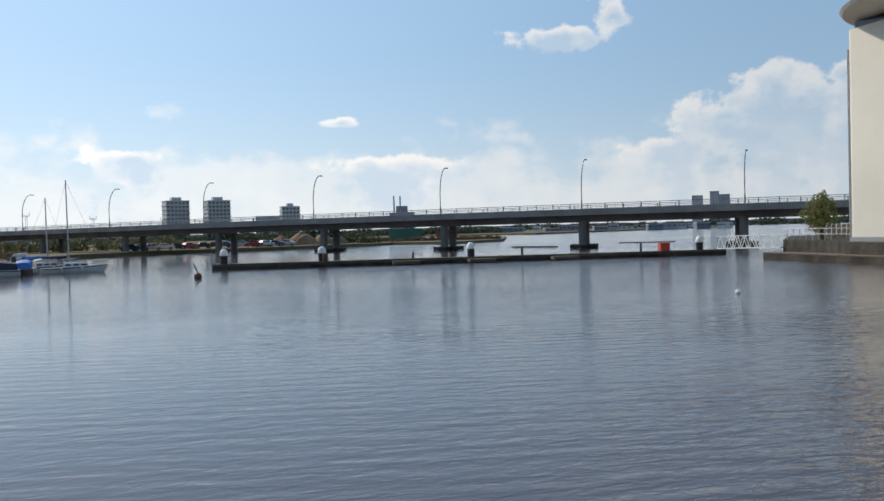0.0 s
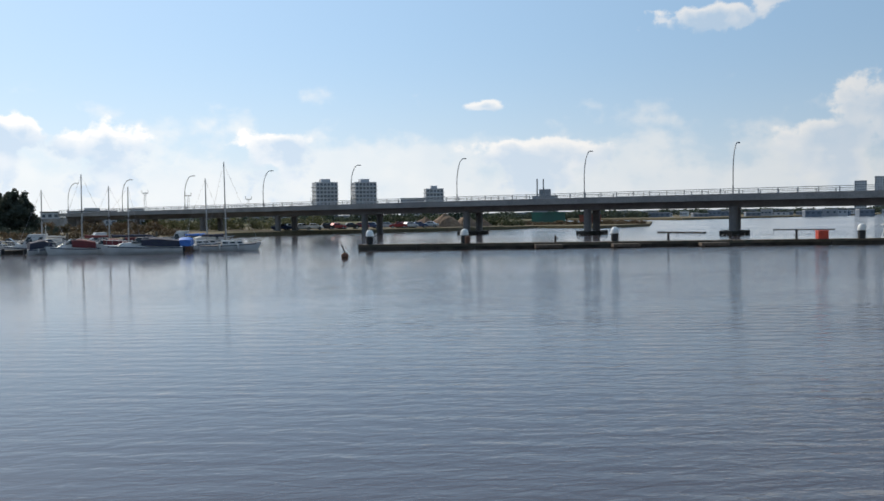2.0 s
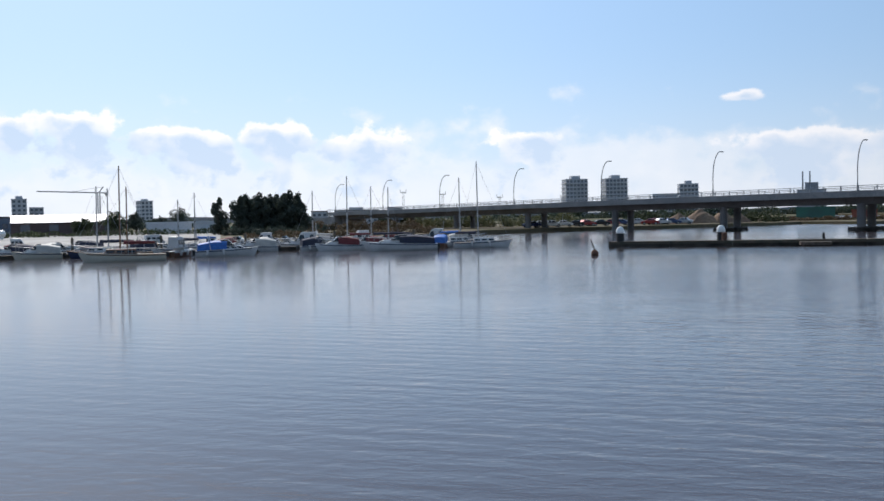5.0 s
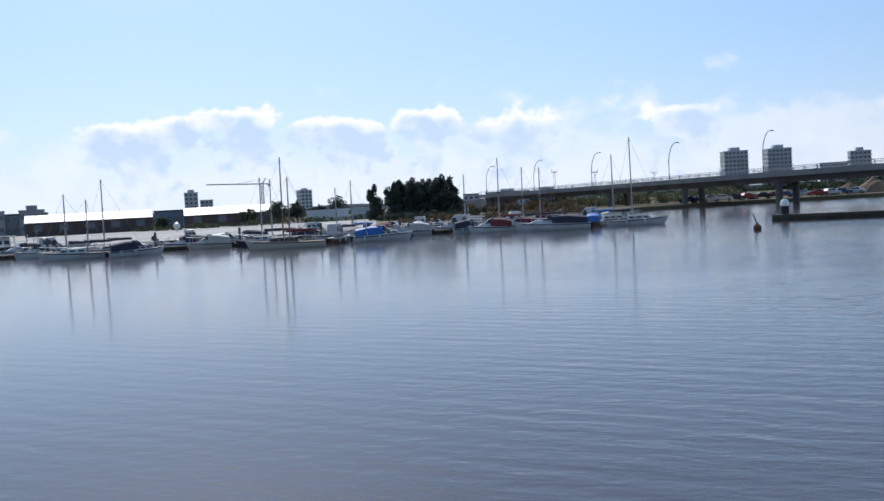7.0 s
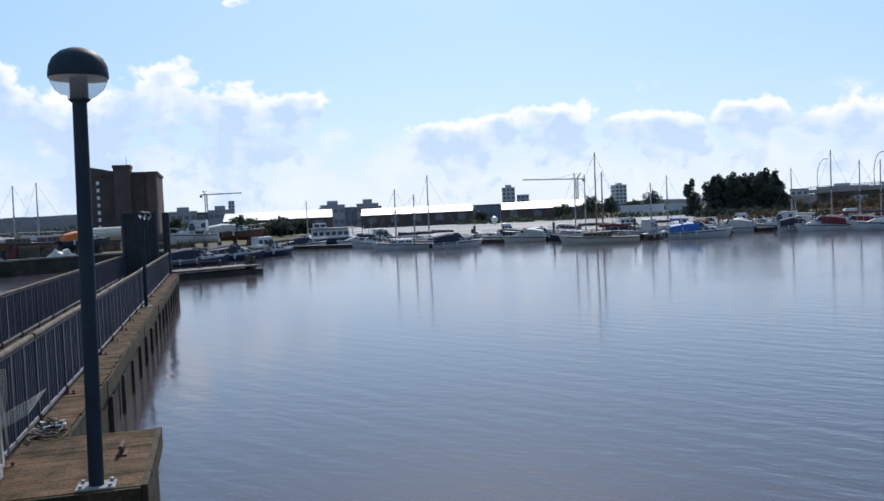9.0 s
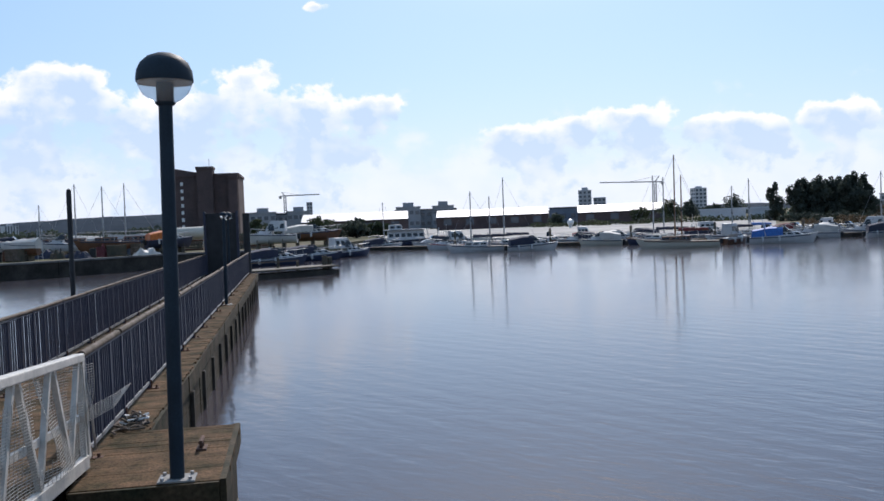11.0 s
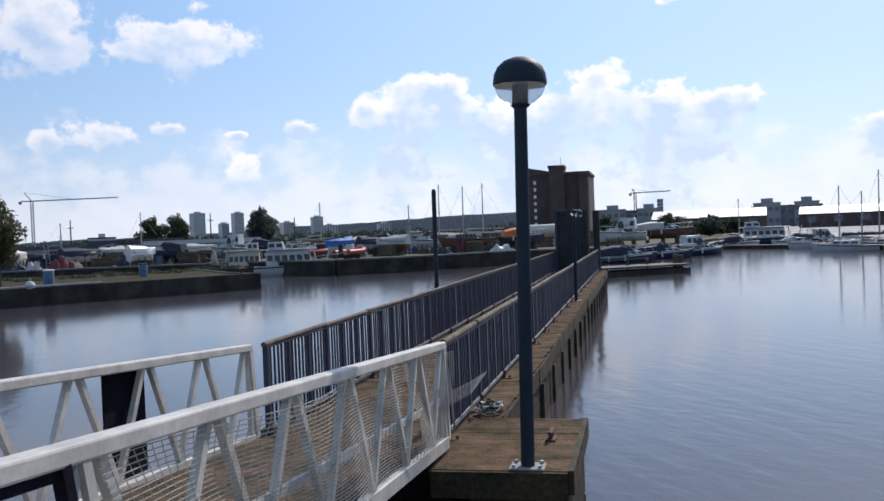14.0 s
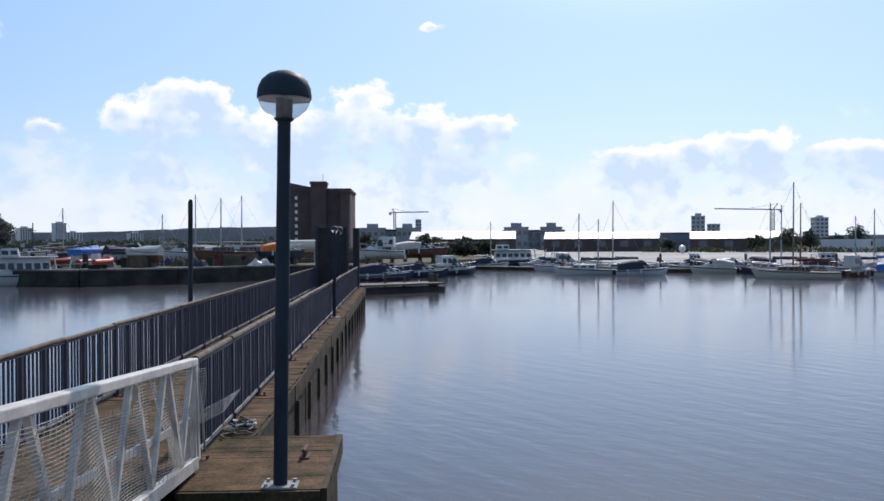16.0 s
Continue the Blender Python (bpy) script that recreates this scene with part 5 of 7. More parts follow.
cruiser(afloat(14.7, 91.7, 185), 4.8, "white motor boat with a maroon canopy", canopy=MAROON_TARP)
sailing_boat(afloat(15.6, 97, 176), 6.6, [(0.08, 8.1)], "white sailing boat with a radar reflector on its mast", cover=MAROON_TARP)
sailing_boat(afloat(17.1, 97, 176), 6.4, [(0.08, 6.9), (-0.22, 6.8)], "white two-masted sailing boat", cover=NAVY_TARP)
cruiser(afloat(18.6, 88, 181), 7.6, "large white motor cruiser with a dark cockpit canopy", canopy=NAVY_TARP)
cruiser(afloat(21.3, 93.5, 80), 4.4, "small boat under a blue canvas cover", hull=HULL_BROWN, canopy=BLUE_TARP)
sailing_boat(afloat(22.3, 97, 10), 6.0, [(0.05, 7.7)], "sailing boat with a slim mast and splayed stays", cover=BLUE_TARP)
sailing_boat(afloat(23.9, 91.5, 3), 6.2, [(-0.08, 9.1)], "white sailing boat with a tall mast and dark spray hood", cover=NAVY_TARP)
cruiser(afloat(-2.9, 92, 176), 4.6, "cream motor boat with a grey cover", GEL_CREAM, canopy=GREY_TARP)
cruiser(afloat(3.6, 94, 20), 5.0, "white motor boat tied up behind the ketch", arch=True, canopy=NAVY_TARP)
cruiser(afloat(9.6, 95, 178), 4.8, "white motor boat with a low cabin", canopy=GREY_TARP)
cruiser(afloat(13.6, 93, 12), 4.4, "small white motor boat with a navy canopy", canopy=NAVY_TARP)
cruiser(afloat(16.5, 92, 175), 4.6, "white motor boat beside the large cruiser", canopy=MAROON_TARP)
cruiser(afloat(-12.6, 98, 178), 4.6, "small red-striped white boat at the pontoon", stripe=HULL_RED)
cruiser(afloat(-16.6, 108, 10), 5.0, "white motor boat with a slim pole", canopy=NAVY_TARP)
sailing_boat(afloat(-16.5, 121, 10), 6.0, [(0.0, 6.2)], "small sailing boat at the end of the pontoon")

# second row, behind the pontoon
rr = random.Random(5)
for k, t_ in enumerate((-13.4, -11.6, -9.9, -6.0, -3.6, -0.6, 2.6, 3.9, 7.0, 8.6, 9.9, 11.5, 14.2, 15.9, 17.7, 19.4, 20.6, 22.9)):
    cruiser(afloat(t_, 102.5 + rr.uniform(0, 3) + (3 if t_ < -8 else 0), rr.choice((0, 180)) + rr.uniform(-25, 25)), rr.uniform(3.8, 5.6), ("white motor boat in the second row of the marina", "dark-hulled motor boat in the second row of the marina", "maroon-hulled motor boat in the second row of the marina")[(0, 1, 0, 2, 0, 1)[k % 6]], (GEL_WHITE, HULL_NAVY, GEL_WHITE, HULL_BROWN, GEL_WHITE, HULL_NAVY)[k % 6], (HULL_NAVY, GEL_WHITE)[k % 2], (NAVY_TARP, None, GREY_TARP, None, MAROON_TARP)[k % 5], fly=k % 3 == 1, arch=k % 4 == 0)

# pontoons
for a, b in (((-18.2, 112), (-9.5, 101)), ((-9.5, 101), (2.0, 95.5)), ((2.0, 95.5), (13.0, 101.5)), ((13.0, 101.5), (25.0, 103))):
    pon = thing("pontoon", Matrix.Identity(4), "low grey timber pontoon of the marina", "pontoon", kind="structure")
    pa, pb = polar(*a), polar(*b)
    bm = B()
    bar(bm, (pa.x, pa.y, 0.1), (pb.x, pb.y, 0.1), 1.5, 0.5)
    part("float", bm, QUAY_WALL, pon)
    bm = B()
    bar(bm, (pa.x, pa.y, 0.39), (pb.x, pb.y, 0.39), 1.6, 0.07)
    part("boards", bm, CAP_WOOD, pon)
for turn_, d_ in ((-12, 104), (-6, 98), (-1, 96.8), (4, 97.5), (9, 99.8), (14.5, 102.2), (19.5, 103)):
    pp = thing("pontoon_pile", Matrix.Translation(polar(turn_, d_)), "dark round pile holding the pontoon", "pile", "pontoon piles")
    bm = B()
    lathe(bm, [(0.14, -2), (0.14, 1.9), (0.02, 2.05)], 10)
    part("shaft", bm, BEAM_WOOD, pp, smooth=True)

# finger pontoon at the jetty's end
fing = thing("landing_pontoon", Matrix.Identity(4), "dark timber landing pontoon at the jetty's end", "pontoon", kind="structure")
pa, pb = polar(-25.2, 58), polar(-20.0, 61.3)
bm = B()
bar(bm, (pa.x, pa.y, 0.15), (pb.x, pb.y, 0.15), 2.2, 0.35)
part("float", bm, QUAY_WALL, fing)
bm = B()
bar(bm, (pa.x, pa.y, 0.55), (pb.x, pb.y, 0.55), 2.3, 0.1)
part("boards", bm, BEAM_WOOD, fing)
for t_, h_ in ((-24.9, 0.95), (-23.2, 1.2), (-22.0, 0.85), (-20.3, 1.1), (-20.0, 1.0)):
    p = polar(t_, 58.6 + (t_ + 25) * 0.6)
    bm = B()
    rod(bm, (p.x, p.y, -1.5), (p.x, p.y, h_ + 0.1), 0.2 if t_ > -20.5 else 0.1, sides=8)
    part("post", bm, BEAM_WOOD, fing)
bm = B()
pc, pd = polar(-24.9, 58.7, 1.02), polar(-21.9, 60.2, 1.02)
bar(bm, pc, pd, 0.06, 0.09)
part("hand_rail", bm, CAP_WOOD, fing)

# boatyard: vessels at the quay wall and boats on the hard
work_boat(afloat(-43.8, 77, -3), 7.8, "white work boat with a long deckhouse moored at the quay", GEL_WHITE, GEL_WHITE)
work_boat(afloat(-47.6, 79.5, 175), 5.6, "older dark blue work boat with a cream deckhouse", HULL_NAVY, GEL_CREAM)
inflatable(facing(-42.9, 90, 1.77, 20), 3.6, "red and white inflatable boat on chocks in the yard")
covered_boat(ashore(-41.3, 88, 215), 2.9, "boat ashore under a bright blue tarpaulin", BLUE_TARP)
inflatable(facing(-40.5, 85, 1.77, 60), 3.8, "red inflatable rescue boat ashore")
covered_boat(ashore(-37.9, 89, 150), 3.4, "boat ashore under a pale weathered tarpaulin", GREY_TARP, HULL_BROWN)
covered_boat(ashore(-39.3, 99, 40), 3.2, "boat ashore under a grey tarpaulin", NAVY_TARP)
cruiser(ashore(-35.7, 96, 170), 4.4, "white motor boat propped ashore", ashore=True)
sailing_boat(ashore(-33.2, 92, 182), 6.0, [(0.05, 5.9)], "long brown sailing hull propped ashore", HULL_BROWN, cabin_mat=HULL_BROWN, ashore=True)
sailing_boat(ashore(-34.9, 100, 175), 6.0, [(0.0, 6.6)], "sailing boat ashore with a thin bare mast", HULL_NAVY, cabin_mat=HULL_BROWN, ashore=True)
sailing_boat(ashore(-31.6, 99, 185), 6.2, [(0.15, 6.5)], "dark sailing boat ashore beside a low shed", HULL_NAVY, cabin_mat=HULL_BROWN, ashore=True)
cruiser(ashore(-29.6, 94, 20), 4.8, "dark motor boat ashore with an orange cover", HULL_NAVY, canopy=ORANGE, ashore=True)
cruiser(ashore(-23.6, 92, 170), 5.4, "white motor cruiser with a wheelhouse on blocks", ashore=True, fly=True)
cruiser(ashore(-21.0, 99, 8), 6.6, "large brown-hulled motor cruiser on blocks", HULL_BROWN, ashore=True, canopy=GREY_TARP)
cruiser(afloat(-23.3, 76, 12), 5.6, "navy motor boat moored off the yard", HULL_NAVY, GEL_WHITE, canopy=NAVY_TARP)
cruiser(afloat(-21.0, 82, 8), 5.6, "dark motor boat moored off the yard", HULL_NAVY, GEL_WHITE, canopy=NAVY_TARP)
covered_boat(ashore(-53.2, 90, 40), 3.0, "boat ashore under a shiny silver tarpaulin", SILVER_TARP)
covered_boat(ashore(-56.6, 98, 32), 4.2, "boat ashore under a dark tarpaulin", NAVY_TARP)
cruiser(ashore(-51.8, 96, 150), 4.4, "navy motor boat on blocks", HULL_NAVY, ashore=True, canopy=NAVY_TARP)
cruiser(ashore(-48.0, 97, 150), 4.6, "white motor boat ashore behind the work boat", ashore=True, fly=True)
covered_boat(ashore(-59.9, 100, 62), 2.6, "boat ashore under a pale tarpaulin", GREY_TARP)
cruiser(ashore(-44.3, 104, 20), 5.0, "cream motor boat on blocks", GEL_CREAM, ashore=True)
# the crowded back of the yard
yard_rr = random.Random(51)
for k, (turn_, d_) in enumerate(((-57.9, 104), (-55.2, 103), (-54.5, 110), (-52.9, 107), (-50.0, 104), (-46.6, 108), (-42.6, 106), (-40.4, 109), (-38.2, 107), (-36.6, 106), (-33.9, 109), (-30.4, 108))):
    heading_ = yard_rr.uniform(-35, 35) + 180 * (k % 2)
    if k % 3 == 0:
        sailing_boat(ashore(turn_, d_, heading_), yard_rr.uniform(4.6, 5.6), [(0.1, yard_rr.uniform(3.6, 5.4))], "small dark sailing boat laid up in the yard", (HULL_NAVY, HULL_BROWN)[k % 2], cabin_mat=HULL_BROWN, ashore=True)
    elif k % 3 == 1:
        covered_boat(ashore(turn_, d_, heading_), yard_rr.uniform(3.4, 4.6), "boat laid up in the yard under a dull cover", (NAVY_TARP, GREY_TARP, MAROON_TARP)[k % 3], HULL_BROWN)
    else:
        cruiser(ashore(turn_, d_, heading_), yard_rr.uniform(3.8, 4.8), "navy motor boat laid up in the yard", HULL_NAVY, ashore=True, canopy=NAVY_TARP)

# ---- buildings ----
RENDER_WHITE = material("white_render", (0.70, 0.66, 0.575), 0.7, second=(0.6, 0.565, 0.49), scale=0.12, stain=0.12)
BRICK_DARK = material("dark_brick", (0.12, 0.085, 0.08), 0.9, spec=0.2, second=(0.09, 0.066, 0.064), scale=0.4, bump=0.02, bump_scale=9)
CLADDING_GREY = material("grey_cladding", (0.3, 0.31, 0.33), 0.6, second=(0.24, 0.25, 0.27), scale=0.2)
# tower colours lightened and blued to carry the distance haze
TOWER_GREY = material("hazed_tower_concrete", (0.46, 0.475, 0.50), 0.75, second=(0.4, 0.41, 0.44), scale=0.1)
TOWER_PALE = material("hazed_tower_render", (0.56, 0.57, 0.59), 0.7, second=(0.48, 0.49, 0.51), scale=0.1)
ROOF_METAL = material("sheet_metal_roof", (0.42, 0.43, 0.45), 0.58, 0.6, second=(0.5, 0.5, 0.52), scale=0.2, stain=0.15)
ROOF_DARK = material("dark_roof", (0.09, 0.09, 0.1), 0.8, scale=0.2)
# pane colour raised too, so haze softens the far windows
FAR_GLASS = material("hazed_window_glass", (0.085, 0.10, 0.125), 0.2, spec=0.7, stain=0.1)
WOOD_FENCE = material("yellowish_timber", (0.34, 0.26, 0.15), 0.8, stain=0.25)
GREEN_PAINT = material("green_sheet", (0.03, 0.15, 0.11), 0.7, second=(0.04, 0.11, 0.09), scale=0.2)
RED_SHEET = material("rust_red_sheet", (0.24, 0.07, 0.045), 0.8, scale=0.2)
BLUE_SHEET = material("blue_grey_sheet", (0.16, 0.2, 0.26), 0.7, scale=0.2)


def pane_mesh(w, h, d=0.12):
    bm = B()
    box(bm, -w / 2, w / 2, -d, 0, -h / 2, h / 2)
    return mesh_of(bm, "window", FAR_GLASS)


def building(name, m, w, deep, h, wall_mat, roof_mat, label, floors=0, cols=0, win=(1.4, 1.5), base=0.0, sides=True, bands=None, top=None, category="building"):
    """A block with a parapet roof and real recess-framed windows. Local x along its front, y away, front at y = 0."""
    ob = thing(name, m, label, category)
    bm = B()
    box(bm, -w / 2, w / 2, 0, deep, -1.5, h)
    wall_ = part("wall", bm, wall_mat, ob)
    bm = B()
    box(bm, -w / 2 - 0.2, w / 2 + 0.2, -0.2, deep + 0.2, h, h + 0.45)
    part("roof", bm, roof_mat, ob)
    if floors:
        pm = pane_mesh(*win)
        fh = (h - base) / floors
        for f in range(floors):
            for c in range(cols):
                x = -w / 2 + w * (c + 0.5) / cols
                shared("window", pm, wall_, pose(x, 0.06, base + fh * (f + 0.55)))
            if sides:
                nc = max(1, int(cols * deep / w))
                for c in range(nc):
                    y = deep * (c + 0.5) / nc
                    for sx, rz in ((-1, -90), (1, 90)):
                        shared("window", pm, wall_, pose(sx * (w / 2 - 0.06), y, base + fh * (f + 0.55), 0, 0, rz))
            if bands:
                bm = B()
                box(bm, -w / 2 - 0.5, w / 2 + 0.5, -0.7, deep + 0.5, base + fh * f - 0.12, base + fh * f + 0.28)
                part("balcony_band", bm, bands, ob)
    if top:
        tw, th = top
        bm = B()
        box(bm, -tw / 2, tw / 2, deep * 0.25, deep * 0.75, h + 0.45, h + th)
        part("roof_housing", bm, wall_mat, ob)
    return ob


# towers beyond the bridge
for turn_, w_, h_ in ((29.85, 14.4, 25.6), (32.3, 14.2, 25.4)):
    t = building("apartment_tower", facing(turn_, 600, 1.0, 12), w_, 14, h_, TOWER_GREY, TOWER_GREY, "grey apartment tower with pale balcony bands, far off", 10, 6, (1.6, 1.5), bands=TOWER_PALE, top=(6, 2.6), category="tower block")
building("apartment_tower", facing(36.65, 600, 1.0, 8), 11.6, 12, 20.6, TOWER_GREY, TOWER_GREY, "lower grey apartment tower, far off", 8, 5, (1.6, 1.4), bands=TOWER_PALE, top=(4, 2.4), category="tower block")
building("office_block", facing(35.3, 620, 1.0), 18, 14, 15.0, TOWER_PALE, TOWER_GREY, "long pale office block, far off", 5, 9, (1.4, 1.3))
works = building("power_works", facing(43.6, 700, 1.0), 19.5, 16, 17.0, CLADDING_GREY, ROOF_DARK, "grey industrial works with two thin chimneys", 0, 0, top=(9, 5.5))
for x in (-6.0, -1.2):
    bm = B()
    rod(bm, (x, 4, 17.0), (x, 4, 30.5), 0.6, 0.5, 12)
    part("chimney", bm, CLADDING_GREY, works, "thin tall chimney", smooth=True)
building("apartment_tower", facing(61.95, 1500, 1.0), 17, 15, 48, TOWER_PALE, TOWER_PALE, "pale tower block on the horizon", 13, 5, (2.0, 2.0), category="tower block")
building("apartment_tower", facing(62.95, 1500, 1.0), 14, 15, 54, TOWER_PALE, TOWER_PALE, "tall pale tower block on the horizon", 15, 4, (2.0, 2.0), category="tower block")
building("apartment_tower", facing(63.5, 1510, 1.0), 18, 15, 49, TOWER_PALE, TOWER_PALE, "broad pale tower block on the horizon", 13, 5, (2.0, 2.0), category="tower block")
# towers over the marina and the yard
tk = building("apartment_tower", facing(-3.75, 600, 1.0), 8.4, 12, 18.6, TOWER_GREY, TOWER_GREY, "grey stepped tower over the sheds", 7, 3, (1.5, 1.4), top=(4, 2.2), category="tower block")
building("apartment_tower", facing(-2.85, 606, 1.0), 8.0, 12, 13.5, TOWER_GREY, TOWER_GREY, "lower wing beside the stepped tower", 5, 3, (1.5, 1.4), category="tower block")
building("apartment_tower", facing(3.25, 600, 1.0, 20), 7.6, 9, 16.6, TOWER_PALE, TOWER_GREY, "pale square tower over the trees", 7, 3, (1.6, 1.4), top=(3, 1.6), category="tower block")
building("apartment_tower", facing(-21.1, 700, 1.0), 4.4, 6, 20.6, TOWER_GREY, ROOF_DARK, "dark slim tower, far off", 8, 2, (1.4, 1.4), category="tower block")
for turn_, w_, h_, d_ in ((-49.75, 10.5, 27.0, 800), (-47.35, 8.0, 26.0, 800), (-45.4, 9.0, 20, 800), (-44.35, 9.5, 16.5, 810), (-42.5, 9.6, 22.6, 900), (-41.75, 14, 14.2, 905), (-38.3, 12, 13.5, 900), (-48.2, 6.0, 17, 790)):
    building("apartment_tower", facing(turn_, d_, 1.0, 18), w_, 11, h_, TOWER_PALE, TOWER_GREY, "pale high-rise block on the skyline", 13, 5, (1.1, 1.0), top=(4, 1.8), sides=False, category="tower block")
building("flat_block", facing(-55.4, 300, 1.0), 8.0, 8, 4.6, TOWER_PALE, ROOF_DARK, "low pale flat-roofed block", 1, 4, (1.1, 1.2), top=(2, 1.6))
building("flat_block", facing(15.9, 400, 1.0), 19, 10, 6.2, TOWER_GREY, ROOF_DARK, "grey flat-roofed block beyond the bridge end", 2, 8, (1.3, 1.2), top=(6, 1.6))
building("flat_block", facing(13.6, 400, 1.0), 7, 10, 6.0, TOWER_GREY, ROOF_DARK, "grey low block behind the trees", 2, 3, (1.3, 1.2))
building("flat_block", facing(18.4, 400, 1.0), 6, 8, 7.0, TOWER_GREY, ROOF_DARK, "small grey block beyond the bridge", 2, 3, (1.1, 1.1))


def shed(m, w, eave, ridge, deep, label, doors=3):
    """A long shed whose metal roof slopes towards the water."""
    ob = thing("warehouse", m, label, "shed", "long sheds")
    bm = B()
    box(bm, -w / 2, w / 2, 0, deep, -1.5, eave)
    part("wall", bm, BRICK_DARK, ob)
    run = (ridge - eave) / math.tan(radians(20))
    for k in range(int(w / 3)):
        bm = B()
        x0, x1 = -w / 2 + w * k / int(w / 3), -w / 2 + w * (k + 1) / int(w / 3) - 0.06
        vs = []
        lift_ = random.uniform(0, 0.03)
        for x in (x0, x1):
            for y, z in ((-0.5, eave - 0.17 + lift_), (run, ridge + lift_), (run * 2 + 0.5, eave - 0.17 + lift_), (run * 2 + 0.5, eave - 0.29), (run, ridge - 0.12), (-0.5, eave - 0.29)):
                vs.append(bm.verts.new((x, y, z)))
        bm.faces.new(vs[:6])
        bm.faces.new(vs[6:][::-1])
        for i in range(6):
            j = (i + 1) % 6
            bm.faces.new((vs[i], vs[j], vs[j + 6], vs[i + 6]))
        part("roof_sheet", bm, ROOF_METAL, ob)
    pm = pane_mesh(2.2, min(1.6, eave * 0.5))
    n = max(2, int(w / 6))
    for k in range(n):
        shared("window", pm, ob, pose(-w / 2 + w * (k + 0.5) / n, 0.06, eave * 0.55))
    return ob


shed(facing(-18.3, 250, 0.9, -3), 29.5, 3.7, 5.7, 11.0, "long brick shed with a glaring metal roof")
shed(facing(-9.6, 250, 0.9, 0), 31, 3.6, 5.3, 9.4, "long brick shed with a bright metal roof")
shed(facing(-1.2, 250, 0.9, 3), 26.5, 3.4, 5.2, 9.9, "long brick shed with a shining metal roof")
building("flat_block", facing(-5.1, 262, 0.9), 8, 8, 4.6, BLUE_SHEET, ROOF_DARK, "small blue-grey building between the sheds", 1, 3, (1.2, 1.2))
for turn_, w_ in ((-14.9, 8.5), (-12.7, 7.5), (-24.0, 9), (-21.8, 8)):
    building("stepped_block", facing(turn_, 320, 0.9), w_, 10, 7.6, CLADDING_GREY, CLADDING_GREY, "grey modern block with overhanging flat roof", 2, 4, (1.4, 1.3), top=(w_ * 0.45, 1.9))
building("stepped_block", facing(-13.8, 324, 0.9), 22, 8, 6.6, CLADDING_GREY, ROOF_DARK, "long low grey wing with a thin flat roof", 2, 10, (1.3, 1.2))
building("stepped_block", facing(-22.9, 324, 0.9), 19, 8, 6.9, CLADDING_GREY, ROOF_DARK, "long low grey wing behind the yard", 2, 9, (1.3, 1.2))
for turn_, d_, w_, h_, mt, lb in ((4.5, 230, 10.6, 2.9, TOWER_PALE, "long pale grey container store"), (6.75, 222, 6.4, 2.9, TOWER_PALE, "pale grey steel container"), (8.9, 200, 5, 1.6, GREEN_PAINT, "low green sheet hut")):
    building("container", facing(turn_, d_, 0.75), w_, 3, h_ - 0.45, mt, mt, lb, category="container")
building("sheet_shed", facing(43.8, 300, 0.6), 11, 6, 3.2, GREEN_PAINT, GREEN_PAINT, "green sheet-metal shed on the far bank")
building("sheet_shed", facing(46.4, 300, 0.6), 7, 6, 2.2, RED_SHEET, RED_SHEET, "rust-red sheet fence and shed on the far bank")
far_rr = random.Random(27)
for i in range(34):
    turn_ = (40.2 + 1.2 * i) if i < 4 else 46.5 + 18.5 * (i - 4) / 30 + far_rr.uniform(-0.25, 0.25)
    kind_ = far_rr.choice((0, 0, 1, 1, 2, 3))
    building("sheet_shed", facing(turn_, 640 + 45 * (i % 5), 0.9, far_rr.uniform(-20, 20)), far_rr.uniform(4, 13), 9, far_rr.uniform(1.8, 4.4), (TOWER_GREY, BLUE_SHEET, TOWER_PALE, CLADDING_GREY)[kind_], (ROOF_DARK, ROOF_METAL, TOWER_GREY, ROOF_METAL)[kind_], ("grey works building beyond the water", "blue-grey industrial shed beyond the water", "pale industrial shed beyond the water", "grey industrial shed beyond the water")[kind_], 1, 3, (1.5, 1.1), sides=False)


# the dark brick mill behind the yard
mill = building("brick_mill", facing(-27.6, 170, 1.15, -6), 13.0, 16, 12.0, BRICK_DARK, BRICK_DARK, "tall dark brick warehouse with stair towers", 0, 0, category="warehouse")
# panes in white paint: the windows' bright light is put into their colour
bm = B()
box(bm, -0.24, 0.24, -0.12, 0, -0.32, 0.32)
pm = mesh_of(bm, "window", WHITE_PAINT)
for f in range(8):
    shared("window", pm, mill, pose(-3.5, 0.06, 1.6 + f * 1.3))
for x, w_, h_ in ((0.7, 2.8, 13.2), (5.6, 1.6, 11.6)):
    bm = B()
    box(bm, x - w_ / 2, x + w_ / 2, -1.1, 3, -1.5, h_)
    box(bm, x - w_ / 2 - 0.15, x + w_ / 2 + 0.15, -1.25, 3.1, h_, h_ + 0.5)
    part("stair_tower", bm, BRICK_DARK, mill)
bm = B()
vs = [bm.verts.new(p) for p in ((-6.5, 0.02, 12.45), (0.6, 0.02, 12.45), (0.6, 15.9, 12.45), (-6.5, 15.9, 12.45), (-6.5, 0.02, 13.9), (-6.5, 15.9, 13.9))]
for f in ((0, 1, 4), (3, 5, 2), (0, 4, 5, 3), (1, 2, 5, 4), (0, 3, 2, 1)):
    bm.faces.new([vs[i] for i in f])
part("roof_slope", bm, BRICK_DARK, mill)
bm = B()
rod(bm, (1.4, 1, 13.2), (1.4, 1, 15.2), 0.05, sides=6)
part("roof_mast", bm, GALV, mill)

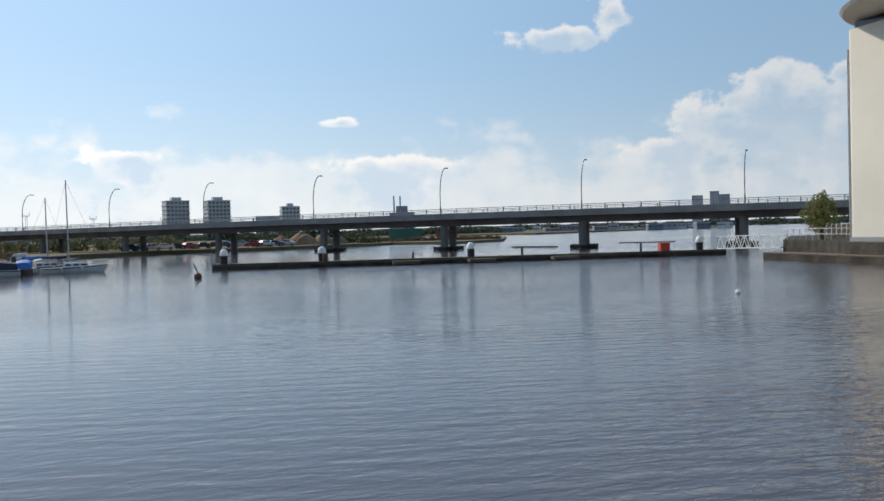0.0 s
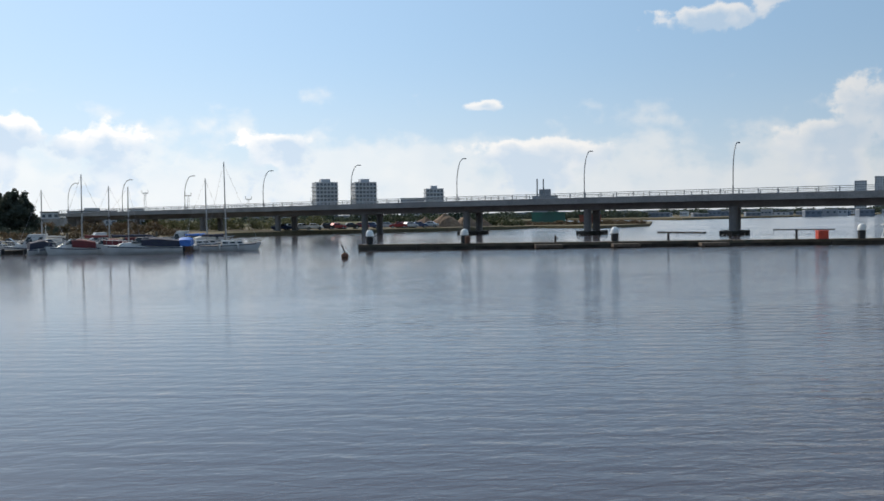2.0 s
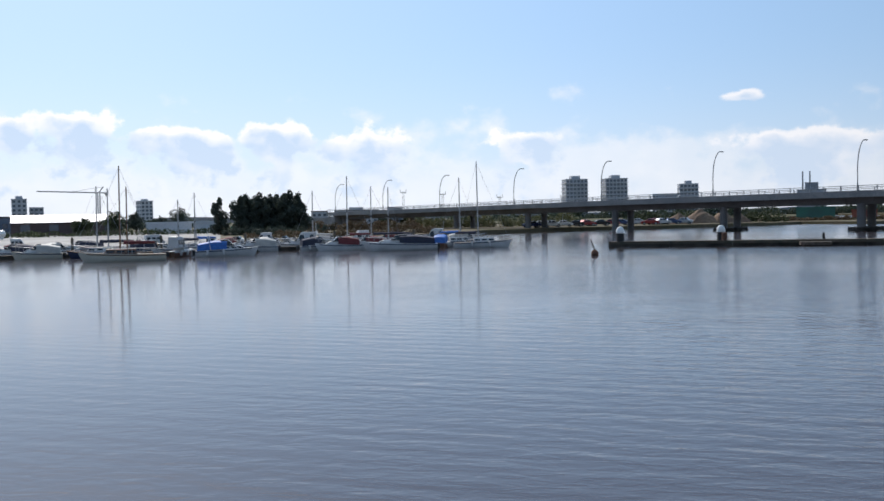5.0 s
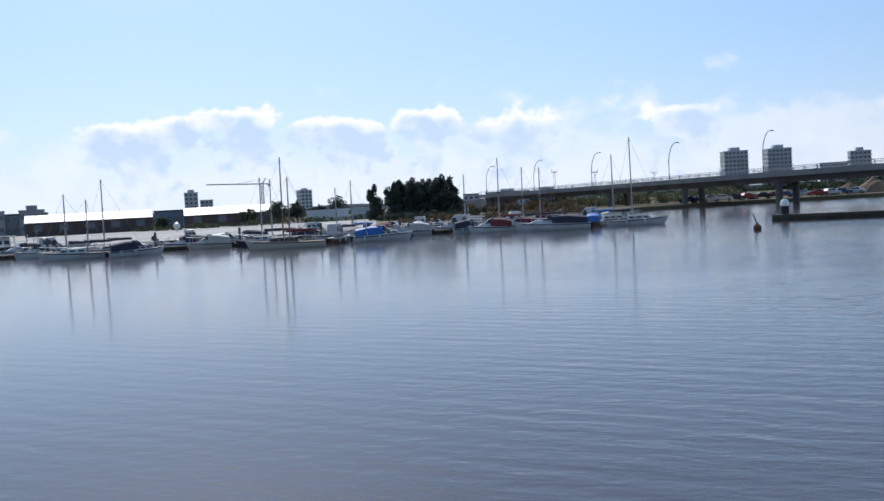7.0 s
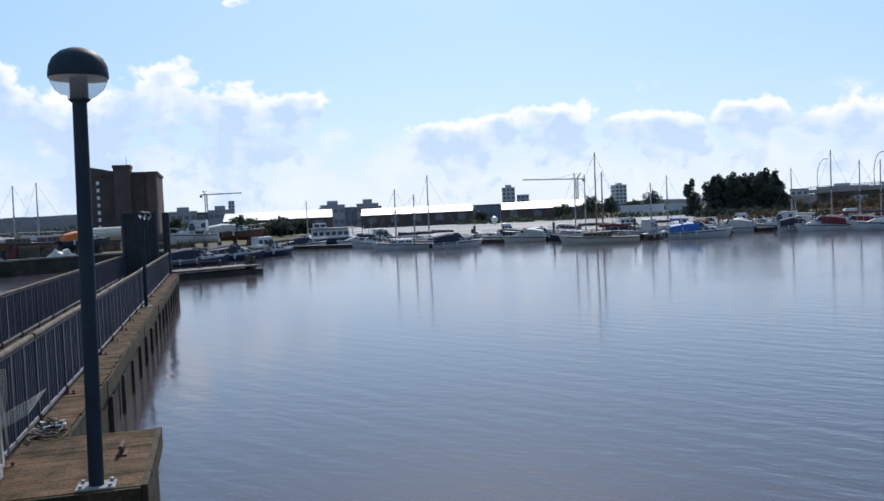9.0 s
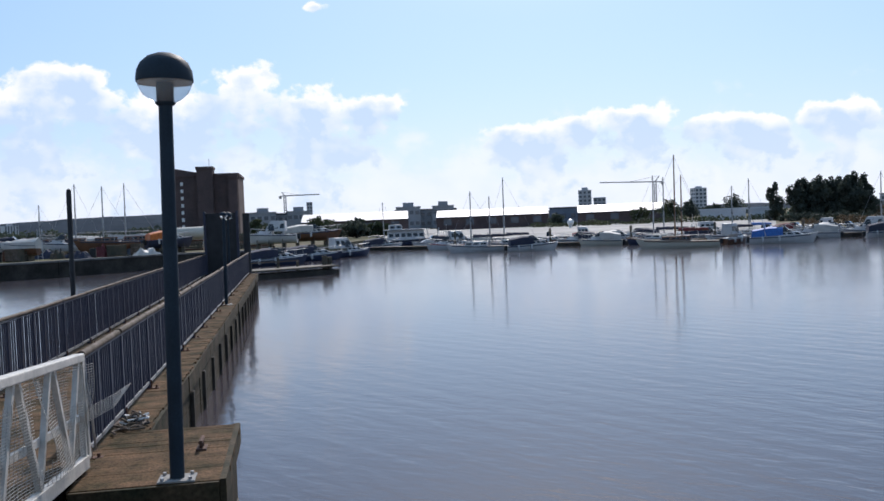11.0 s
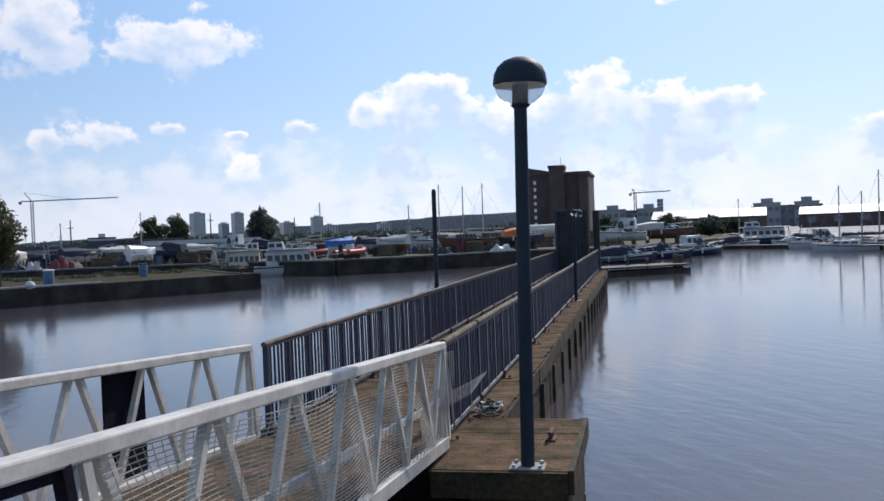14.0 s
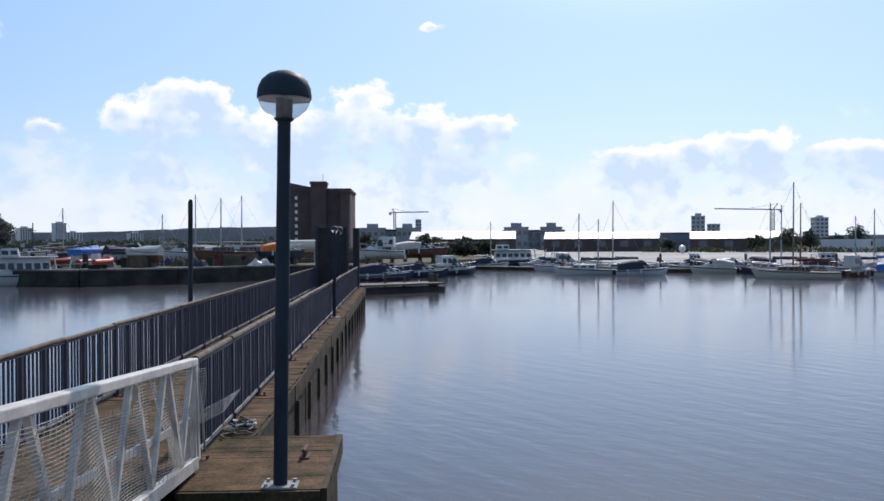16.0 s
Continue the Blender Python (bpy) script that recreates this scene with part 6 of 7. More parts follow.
building("yard_hut", facing(-31.6, 106, 1.15), 5.2, 3, 1.55, BEAM_WOOD, TOWER_PALE, "low dark hut with a pale flat roof", 1, 3, (0.8, 0.7), category="hut")
building("yard_hut", facing(-49.6, 118, 1.15), 14, 5, 2.0, CLADDING_GREY, TOWER_PALE, "long low shed with a pale roof edge", 1, 6, (1.0, 0.8), category="hut")
building("yard_hut", facing(-57.6, 125, 1.15), 10, 5, 1.9, CLADDING_GREY, ROOF_DARK, "low grey hut in the yard", 1, 4, (1.0, 0.8), category="hut")
building("yard_hut", facing(-53.4, 130, 1.15), 12, 5, 2.4, BEAM_WOOD, ROOF_DARK, "dark long hut behind the boats", 1, 5, (1.0, 0.8), category="hut")
tank = thing("storage_tank", facing(-28.4, 118, 3.0), "pale horizontal storage tank on legs", "tank")
bm = B()
lathe(bm, [(0.3, -2.5), (0.75, -2.3), (0.8, 2.3), (0.3, 2.5)], 16)
bmesh.ops.rotate(bm, verts=bm.verts, matrix=Matrix.Rotation(radians(90), 3, "Y"))
part("shell", bm, GEL_CREAM, tank, smooth=True)
for x in (-1.6, 1.6):
    bm = B()
    box(bm, x - 0.15, x + 0.15, -0.5, 0.5, -1.85, -0.5)
    part("leg", bm, CONCRETE, tank)

# the white building on the quay, with its round roof canopy
wb = thing("white_building", facing(70.55, 79.5, 1.5, -47) @ pose(1.4, 0, 0), "tall smooth white waterfront building with a round roof canopy", "building")
bm = B()
outline = []
for i in range(9):
    a = radians(90 + 90 * i / 8)
    outline.append((-1.75 + 0.6 + 0.6 * math.cos(a), 0.6 - 0.6 * math.sin(a)))
outline = outline[::-1] + [(14, 0.0), (14, 14), (-1.75, 14)]
prism(bm, outline, -0.1, 16.9)
part("wall", bm, RENDER_WHITE, wb, smooth=True)
bm = B()
prism(bm, [(-1.3, 0.5), (13, 0.5), (13, 13), (-1.3, 13)], 16.9, 17.55)
part("glazed_storey", bm, DARK_GLASS, wb, "set-back band of dark glazing")
bm = B()
lathe(bm, [(9.6, 0), (11.6, 0.2), (11.8, 0.42), (11.0, 0.62), (9.0, 1.3), (0.1, 1.4)], 56)
part("canopy", bm, RENDER_WHITE, wb, "round flat overhanging roof", smooth=True, m=pose(7.2, 7.2, 17.55))
bm = B()
rod(bm, (-1.86, 0.35, 0.0), (-1.86, 0.35, 15.4), 0.13, sides=8)
part("downpipe", bm, GALV, wb, "grey downpipe up the corner", smooth=True)
bm = B()
box(bm, -1.6, 14, -0.05, 0.0, -0.05, 0.35)
part("plinth", bm, CLADDING_GREY, wb)
fence = thing("timber_fence", facing(69.6, 98, 1.5), "yellowish timber screen on the quay", "fence")
for k in range(7):
    bm = B()
    box(bm, -1.6 + k * 0.46, -1.2 + k * 0.46, 0, 0.06, 0.05, 1.35)
    part("panel", bm, WOOD_FENCE, fence)
for x in (-1.7, 0.0, 1.7):
    bm = B()
    box(bm, x - 0.05, x + 0.05, 0.06, 0.16, -0.1, 1.5)
    part("post", bm, WOOD_FENCE, fence)
qr = thing("quay_railing", Matrix.Identity(4), "thin grey railing along the quay edge", "railing")
for h in (0.55, 1.05):
    bm = B()
    tube(bm, [polar(67.0, 93.2, 1.5 + h), polar(69.4, 86.4, 1.5 + h), polar(70.6, 81.8, 1.5 + h)], 0.03, 6)
    part("rail", bm, GALV, qr)
for k in range(8):
    t_ = 67.05 + k * 0.34
    p = polar(t_, 93.2 - (t_ - 67) * 2.83, 1.5)
    bm = B()
    rod(bm, p, p + Vector((0, 0, 1.05)), 0.035, sides=6)
    part("post", bm, GALV, qr)

# cranes
def crane(turn_, d_, tower, jib, left, label, slope=0.0):
    ob = thing("tower_crane", facing(turn_, d_, 1.0), label, "crane")
    r = d_ / 700
    bm = B()
    for x, y in ((-r, -r), (r, -r), (r, r), (-r, r)):
        rod(bm, (x * 0.8, y * 0.8, 0), (x * 0.8, y * 0.8, tower), r * 0.35, sides=4)
    for k in range(int(tower / (2 * r))):
        z = k * 2 * r
        rod(bm, (-r * 0.8, -r * 0.8, z), (r * 0.8, -r * 0.8, z + 2 * r), r * 0.22, sides=4)
    part("mast", bm, CLADDING_GREY, ob)
    bm = B()
    s = -1 if left else 1
    bar(bm, (-s * jib * 0.12, 0, tower), (s * jib, 0, tower + slope), r * 0.7, r * 0.8)
    part("jib", bm, CLADDING_GREY, ob)
    bm = B()
    rod(bm, (0, 0, tower), (-s * jib * 0.08, 0, tower + jib * 0.11), r * 0.4, sides=5)
    rod(bm, (-s * jib * 0.08, 0, tower + jib * 0.11), (s * jib * 0.5, 0, tower + slope * 0.5), r * 0.1, sides=4)
    part("apex", bm, CLADDING_GREY, ob)
    bm = B()
    box(bm, -s * jib * 0.13 - r, -s * jib * 0.13 + r, -r, r, tower - 2 * r, tower)
    part("counterweight", bm, CONCRETE, ob)


crane(-59.1, 400, 21.5, 33, False, "grey tower crane with a long level jib", 1.0)
crane(-22.6, 800, 30, 30, False, "slim tower crane over the roofs", 0.4)
crane(0.55, 700, 25.5, 41, True, "tower crane with its jib over the sheds", 1.5)

# lattice pylons beyond the bridge
for turn_, h_ in ((18.9, 15), (21.4, 13.8), (25.0, 12), (29.0, 11)):
    ob = thing("lattice_pylon", facing(turn_, 420, 0.9), "slim pale lattice mast beyond the bridge", "pylon", "lattice masts")
    bm = B()
    for x, y in ((-0.5, -0.5), (0.5, -0.5), (0.5, 0.5), (-0.5, 0.5)):
        rod(bm, (x, y, 0), (x * 0.7, y * 0.7, h_), 0.09, sides=4)
    for k in range(int(h_)):
        rod(bm, (-0.5, -0.5, k), (0.5, -0.5, k + 1), 0.05, sides=4)
    part("lattice", bm, GALV, ob)
    bm = B()
    bar(bm, (-1.3, 0, h_ - 0.6), (1.3, 0, h_ - 0.6), 0.2, 0.3)
    bar(bm, (-1.3, 0, h_ - 0.4), (-1.3, 0, h_ + 0.8), 0.2, 0.2)
    bar(bm, (1.3, 0, h_ - 0.4), (1.3, 0, h_ + 0.8), 0.2, 0.2)
    part("crossarm", bm, GALV, ob)

# yard poles
for turn_, d_, h_ in ((-49.1, 150, 6.8), (-57.1, 150, 6.3), (-44.0, 150, 5.6)):
    ob = thing("yard_pole", facing(turn_, d_, 1.1), "thin dark pole in the yard", "pole", "yard poles")
    bm = B()
    rod(bm, (0, 0, 0), (0, 0, h_), 0.13, 0.08, 8)
    part("shaft", bm, BLACK_RUBBER, ob)
    bm = B()
    bar(bm, (-0.5, 0, h_ - 1.2), (0.5, 0, h_ - 1.2), 0.08, 0.1)
    part("crossarm", bm, BLACK_RUBBER, ob)

# blue bin and small things on the quay
binob = thing("blue_bin", facing(-58.4, 58, 0.98), "blue plastic drum on the quay grass", "drum")
bm = B()
lathe(bm, [(0.3, 0), (0.32, 0.1), (0.3, 0.45), (0.32, 0.8), (0.28, 0.9)], 16)
part("body", bm, material("blue_plastic", (0.09, 0.16, 0.27), 0.5), binob, smooth=True)
bm = B()
lathe(bm, [(0.33, 0.9), (0.33, 0.97), (0.05, 1.0)], 16)
part("lid", bm, WHITE_PAINT, binob, smooth=True)

# parked cars under the bridge
CAR_PAINTS = [material(f"car_paint_{n}", c, 0.3, 0.2, stain=0.05, spec=0.6) for n, c in (("white", (0.7, 0.7, 0.7)), ("silver", (0.45, 0.46, 0.48)), ("black", (0.02, 0.02, 0.025)), ("blue", (0.04, 0.07, 0.16)), ("red", (0.3, 0.03, 0.03)))]
CAR_WORDS = ("white", "silver", "black", "dark blue", "red")


def car(m, which):
    ob = thing("car", m, f"{CAR_WORDS[which]} car parked on the gravel by the bridge", "car", "parked cars")
    prof = [(-2.0, 0.35), (-2.05, 0.75), (-1.75, 0.92), (-1.2, 1.0), (-0.85, 1.38), (0.35, 1.42), (1.0, 0.98), (1.8, 0.85), (2.05, 0.65), (2.05, 0.35)]
    bm = B()
    a = [bm.verts.new((x, -0.84 + (0.12 if z > 1.1 else 0), z)) for x, z in prof]
    b = [bm.verts.new((x, 0.84 - (0.12 if z > 1.1 else 0), z)) for x, z in prof]
    bm.faces.new(a)
    bm.faces.new(b[::-1])
    for i in range(len(prof)):
        j = (i + 1) % len(prof)
        bm.faces.new((a[i], b[i], b[j], a[j]))
    body = part("body", bm, CAR_PAINTS[which], ob, bevel=0.05)
    for s in (-1, 1):
        for pts in (((-1.0, 1.02), (-0.78, 1.32), (-0.3, 1.34), (-0.3, 1.02)), ((-0.22, 1.02), (-0.22, 1.34), (0.3, 1.35), (0.82, 1.02))):
            bm = B()
            v0 = [bm.verts.new((x, s * (0.86 - (z - 1.0) * 0.27), z)) for x, z in pts]
            v1 = [bm.verts.new((x, s * (0.8 - (z - 1.0) * 0.27), z)) for x, z in pts]
            bm.faces.new(v0)
            bm.faces.new(v1[::-1])
            for i in range(4):
                bm.faces.new((v0[i], v0[(i + 1) % 4], v1[(i + 1) % 4], v1[i]))
            part("window", bm, DARK_GLASS, body)
        for x in (-1.25, 1.25):
            bm = B()
            rod(bm, (x, s * 0.62, 0.32), (x, s * 0.86, 0.32), 0.32, sides=14)
            w_ = part("wheel", bm, BLACK_RUBBER, ob, smooth=True)
            bm = B()
            rod(bm, (x, s * 0.85, 0.32), (x, s * 0.875, 0.32), 0.19, sides=10)
            part("rim", bm, GALV, w_)
    return ob


protos = [car(facing(26.2 + 0.05 * k, 184 + 0.2 * k, 0.75, 80 + 4 * k), k) if k else car(facing(28.3, 194, 0.75, 4), 0) for k in range(5)]
for k, t_ in enumerate((29.0, 29.7, 30.4, 31.3, 31.9, 33.6, 34.3, 35.0, 35.6, 36.3, 30.1, 32.6, 27.0, 27.6)):
    copy_thing(protos[(k * 2 + k // 3) % 5], facing(t_, 194 + (k * 7) % 6 + (t_ - 27) * 1.2, 0.75, (0, 180, 30, 10, 170)[k % 5]))
for k, p_ in enumerate(protos[1:]):
    p_.matrix_basis = facing(28.2 + 2.15 * k, 203 + k, 0.75, 10 * k)

# brown spoil heaps beyond the cars
SPOIL = material("brown_spoil", (0.20, 0.125, 0.075), 0.95, second=(0.14, 0.09, 0.06), scale=0.3, bump=0.08, bump_scale=2)
for turn_, d_, w_, h_, s_ in ((36.0, 214, 7, 2.6, 1), (37.3, 218, 9, 3.4, 2), (38.6, 219, 7, 2.9, 3), (39.6, 222, 5, 2.2, 4)):
    bm = B()
    rr_ = random.Random(s_)
    rows = []
    for i in range(15):
        row = []
        for j in range(11):
            x, y = (i / 14 - 0.5) * w_, (j / 10 - 0.5) * w_ * 0.8
            r = math.hypot(x / (w_ / 2), y / (w_ * 0.4))
            row.append(bm.verts.new((x, y, max(-0.1, h_ * max(0, 1 - r) ** 0.8 + rr_.uniform(-0.15, 0.15) * (r < 1)))))
        rows.append(row)
    for a, b in zip(rows, rows[1:]):
        for j in range(10):
            bm.faces.new((a[j], b[j], b[j + 1], a[j + 1]))
    tagged(part("earth_mound", bm, SPOIL, m=facing(turn_, d_, 0.72)), "brown heap of earth beyond the bridge", "earth heap", "earth heaps")
# white globe tank behind the marina
gt = thing("round_tank", facing(-4.7, 200, 0.75), "small white round tank behind the marina", "tank")
bm = B()
lathe(bm, [(0.3, 0.0), (0.3, 0.4), (0.55, 0.6), (0.78, 1.1), (0.55, 1.65), (0.05, 1.9)], 16)
part("shell", bm, WHITE_PAINT, gt, smooth=True)

# stacks of timber, drums and stores that clutter the yard
rr = random.Random(21)
for k in range(26):
    t_ = -60 + k * 1.45 + rr.uniform(-0.4, 0.4)
    if -46.5 < t_ < -43:
        continue
    d_ = 93 + rr.uniform(0, 16)
    ob = thing("timber_stack", facing(t_, d_, 1.15, rr.uniform(-30, 30)), ("dark stack of old timbers in the yard", "weathered stack of boards in the yard")[k % 2], "timber stack", "yard stacks")
    w_, n_ = rr.uniform(0.8, 2.0), rr.randint(3, 6)
    for j in range(n_):
        bm = B()
        o = rr.uniform(-0.15, 0.15)
        box(bm, -w_ + o, w_ + o, -0.5, 0.5, j * 0.24, j * 0.24 + 0.2)
        part("layer", bm, (BEAM_WOOD, CAP_WOOD, RUST, BEAM_WOOD)[(k + j) % 4], ob)
        if j < n_ - 1:
            bm = B()
            box(bm, -w_ * 0.7, -w_ * 0.6, -0.45, 0.45, j * 0.24 + 0.2, j * 0.24 + 0.24)
            box(bm, w_ * 0.6, w_ * 0.7, -0.45, 0.45, j * 0.24 + 0.2, j * 0.24 + 0.24)
            part("bearer", bm, BEAM_WOOD, ob)

# drums, crates, heaped covers and ladders between the boats of the yard
def yard_drum(m, mat, word):
    ob = thing("oil_drum", m, f"{word} oil drum standing in the yard", "drum", "yard drums")
    bm = B()
    lathe(bm, [(0.29, 0), (0.29, 0.28), (0.31, 0.3), (0.29, 0.32), (0.29, 0.58), (0.31, 0.6), (0.29, 0.62), (0.29, 0.88)], 14)
    part("shell", bm, mat, ob, smooth=True)
    bm = B()
    lathe(bm, [(0.27, 0.862), (0.27, 0.885), (0.05, 0.89)], 14)
    part("lid", bm, BLACK_RUBBER, ob)


def yard_crate(m, mat, word, w, h):
    ob = thing("storage_crate", m, f"{word} slatted storage crate in the yard", "crate", "yard crates")
    bm = B()
    box(bm, -w / 2, w / 2, -0.45, 0.45, 0.1, h - 0.02)
    part("body", bm, BEAM_WOOD, ob)
    k = max(3, int(h / 0.28))
    for i in range(k):
        bm = B()
        z = 0.1 + (h - 0.1) * i / k
        box(bm, -w / 2 - 0.03, w / 2 + 0.03, -0.49, -0.452, z + 0.02, z + (h - 0.1) / k - 0.02)
        part("slat", bm, mat, ob)
    for x in (-w / 2 + 0.1, w / 2 - 0.1):
        bm = B()
        box(bm, x - 0.06, x + 0.06, -0.45, 0.45, 0, 0.1)
        part("runner", bm, BEAM_WOOD, ob)


def cover_heap(m, mat, word, w, h, seed):
    """A crumpled cover thrown over stores."""
    ob = thing("covered_heap", m, f"heap of stores under a crumpled {word} cover", "covered heap", "yard heaps")
    rr_ = random.Random(seed)
    bm, rows_ = B(), []
    for i in range(11):
        row = []
        for j in range(9):
            x, y = (i / 10 - 0.5) * w, (j / 8 - 0.5) * w * 0.7
            r = max(abs(x) / (w / 2), abs(y) / (w * 0.35))
            z = h * (1 - r ** 3) * (0.75 + 0.25 * math.sin(i * 1.7 + seed)) + rr_.uniform(-0.1, 0.1) * h
            row.append(bm.verts.new((x + rr_.uniform(-0.06, 0.06), y, max(0.0, z) if 0 < i < 10 and 0 < j < 8 else -0.05)))
        rows_.append(row)
    for a, b in zip(rows_, rows_[1:]):
        for j in range(8):
            bm.faces.new((a[j], b[j], b[j + 1], a[j + 1]))
    part("cover", bm, mat, ob)
    bm = B()
    tube(bm, [(-w * 0.3, -w * 0.36, 0.02), (-w * 0.1, 0, h * 1.02), (w * 0.05, w * 0.36, 0.02)], 0.025, 5)
    part("lashing", bm, BLACK_RUBBER, ob)


def yard_ladder(m, h):
    ob = thing("ladder", m, "grey ladder leaning in the boatyard", "ladder", "yard ladders")
    for x in (-0.2, 0.2):
        bm = B()
        bar(bm, (x, -0.5, 0), (x, 0.3, h), 0.05, 0.07)
        part("stile", bm, GALV, ob)
    for k in range(1, int(h / 0.3)):
        f = k * 0.3 / h
        bm = B()
        rod(bm, (-0.2, -0.5 + 0.8 * f, h * f), (0.2, -0.5 + 0.8 * f, h * f), 0.02, sides=6)
        part("rung", bm, GALV, ob)


yard2 = random.Random(77)
for k in range(54):
    t_ = -60.5 + k * 0.56 + yard2.uniform(-0.2, 0.2)
    d_ = 86.5 + yard2.uniform(0, 9) + (6 if t_ < -47 else 0)
    if -46.8 < t_ < -42.4:
        d_ += 8
    place = facing(t_, d_, 1.14, yard2.uniform(-40, 40))
    q = yard2.random()
    if q < 0.28:
        yard_drum(place, *yard2.choice(((RUST, "rusty"), (BLUE_SHEET, "dull blue"), (HULL_RED, "faded red"), (BLACK_RUBBER, "black"))))
    elif q < 0.5:
        yard_crate(place, *yard2.choice(((BEAM_WOOD, "dark"), (CAP_WOOD, "weathered"), (WOOD_FENCE, "yellowish"))), yard2.uniform(0.9, 1.8), yard2.uniform(0.7, 1.5))
    elif q < 0.9:
        cover_heap(place, *yard2.choice(((NAVY_TARP, "navy"), (MAROON_TARP, "maroon"), (NAVY_TARP, "dark"), (GREY_TARP, "pale"), (BEAM_WOOD, "brown"), (BLUE_TARP, "blue"))), yard2.uniform(1.2, 2.6), yard2.uniform(0.7, 1.5), k)
    else:
        yard_ladder(place, yard2.uniform(1.8, 3.0))
drum2 = thing("blue_bin", facing(-53.15, 66, 0.98), "blue plastic drum on the quay grass", "drum")
bm = B()
lathe(bm, [(0.28, 0), (0.3, 0.1), (0.28, 0.4), (0.3, 0.75), (0.26, 0.85)], 16)
part("body", bm, bpy.data.materials["blue_plastic"], drum2, smooth=True)
bm = B()
lathe(bm, [(0.31, 0.85), (0.31, 0.9), (0.05, 0.93)], 16)
part("lid", bm, BLACK_RUBBER, drum2, smooth=True)
fl = thing("mooring_float", facing(-59.4, 55, 1.2), "dirty white mooring float lying on the grass", "float")
bm = B()
lathe(bm, [(0.02, -0.24), (0.2, -0.15), (0.27, 0.02), (0.2, 0.18), (0.05, 0.24)], 14)
part("body", bm, GEL_WHITE, fl, smooth=True)
bm = B()
tube(bm, [(0, 0, 0.22), (0.08, 0, 0.32), (0, 0, 0.36), (-0.08, 0, 0.32), (0, 0, 0.23)], 0.02, 6)
part("eye", bm, GALV, fl)

# ---- trees, scrub, hills ----
def leaf_material(name, color, second):
    m = material(name, color, 0.75, second=second, scale=0.35, stain=0.4, bump_scale=2.0)
    n, l = m.node_tree.nodes, m.node_tree.links
    b = n["Principled BSDF"]
    through_ = n.new("ShaderNodeBsdfTranslucent")
    l.new(b.inputs["Base Color"].links[0].from_socket, through_.inputs["Color"])
    mix = n.new("ShaderNodeMixShader")
    mix.inputs[0].default_value = 0.4
    l.new(b.outputs[0], mix.inputs[1])
    l.new(through_.outputs[0], mix.inputs[2])
    l.new(mix.outputs[0], n["Material Output"].inputs["Surface"])
    return m


LEAF = leaf_material("tree_leaves", (0.056, 0.070, 0.032), (0.04, 0.052, 0.025))
LEAF_DARK = leaf_material("pine_needles", (0.06, 0.076, 0.056), (0.046, 0.06, 0.048))
LEAF_WILLOW = leaf_material("willow_leaves", (0.11, 0.11, 0.05), (0.075, 0.08, 0.036))
LEAF_QUAY = leaf_material("olive_tree_leaves", (0.21, 0.21, 0.075), (0.13, 0.15, 0.05))
LEAF_DRY = leaf_material("dry_scrub", (0.12, 0.08, 0.048), (0.08, 0.064, 0.034))
LEAF_FAR = leaf_material("far_woods", (0.06, 0.08, 0.05), (0.045, 0.06, 0.045))
BARK = material("bark", (0.09, 0.07, 0.05), 0.9, bump=0.02, bump_scale=12)


def leaves(rng, clumps, count, size):
    """Vertices and faces of many small leaf sprays over clumps of (centre, radii)."""
    weight = np.array([r.x * r.z for _, r in clumps])
    pick = rng.choice(len(clumps), count, p=weight / weight.sum())
    c = np.array([tuple(k) for k, _ in clumps])[pick]
    r = np.array([tuple(k) for _, k in clumps])[pick]
    d = rng.normal(size=(count, 3))
    d /= np.linalg.norm(d, axis=1)[:, None]
    p = c + d * r * (rng.uniform(0.35, 1.08, count) ** 0.6)[:, None]
    u = rng.normal(size=(count, 3))
    u /= np.linalg.norm(u, axis=1)[:, None]
    v = np.cross(u, d + rng.normal(scale=0.6, size=(count, 3)))
    v /= np.linalg.norm(v, axis=1)[:, None] + 1e-6
    s = rng.uniform(0.5, 1.2, count)[:, None] * size
    verts = np.stack([p - u * s * 0.5, p + v * s * 0.32, p + u * s * 0.6, p - v * s * 0.32], 1).reshape(-1, 3)
    faces = np.arange(count * 4).reshape(-1, 4)
    return verts, faces


def leaf_part(name, clumps, count, size, mat, parent, seed):
    verts, faces = leaves(np.random.default_rng(seed), clumps, count, size)
    me = bpy.data.meshes.new(name)
    me.from_pydata(verts.tolist(), [], faces.tolist())
    me.materials.append(mat)
    ob = new(name, me)
    if parent:
        ob.parent = parent
    return ob


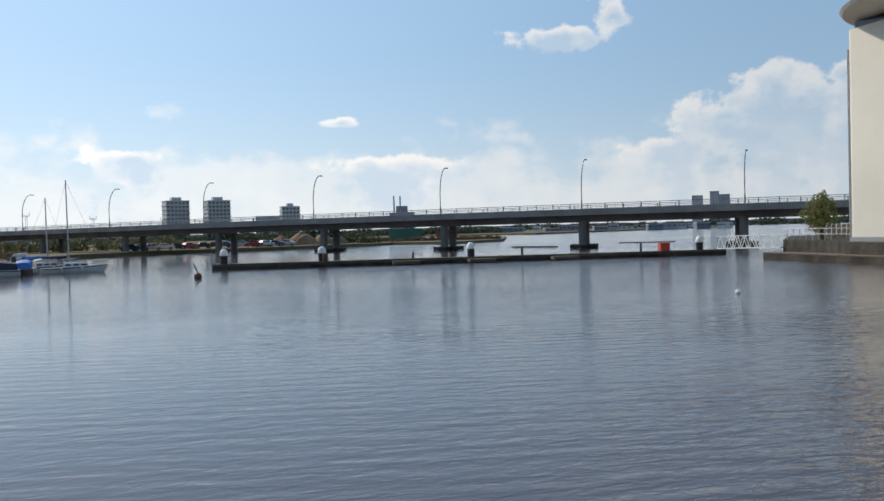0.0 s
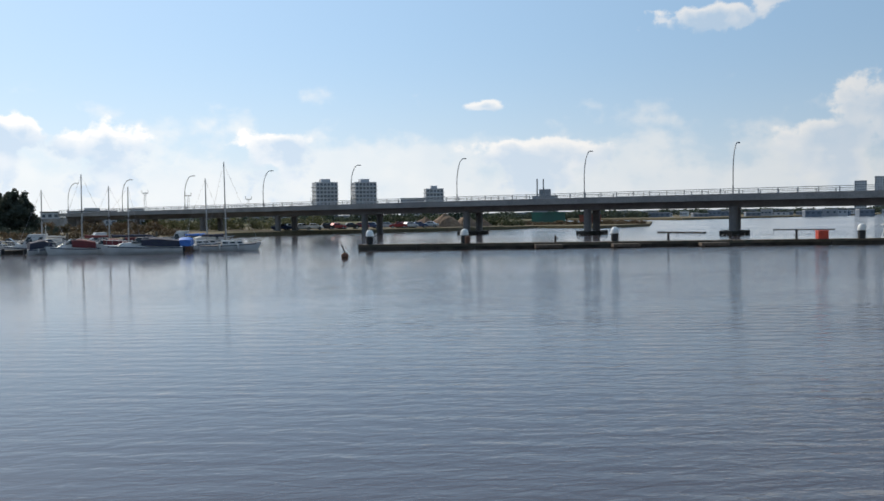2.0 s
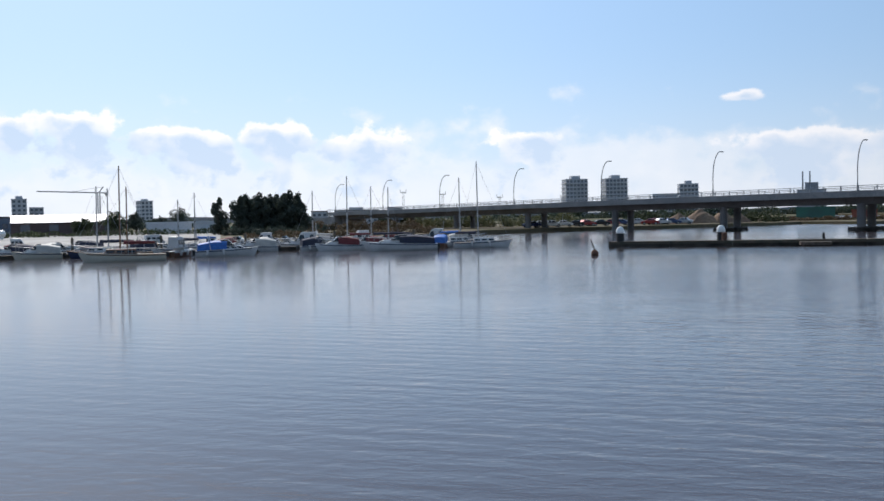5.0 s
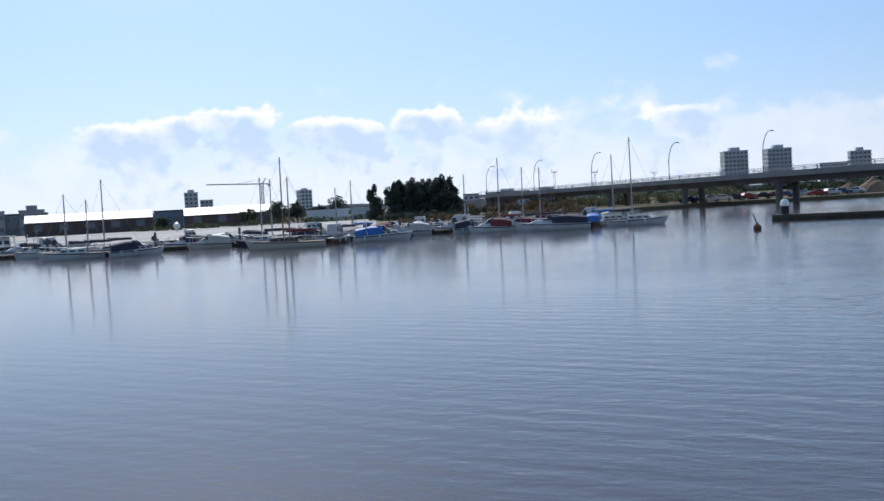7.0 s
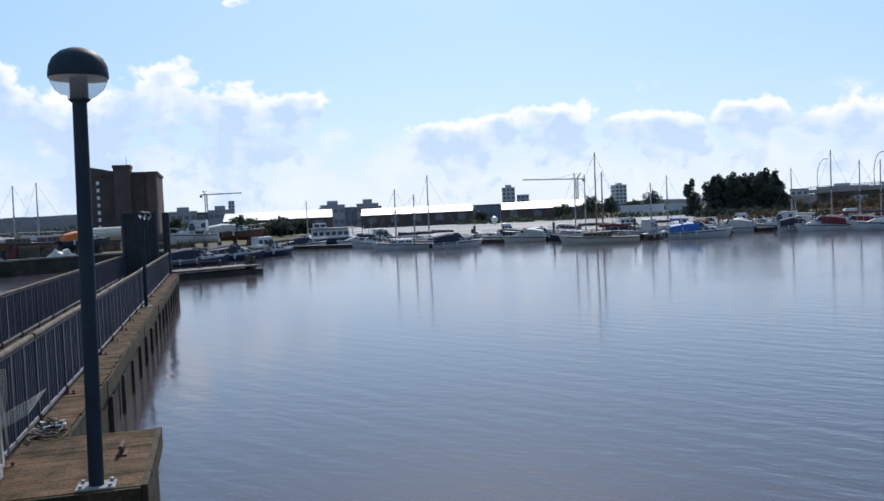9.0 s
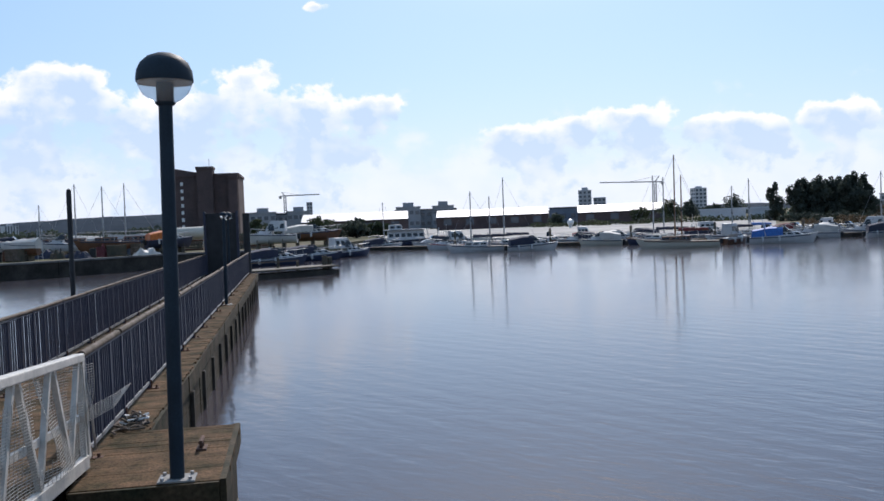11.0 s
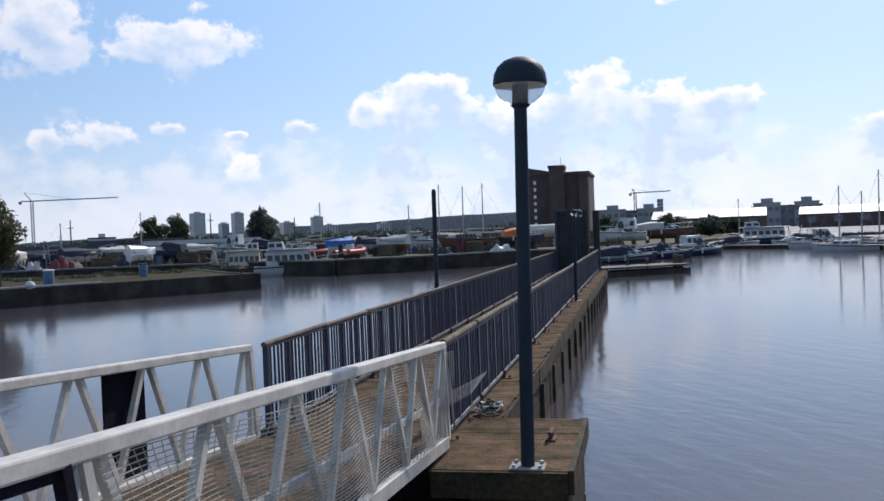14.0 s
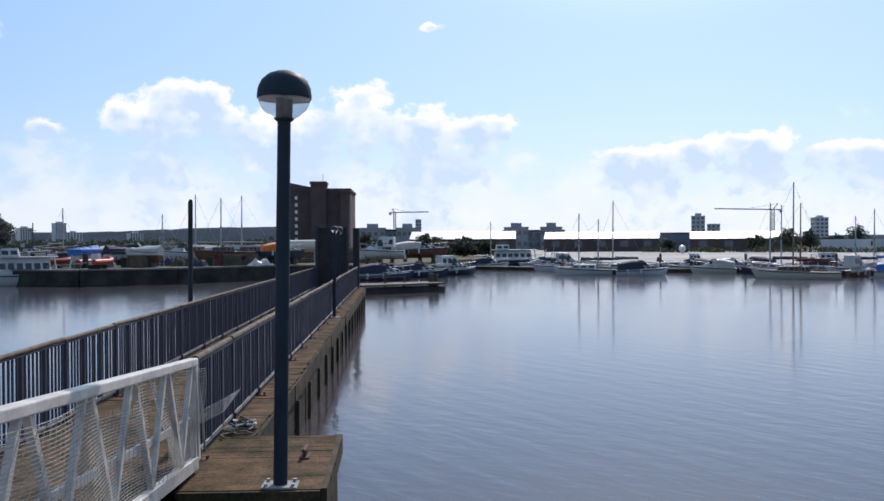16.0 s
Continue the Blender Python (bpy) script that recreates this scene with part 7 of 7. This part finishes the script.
def tree(m, h, w, label, mat, seed, count=2600, size=0.34, slim=False, name="tree"):
    ob = thing(name, m, label, "tree", "trees")
    rr_ = random.Random(seed)
    bm = B()
    rod(bm, (0, 0, -0.3), (rr_.uniform(-0.1, 0.1), 0, h * 0.45), w * 0.045, w * 0.03, 8)
    rod(bm, (0, 0, h * 0.42), (rr_.uniform(-0.2, 0.2) * w * 0.3, 0, h * 0.85), w * 0.03, w * 0.01, 7)
    trunk = part("trunk", bm, BARK, ob, smooth=True)
    clumps = []
    n = 13
    for i in range(n):
        f = i / (n - 1)
        z = h * (0.10 + 0.80 * f) if name == "conifer" else h * (0.28 + 0.66 * f)
        if slim:
            span = w * 0.5 * max(0.12, 1 - abs(f - 0.3) ** 1.4 * 1.6)
        else:
            span = w * 0.5 * (1.0 - 0.62 * f ** 2.2 if name == "conifer" else math.sqrt(max(0.05, 1 - (2 * f - 0.85) ** 2 / 1.35)))
        a = rr_.uniform(0, 6.28)
        off = span * rr_.uniform(0.2, 0.68)
        c = Vector((off * math.cos(a), off * math.sin(a), z))
        clumps.append((c, Vector((span * 0.6, span * 0.6, h * 0.14))))
        bm = B()
        rod(bm, (0, 0, max(h * 0.2, z - h * 0.18)), c, w * 0.014, w * 0.005, 5)
        part("limb", bm, BARK, ob)
    leaf_part("crown", clumps, count, size, mat, ob, seed)
    return ob


# the dark stand of conifers behind the marina
for k in range(9):
    t_ = 8.65 + k * 0.45
    tree(facing(t_, 190 + (k % 3) * 3, 0.75), (7.6, 8.0, 7.7, 8.3, 7.9, 8.2, 8.0, 8.7, 8.3)[k], 5.6, "dark dense conifer in a close row", LEAF_DARK, 40 + k, 3600, 0.55, name="conifer")
tree(facing(7.4, 190, 0.75), 7.4, 4.0, "dark bushy conifer at the row's end", LEAF_DARK, 60, 2600, 0.5, name="conifer")
for k, (t_, d_, h_, w_) in enumerate(((5.1, 243, 6.3, 6.5), (1.2, 232, 5.6, 7), (2.6, 234, 5.2, 6), (-0.4, 236, 4.0, 6), (3.9, 240, 4.2, 5), (-20.6, 190, 4.4, 7), (-18.2, 140, 3.4, 5.5), (-16.9, 142, 2.8, 4.6), (-5.6, 235, 3.4, 5), (-24.5, 150, 4.0, 5))):
    tree(facing(t_, d_, 0.7), h_, w_, "rounded green tree behind the boats", LEAF if k % 2 else LEAF_DARK, 70 + k, 1700, 0.5)
# trees of the yard and quays
tree(facing(-51.0, 150, 1.1), 6.5, 5.4, "broad leafy tree behind the yard", LEAF, 90, 5200, 0.36)
tree(facing(-52.4, 152, 1.1), 6.3, 5.2, "broad leafy tree behind the yard", LEAF, 91, 5200, 0.36)
tree(facing(-46.0, 150, 1.1), 7.2, 5.2, "tall dense poplar-like tree", LEAF_DARK, 92, 5600, 0.36)
tree(facing(-61.0, 62, 0.95), 5.4, 3.4, "willow at the quay with feathery leaves", LEAF_WILLOW, 93, 4200, 0.26)
tree(facing(68.95, 90, 1.5), 4.3, 4.0, "small bushy tree on the quay by the white building", LEAF_QUAY, 97, 2700, 0.24)

# scrub in front of buildings and along the banks
def scrub(name, t0, t1, d0, d1, h, count, size, mat, label, seed, z=0.8, n=60):
    rr_ = random.Random(seed)
    clumps = []
    for i in range(n):
        t_ = t0 + (t1 - t0) * (i + rr_.random()) / n
        d_ = d0 + (d1 - d0) * (i + rr_.random()) / n
        hh = h * rr_.uniform(0.45, 1.0)
        p = polar(t_, d_ + rr_.uniform(-4, 4), z + hh * 0.4)
        w_ = abs(radians(t1 - t0)) * d_ / n * rr_.uniform(0.8, 1.7)
        clumps.append((p, Vector((w_, w_, hh * 0.62))))
    ob = leaf_part(name, clumps, count, size, mat, None, seed)
    return tagged(ob, label, "shrubs", kind="stuff")


scrub("scrub", 9.0, 21.0, 122, 150, 1.3, 7000, 0.3, LEAF_DRY, "russet scrub behind the moored boats", 21, 0.75, 50)
scrub("scrub", 7.6, 14.0, 170, 176, 1.8, 5000, 0.4, LEAF_DARK, "dark bushes under the conifers", 22, 0.75, 34)
scrub("scrub", 12.5, 20.0, 225, 205, 2.6, 5000, 0.5, LEAF_DRY, "brown and russet scrub by the bridge end", 1, 0.8, 26)
scrub("scrub", 16.5, 30, 235, 216, 3.4, 7000, 0.6, LEAF_WILLOW, "green scrub behind the bridge", 2, 0.8, 34)
scrub("scrub", 33.0, 42.0, 228, 236, 3.2, 5000, 0.6, LEAF, "bushes beyond the parked cars", 3, 0.8, 26)
scrub("scrub", 41.0, 49.8, 250, 250, 1.2, 5000, 0.5, LEAF_DRY, "low dry scrub on the far bank", 4, 0.6, 40)
scrub("scrub", -7, 12, 226, 214, 1.6, 5000, 0.5, LEAF, "low bushes at the foot of the sheds", 5, 0.7, 40)
scrub("scrub", -31, -16.5, 150, 160, 2.6, 8000, 0.5, LEAF_DARK, "dark bushes behind the boatyard", 6, 1.0, 40)
scrub("scrub", -62, -31, 150, 135, 2.1, 12000, 0.5, LEAF, "bushes along the back of the boatyard", 7, 1.0, 70)
scrub("scrub", -62, -35, 230, 220, 4.0, 9000, 0.8, LEAF_FAR, "trees along the back of the yard", 8, 1.0, 50)
scrub("scrub", -66, -47, 70, 76, 0.3, 5000, 0.16, LEAF, "rough grass tufts on the quay", 9, 0.95, 60)
scrub("far_woods", -66, -16, 620, 560, 7.0, 12000, 2.2, LEAF_FAR, "far tree line on the low shore", 10, 0.5, 90)
scrub("far_woods", -16, 30, 480, 470, 5.0, 10000, 1.8, LEAF_FAR, "far tree line behind the sheds", 11, 0.5, 80)
scrub("far_woods", 28, 50, 560, 640, 7.0, 8000, 2.0, LEAF_FAR, "far tree line beyond the bridge", 12, 0.5, 50)
scrub("far_woods", 44, 76, 1350, 1500, 12.0, 8000, 4.0, LEAF_FAR, "far tree line across the open water", 13, 0.5, 60)

# wooded hills on the horizon, distance haze put into their blue-grey colour
HILL = material("hazed_wooded_hill", (0.036, 0.05, 0.066), 0.95, spec=0.02, second=(0.028, 0.04, 0.055), scale=0.012, stain=0.3, bump=4.0, bump_scale=0.03)


def hill(t0, t1, d, heights, label, seed):
    bm = B()
    n = 150
    noise_off = seed * 17.3
    rows = []
    for i in range(n + 1):
        f = i / n
        t_ = t0 + (t1 - t0) * f
        k = f * (len(heights) - 1)
        j = min(int(k), len(heights) - 2)
        h = heights[j] + (heights[j + 1] - heights[j]) * (k - j)
        h += 5.0 * noise.noise((i * 0.09 + noise_off, 0, 0)) + 2.6 * noise.noise((i * 0.5 + noise_off, 3, 0))
        row = []
        for q in range(5):
            row.append(bm.verts.new(polar(t_, d + q * 120, -2 + (h + 2) * math.sin(q / 4 * math.pi / 2))))
        row.append(bm.verts.new(polar(t_, d + 900, -2)))
        rows.append(row)
    for a, b in zip(rows, rows[1:]):
        for q in range(5):
            bm.faces.new((a[q], b[q], b[q + 1], a[q + 1]))
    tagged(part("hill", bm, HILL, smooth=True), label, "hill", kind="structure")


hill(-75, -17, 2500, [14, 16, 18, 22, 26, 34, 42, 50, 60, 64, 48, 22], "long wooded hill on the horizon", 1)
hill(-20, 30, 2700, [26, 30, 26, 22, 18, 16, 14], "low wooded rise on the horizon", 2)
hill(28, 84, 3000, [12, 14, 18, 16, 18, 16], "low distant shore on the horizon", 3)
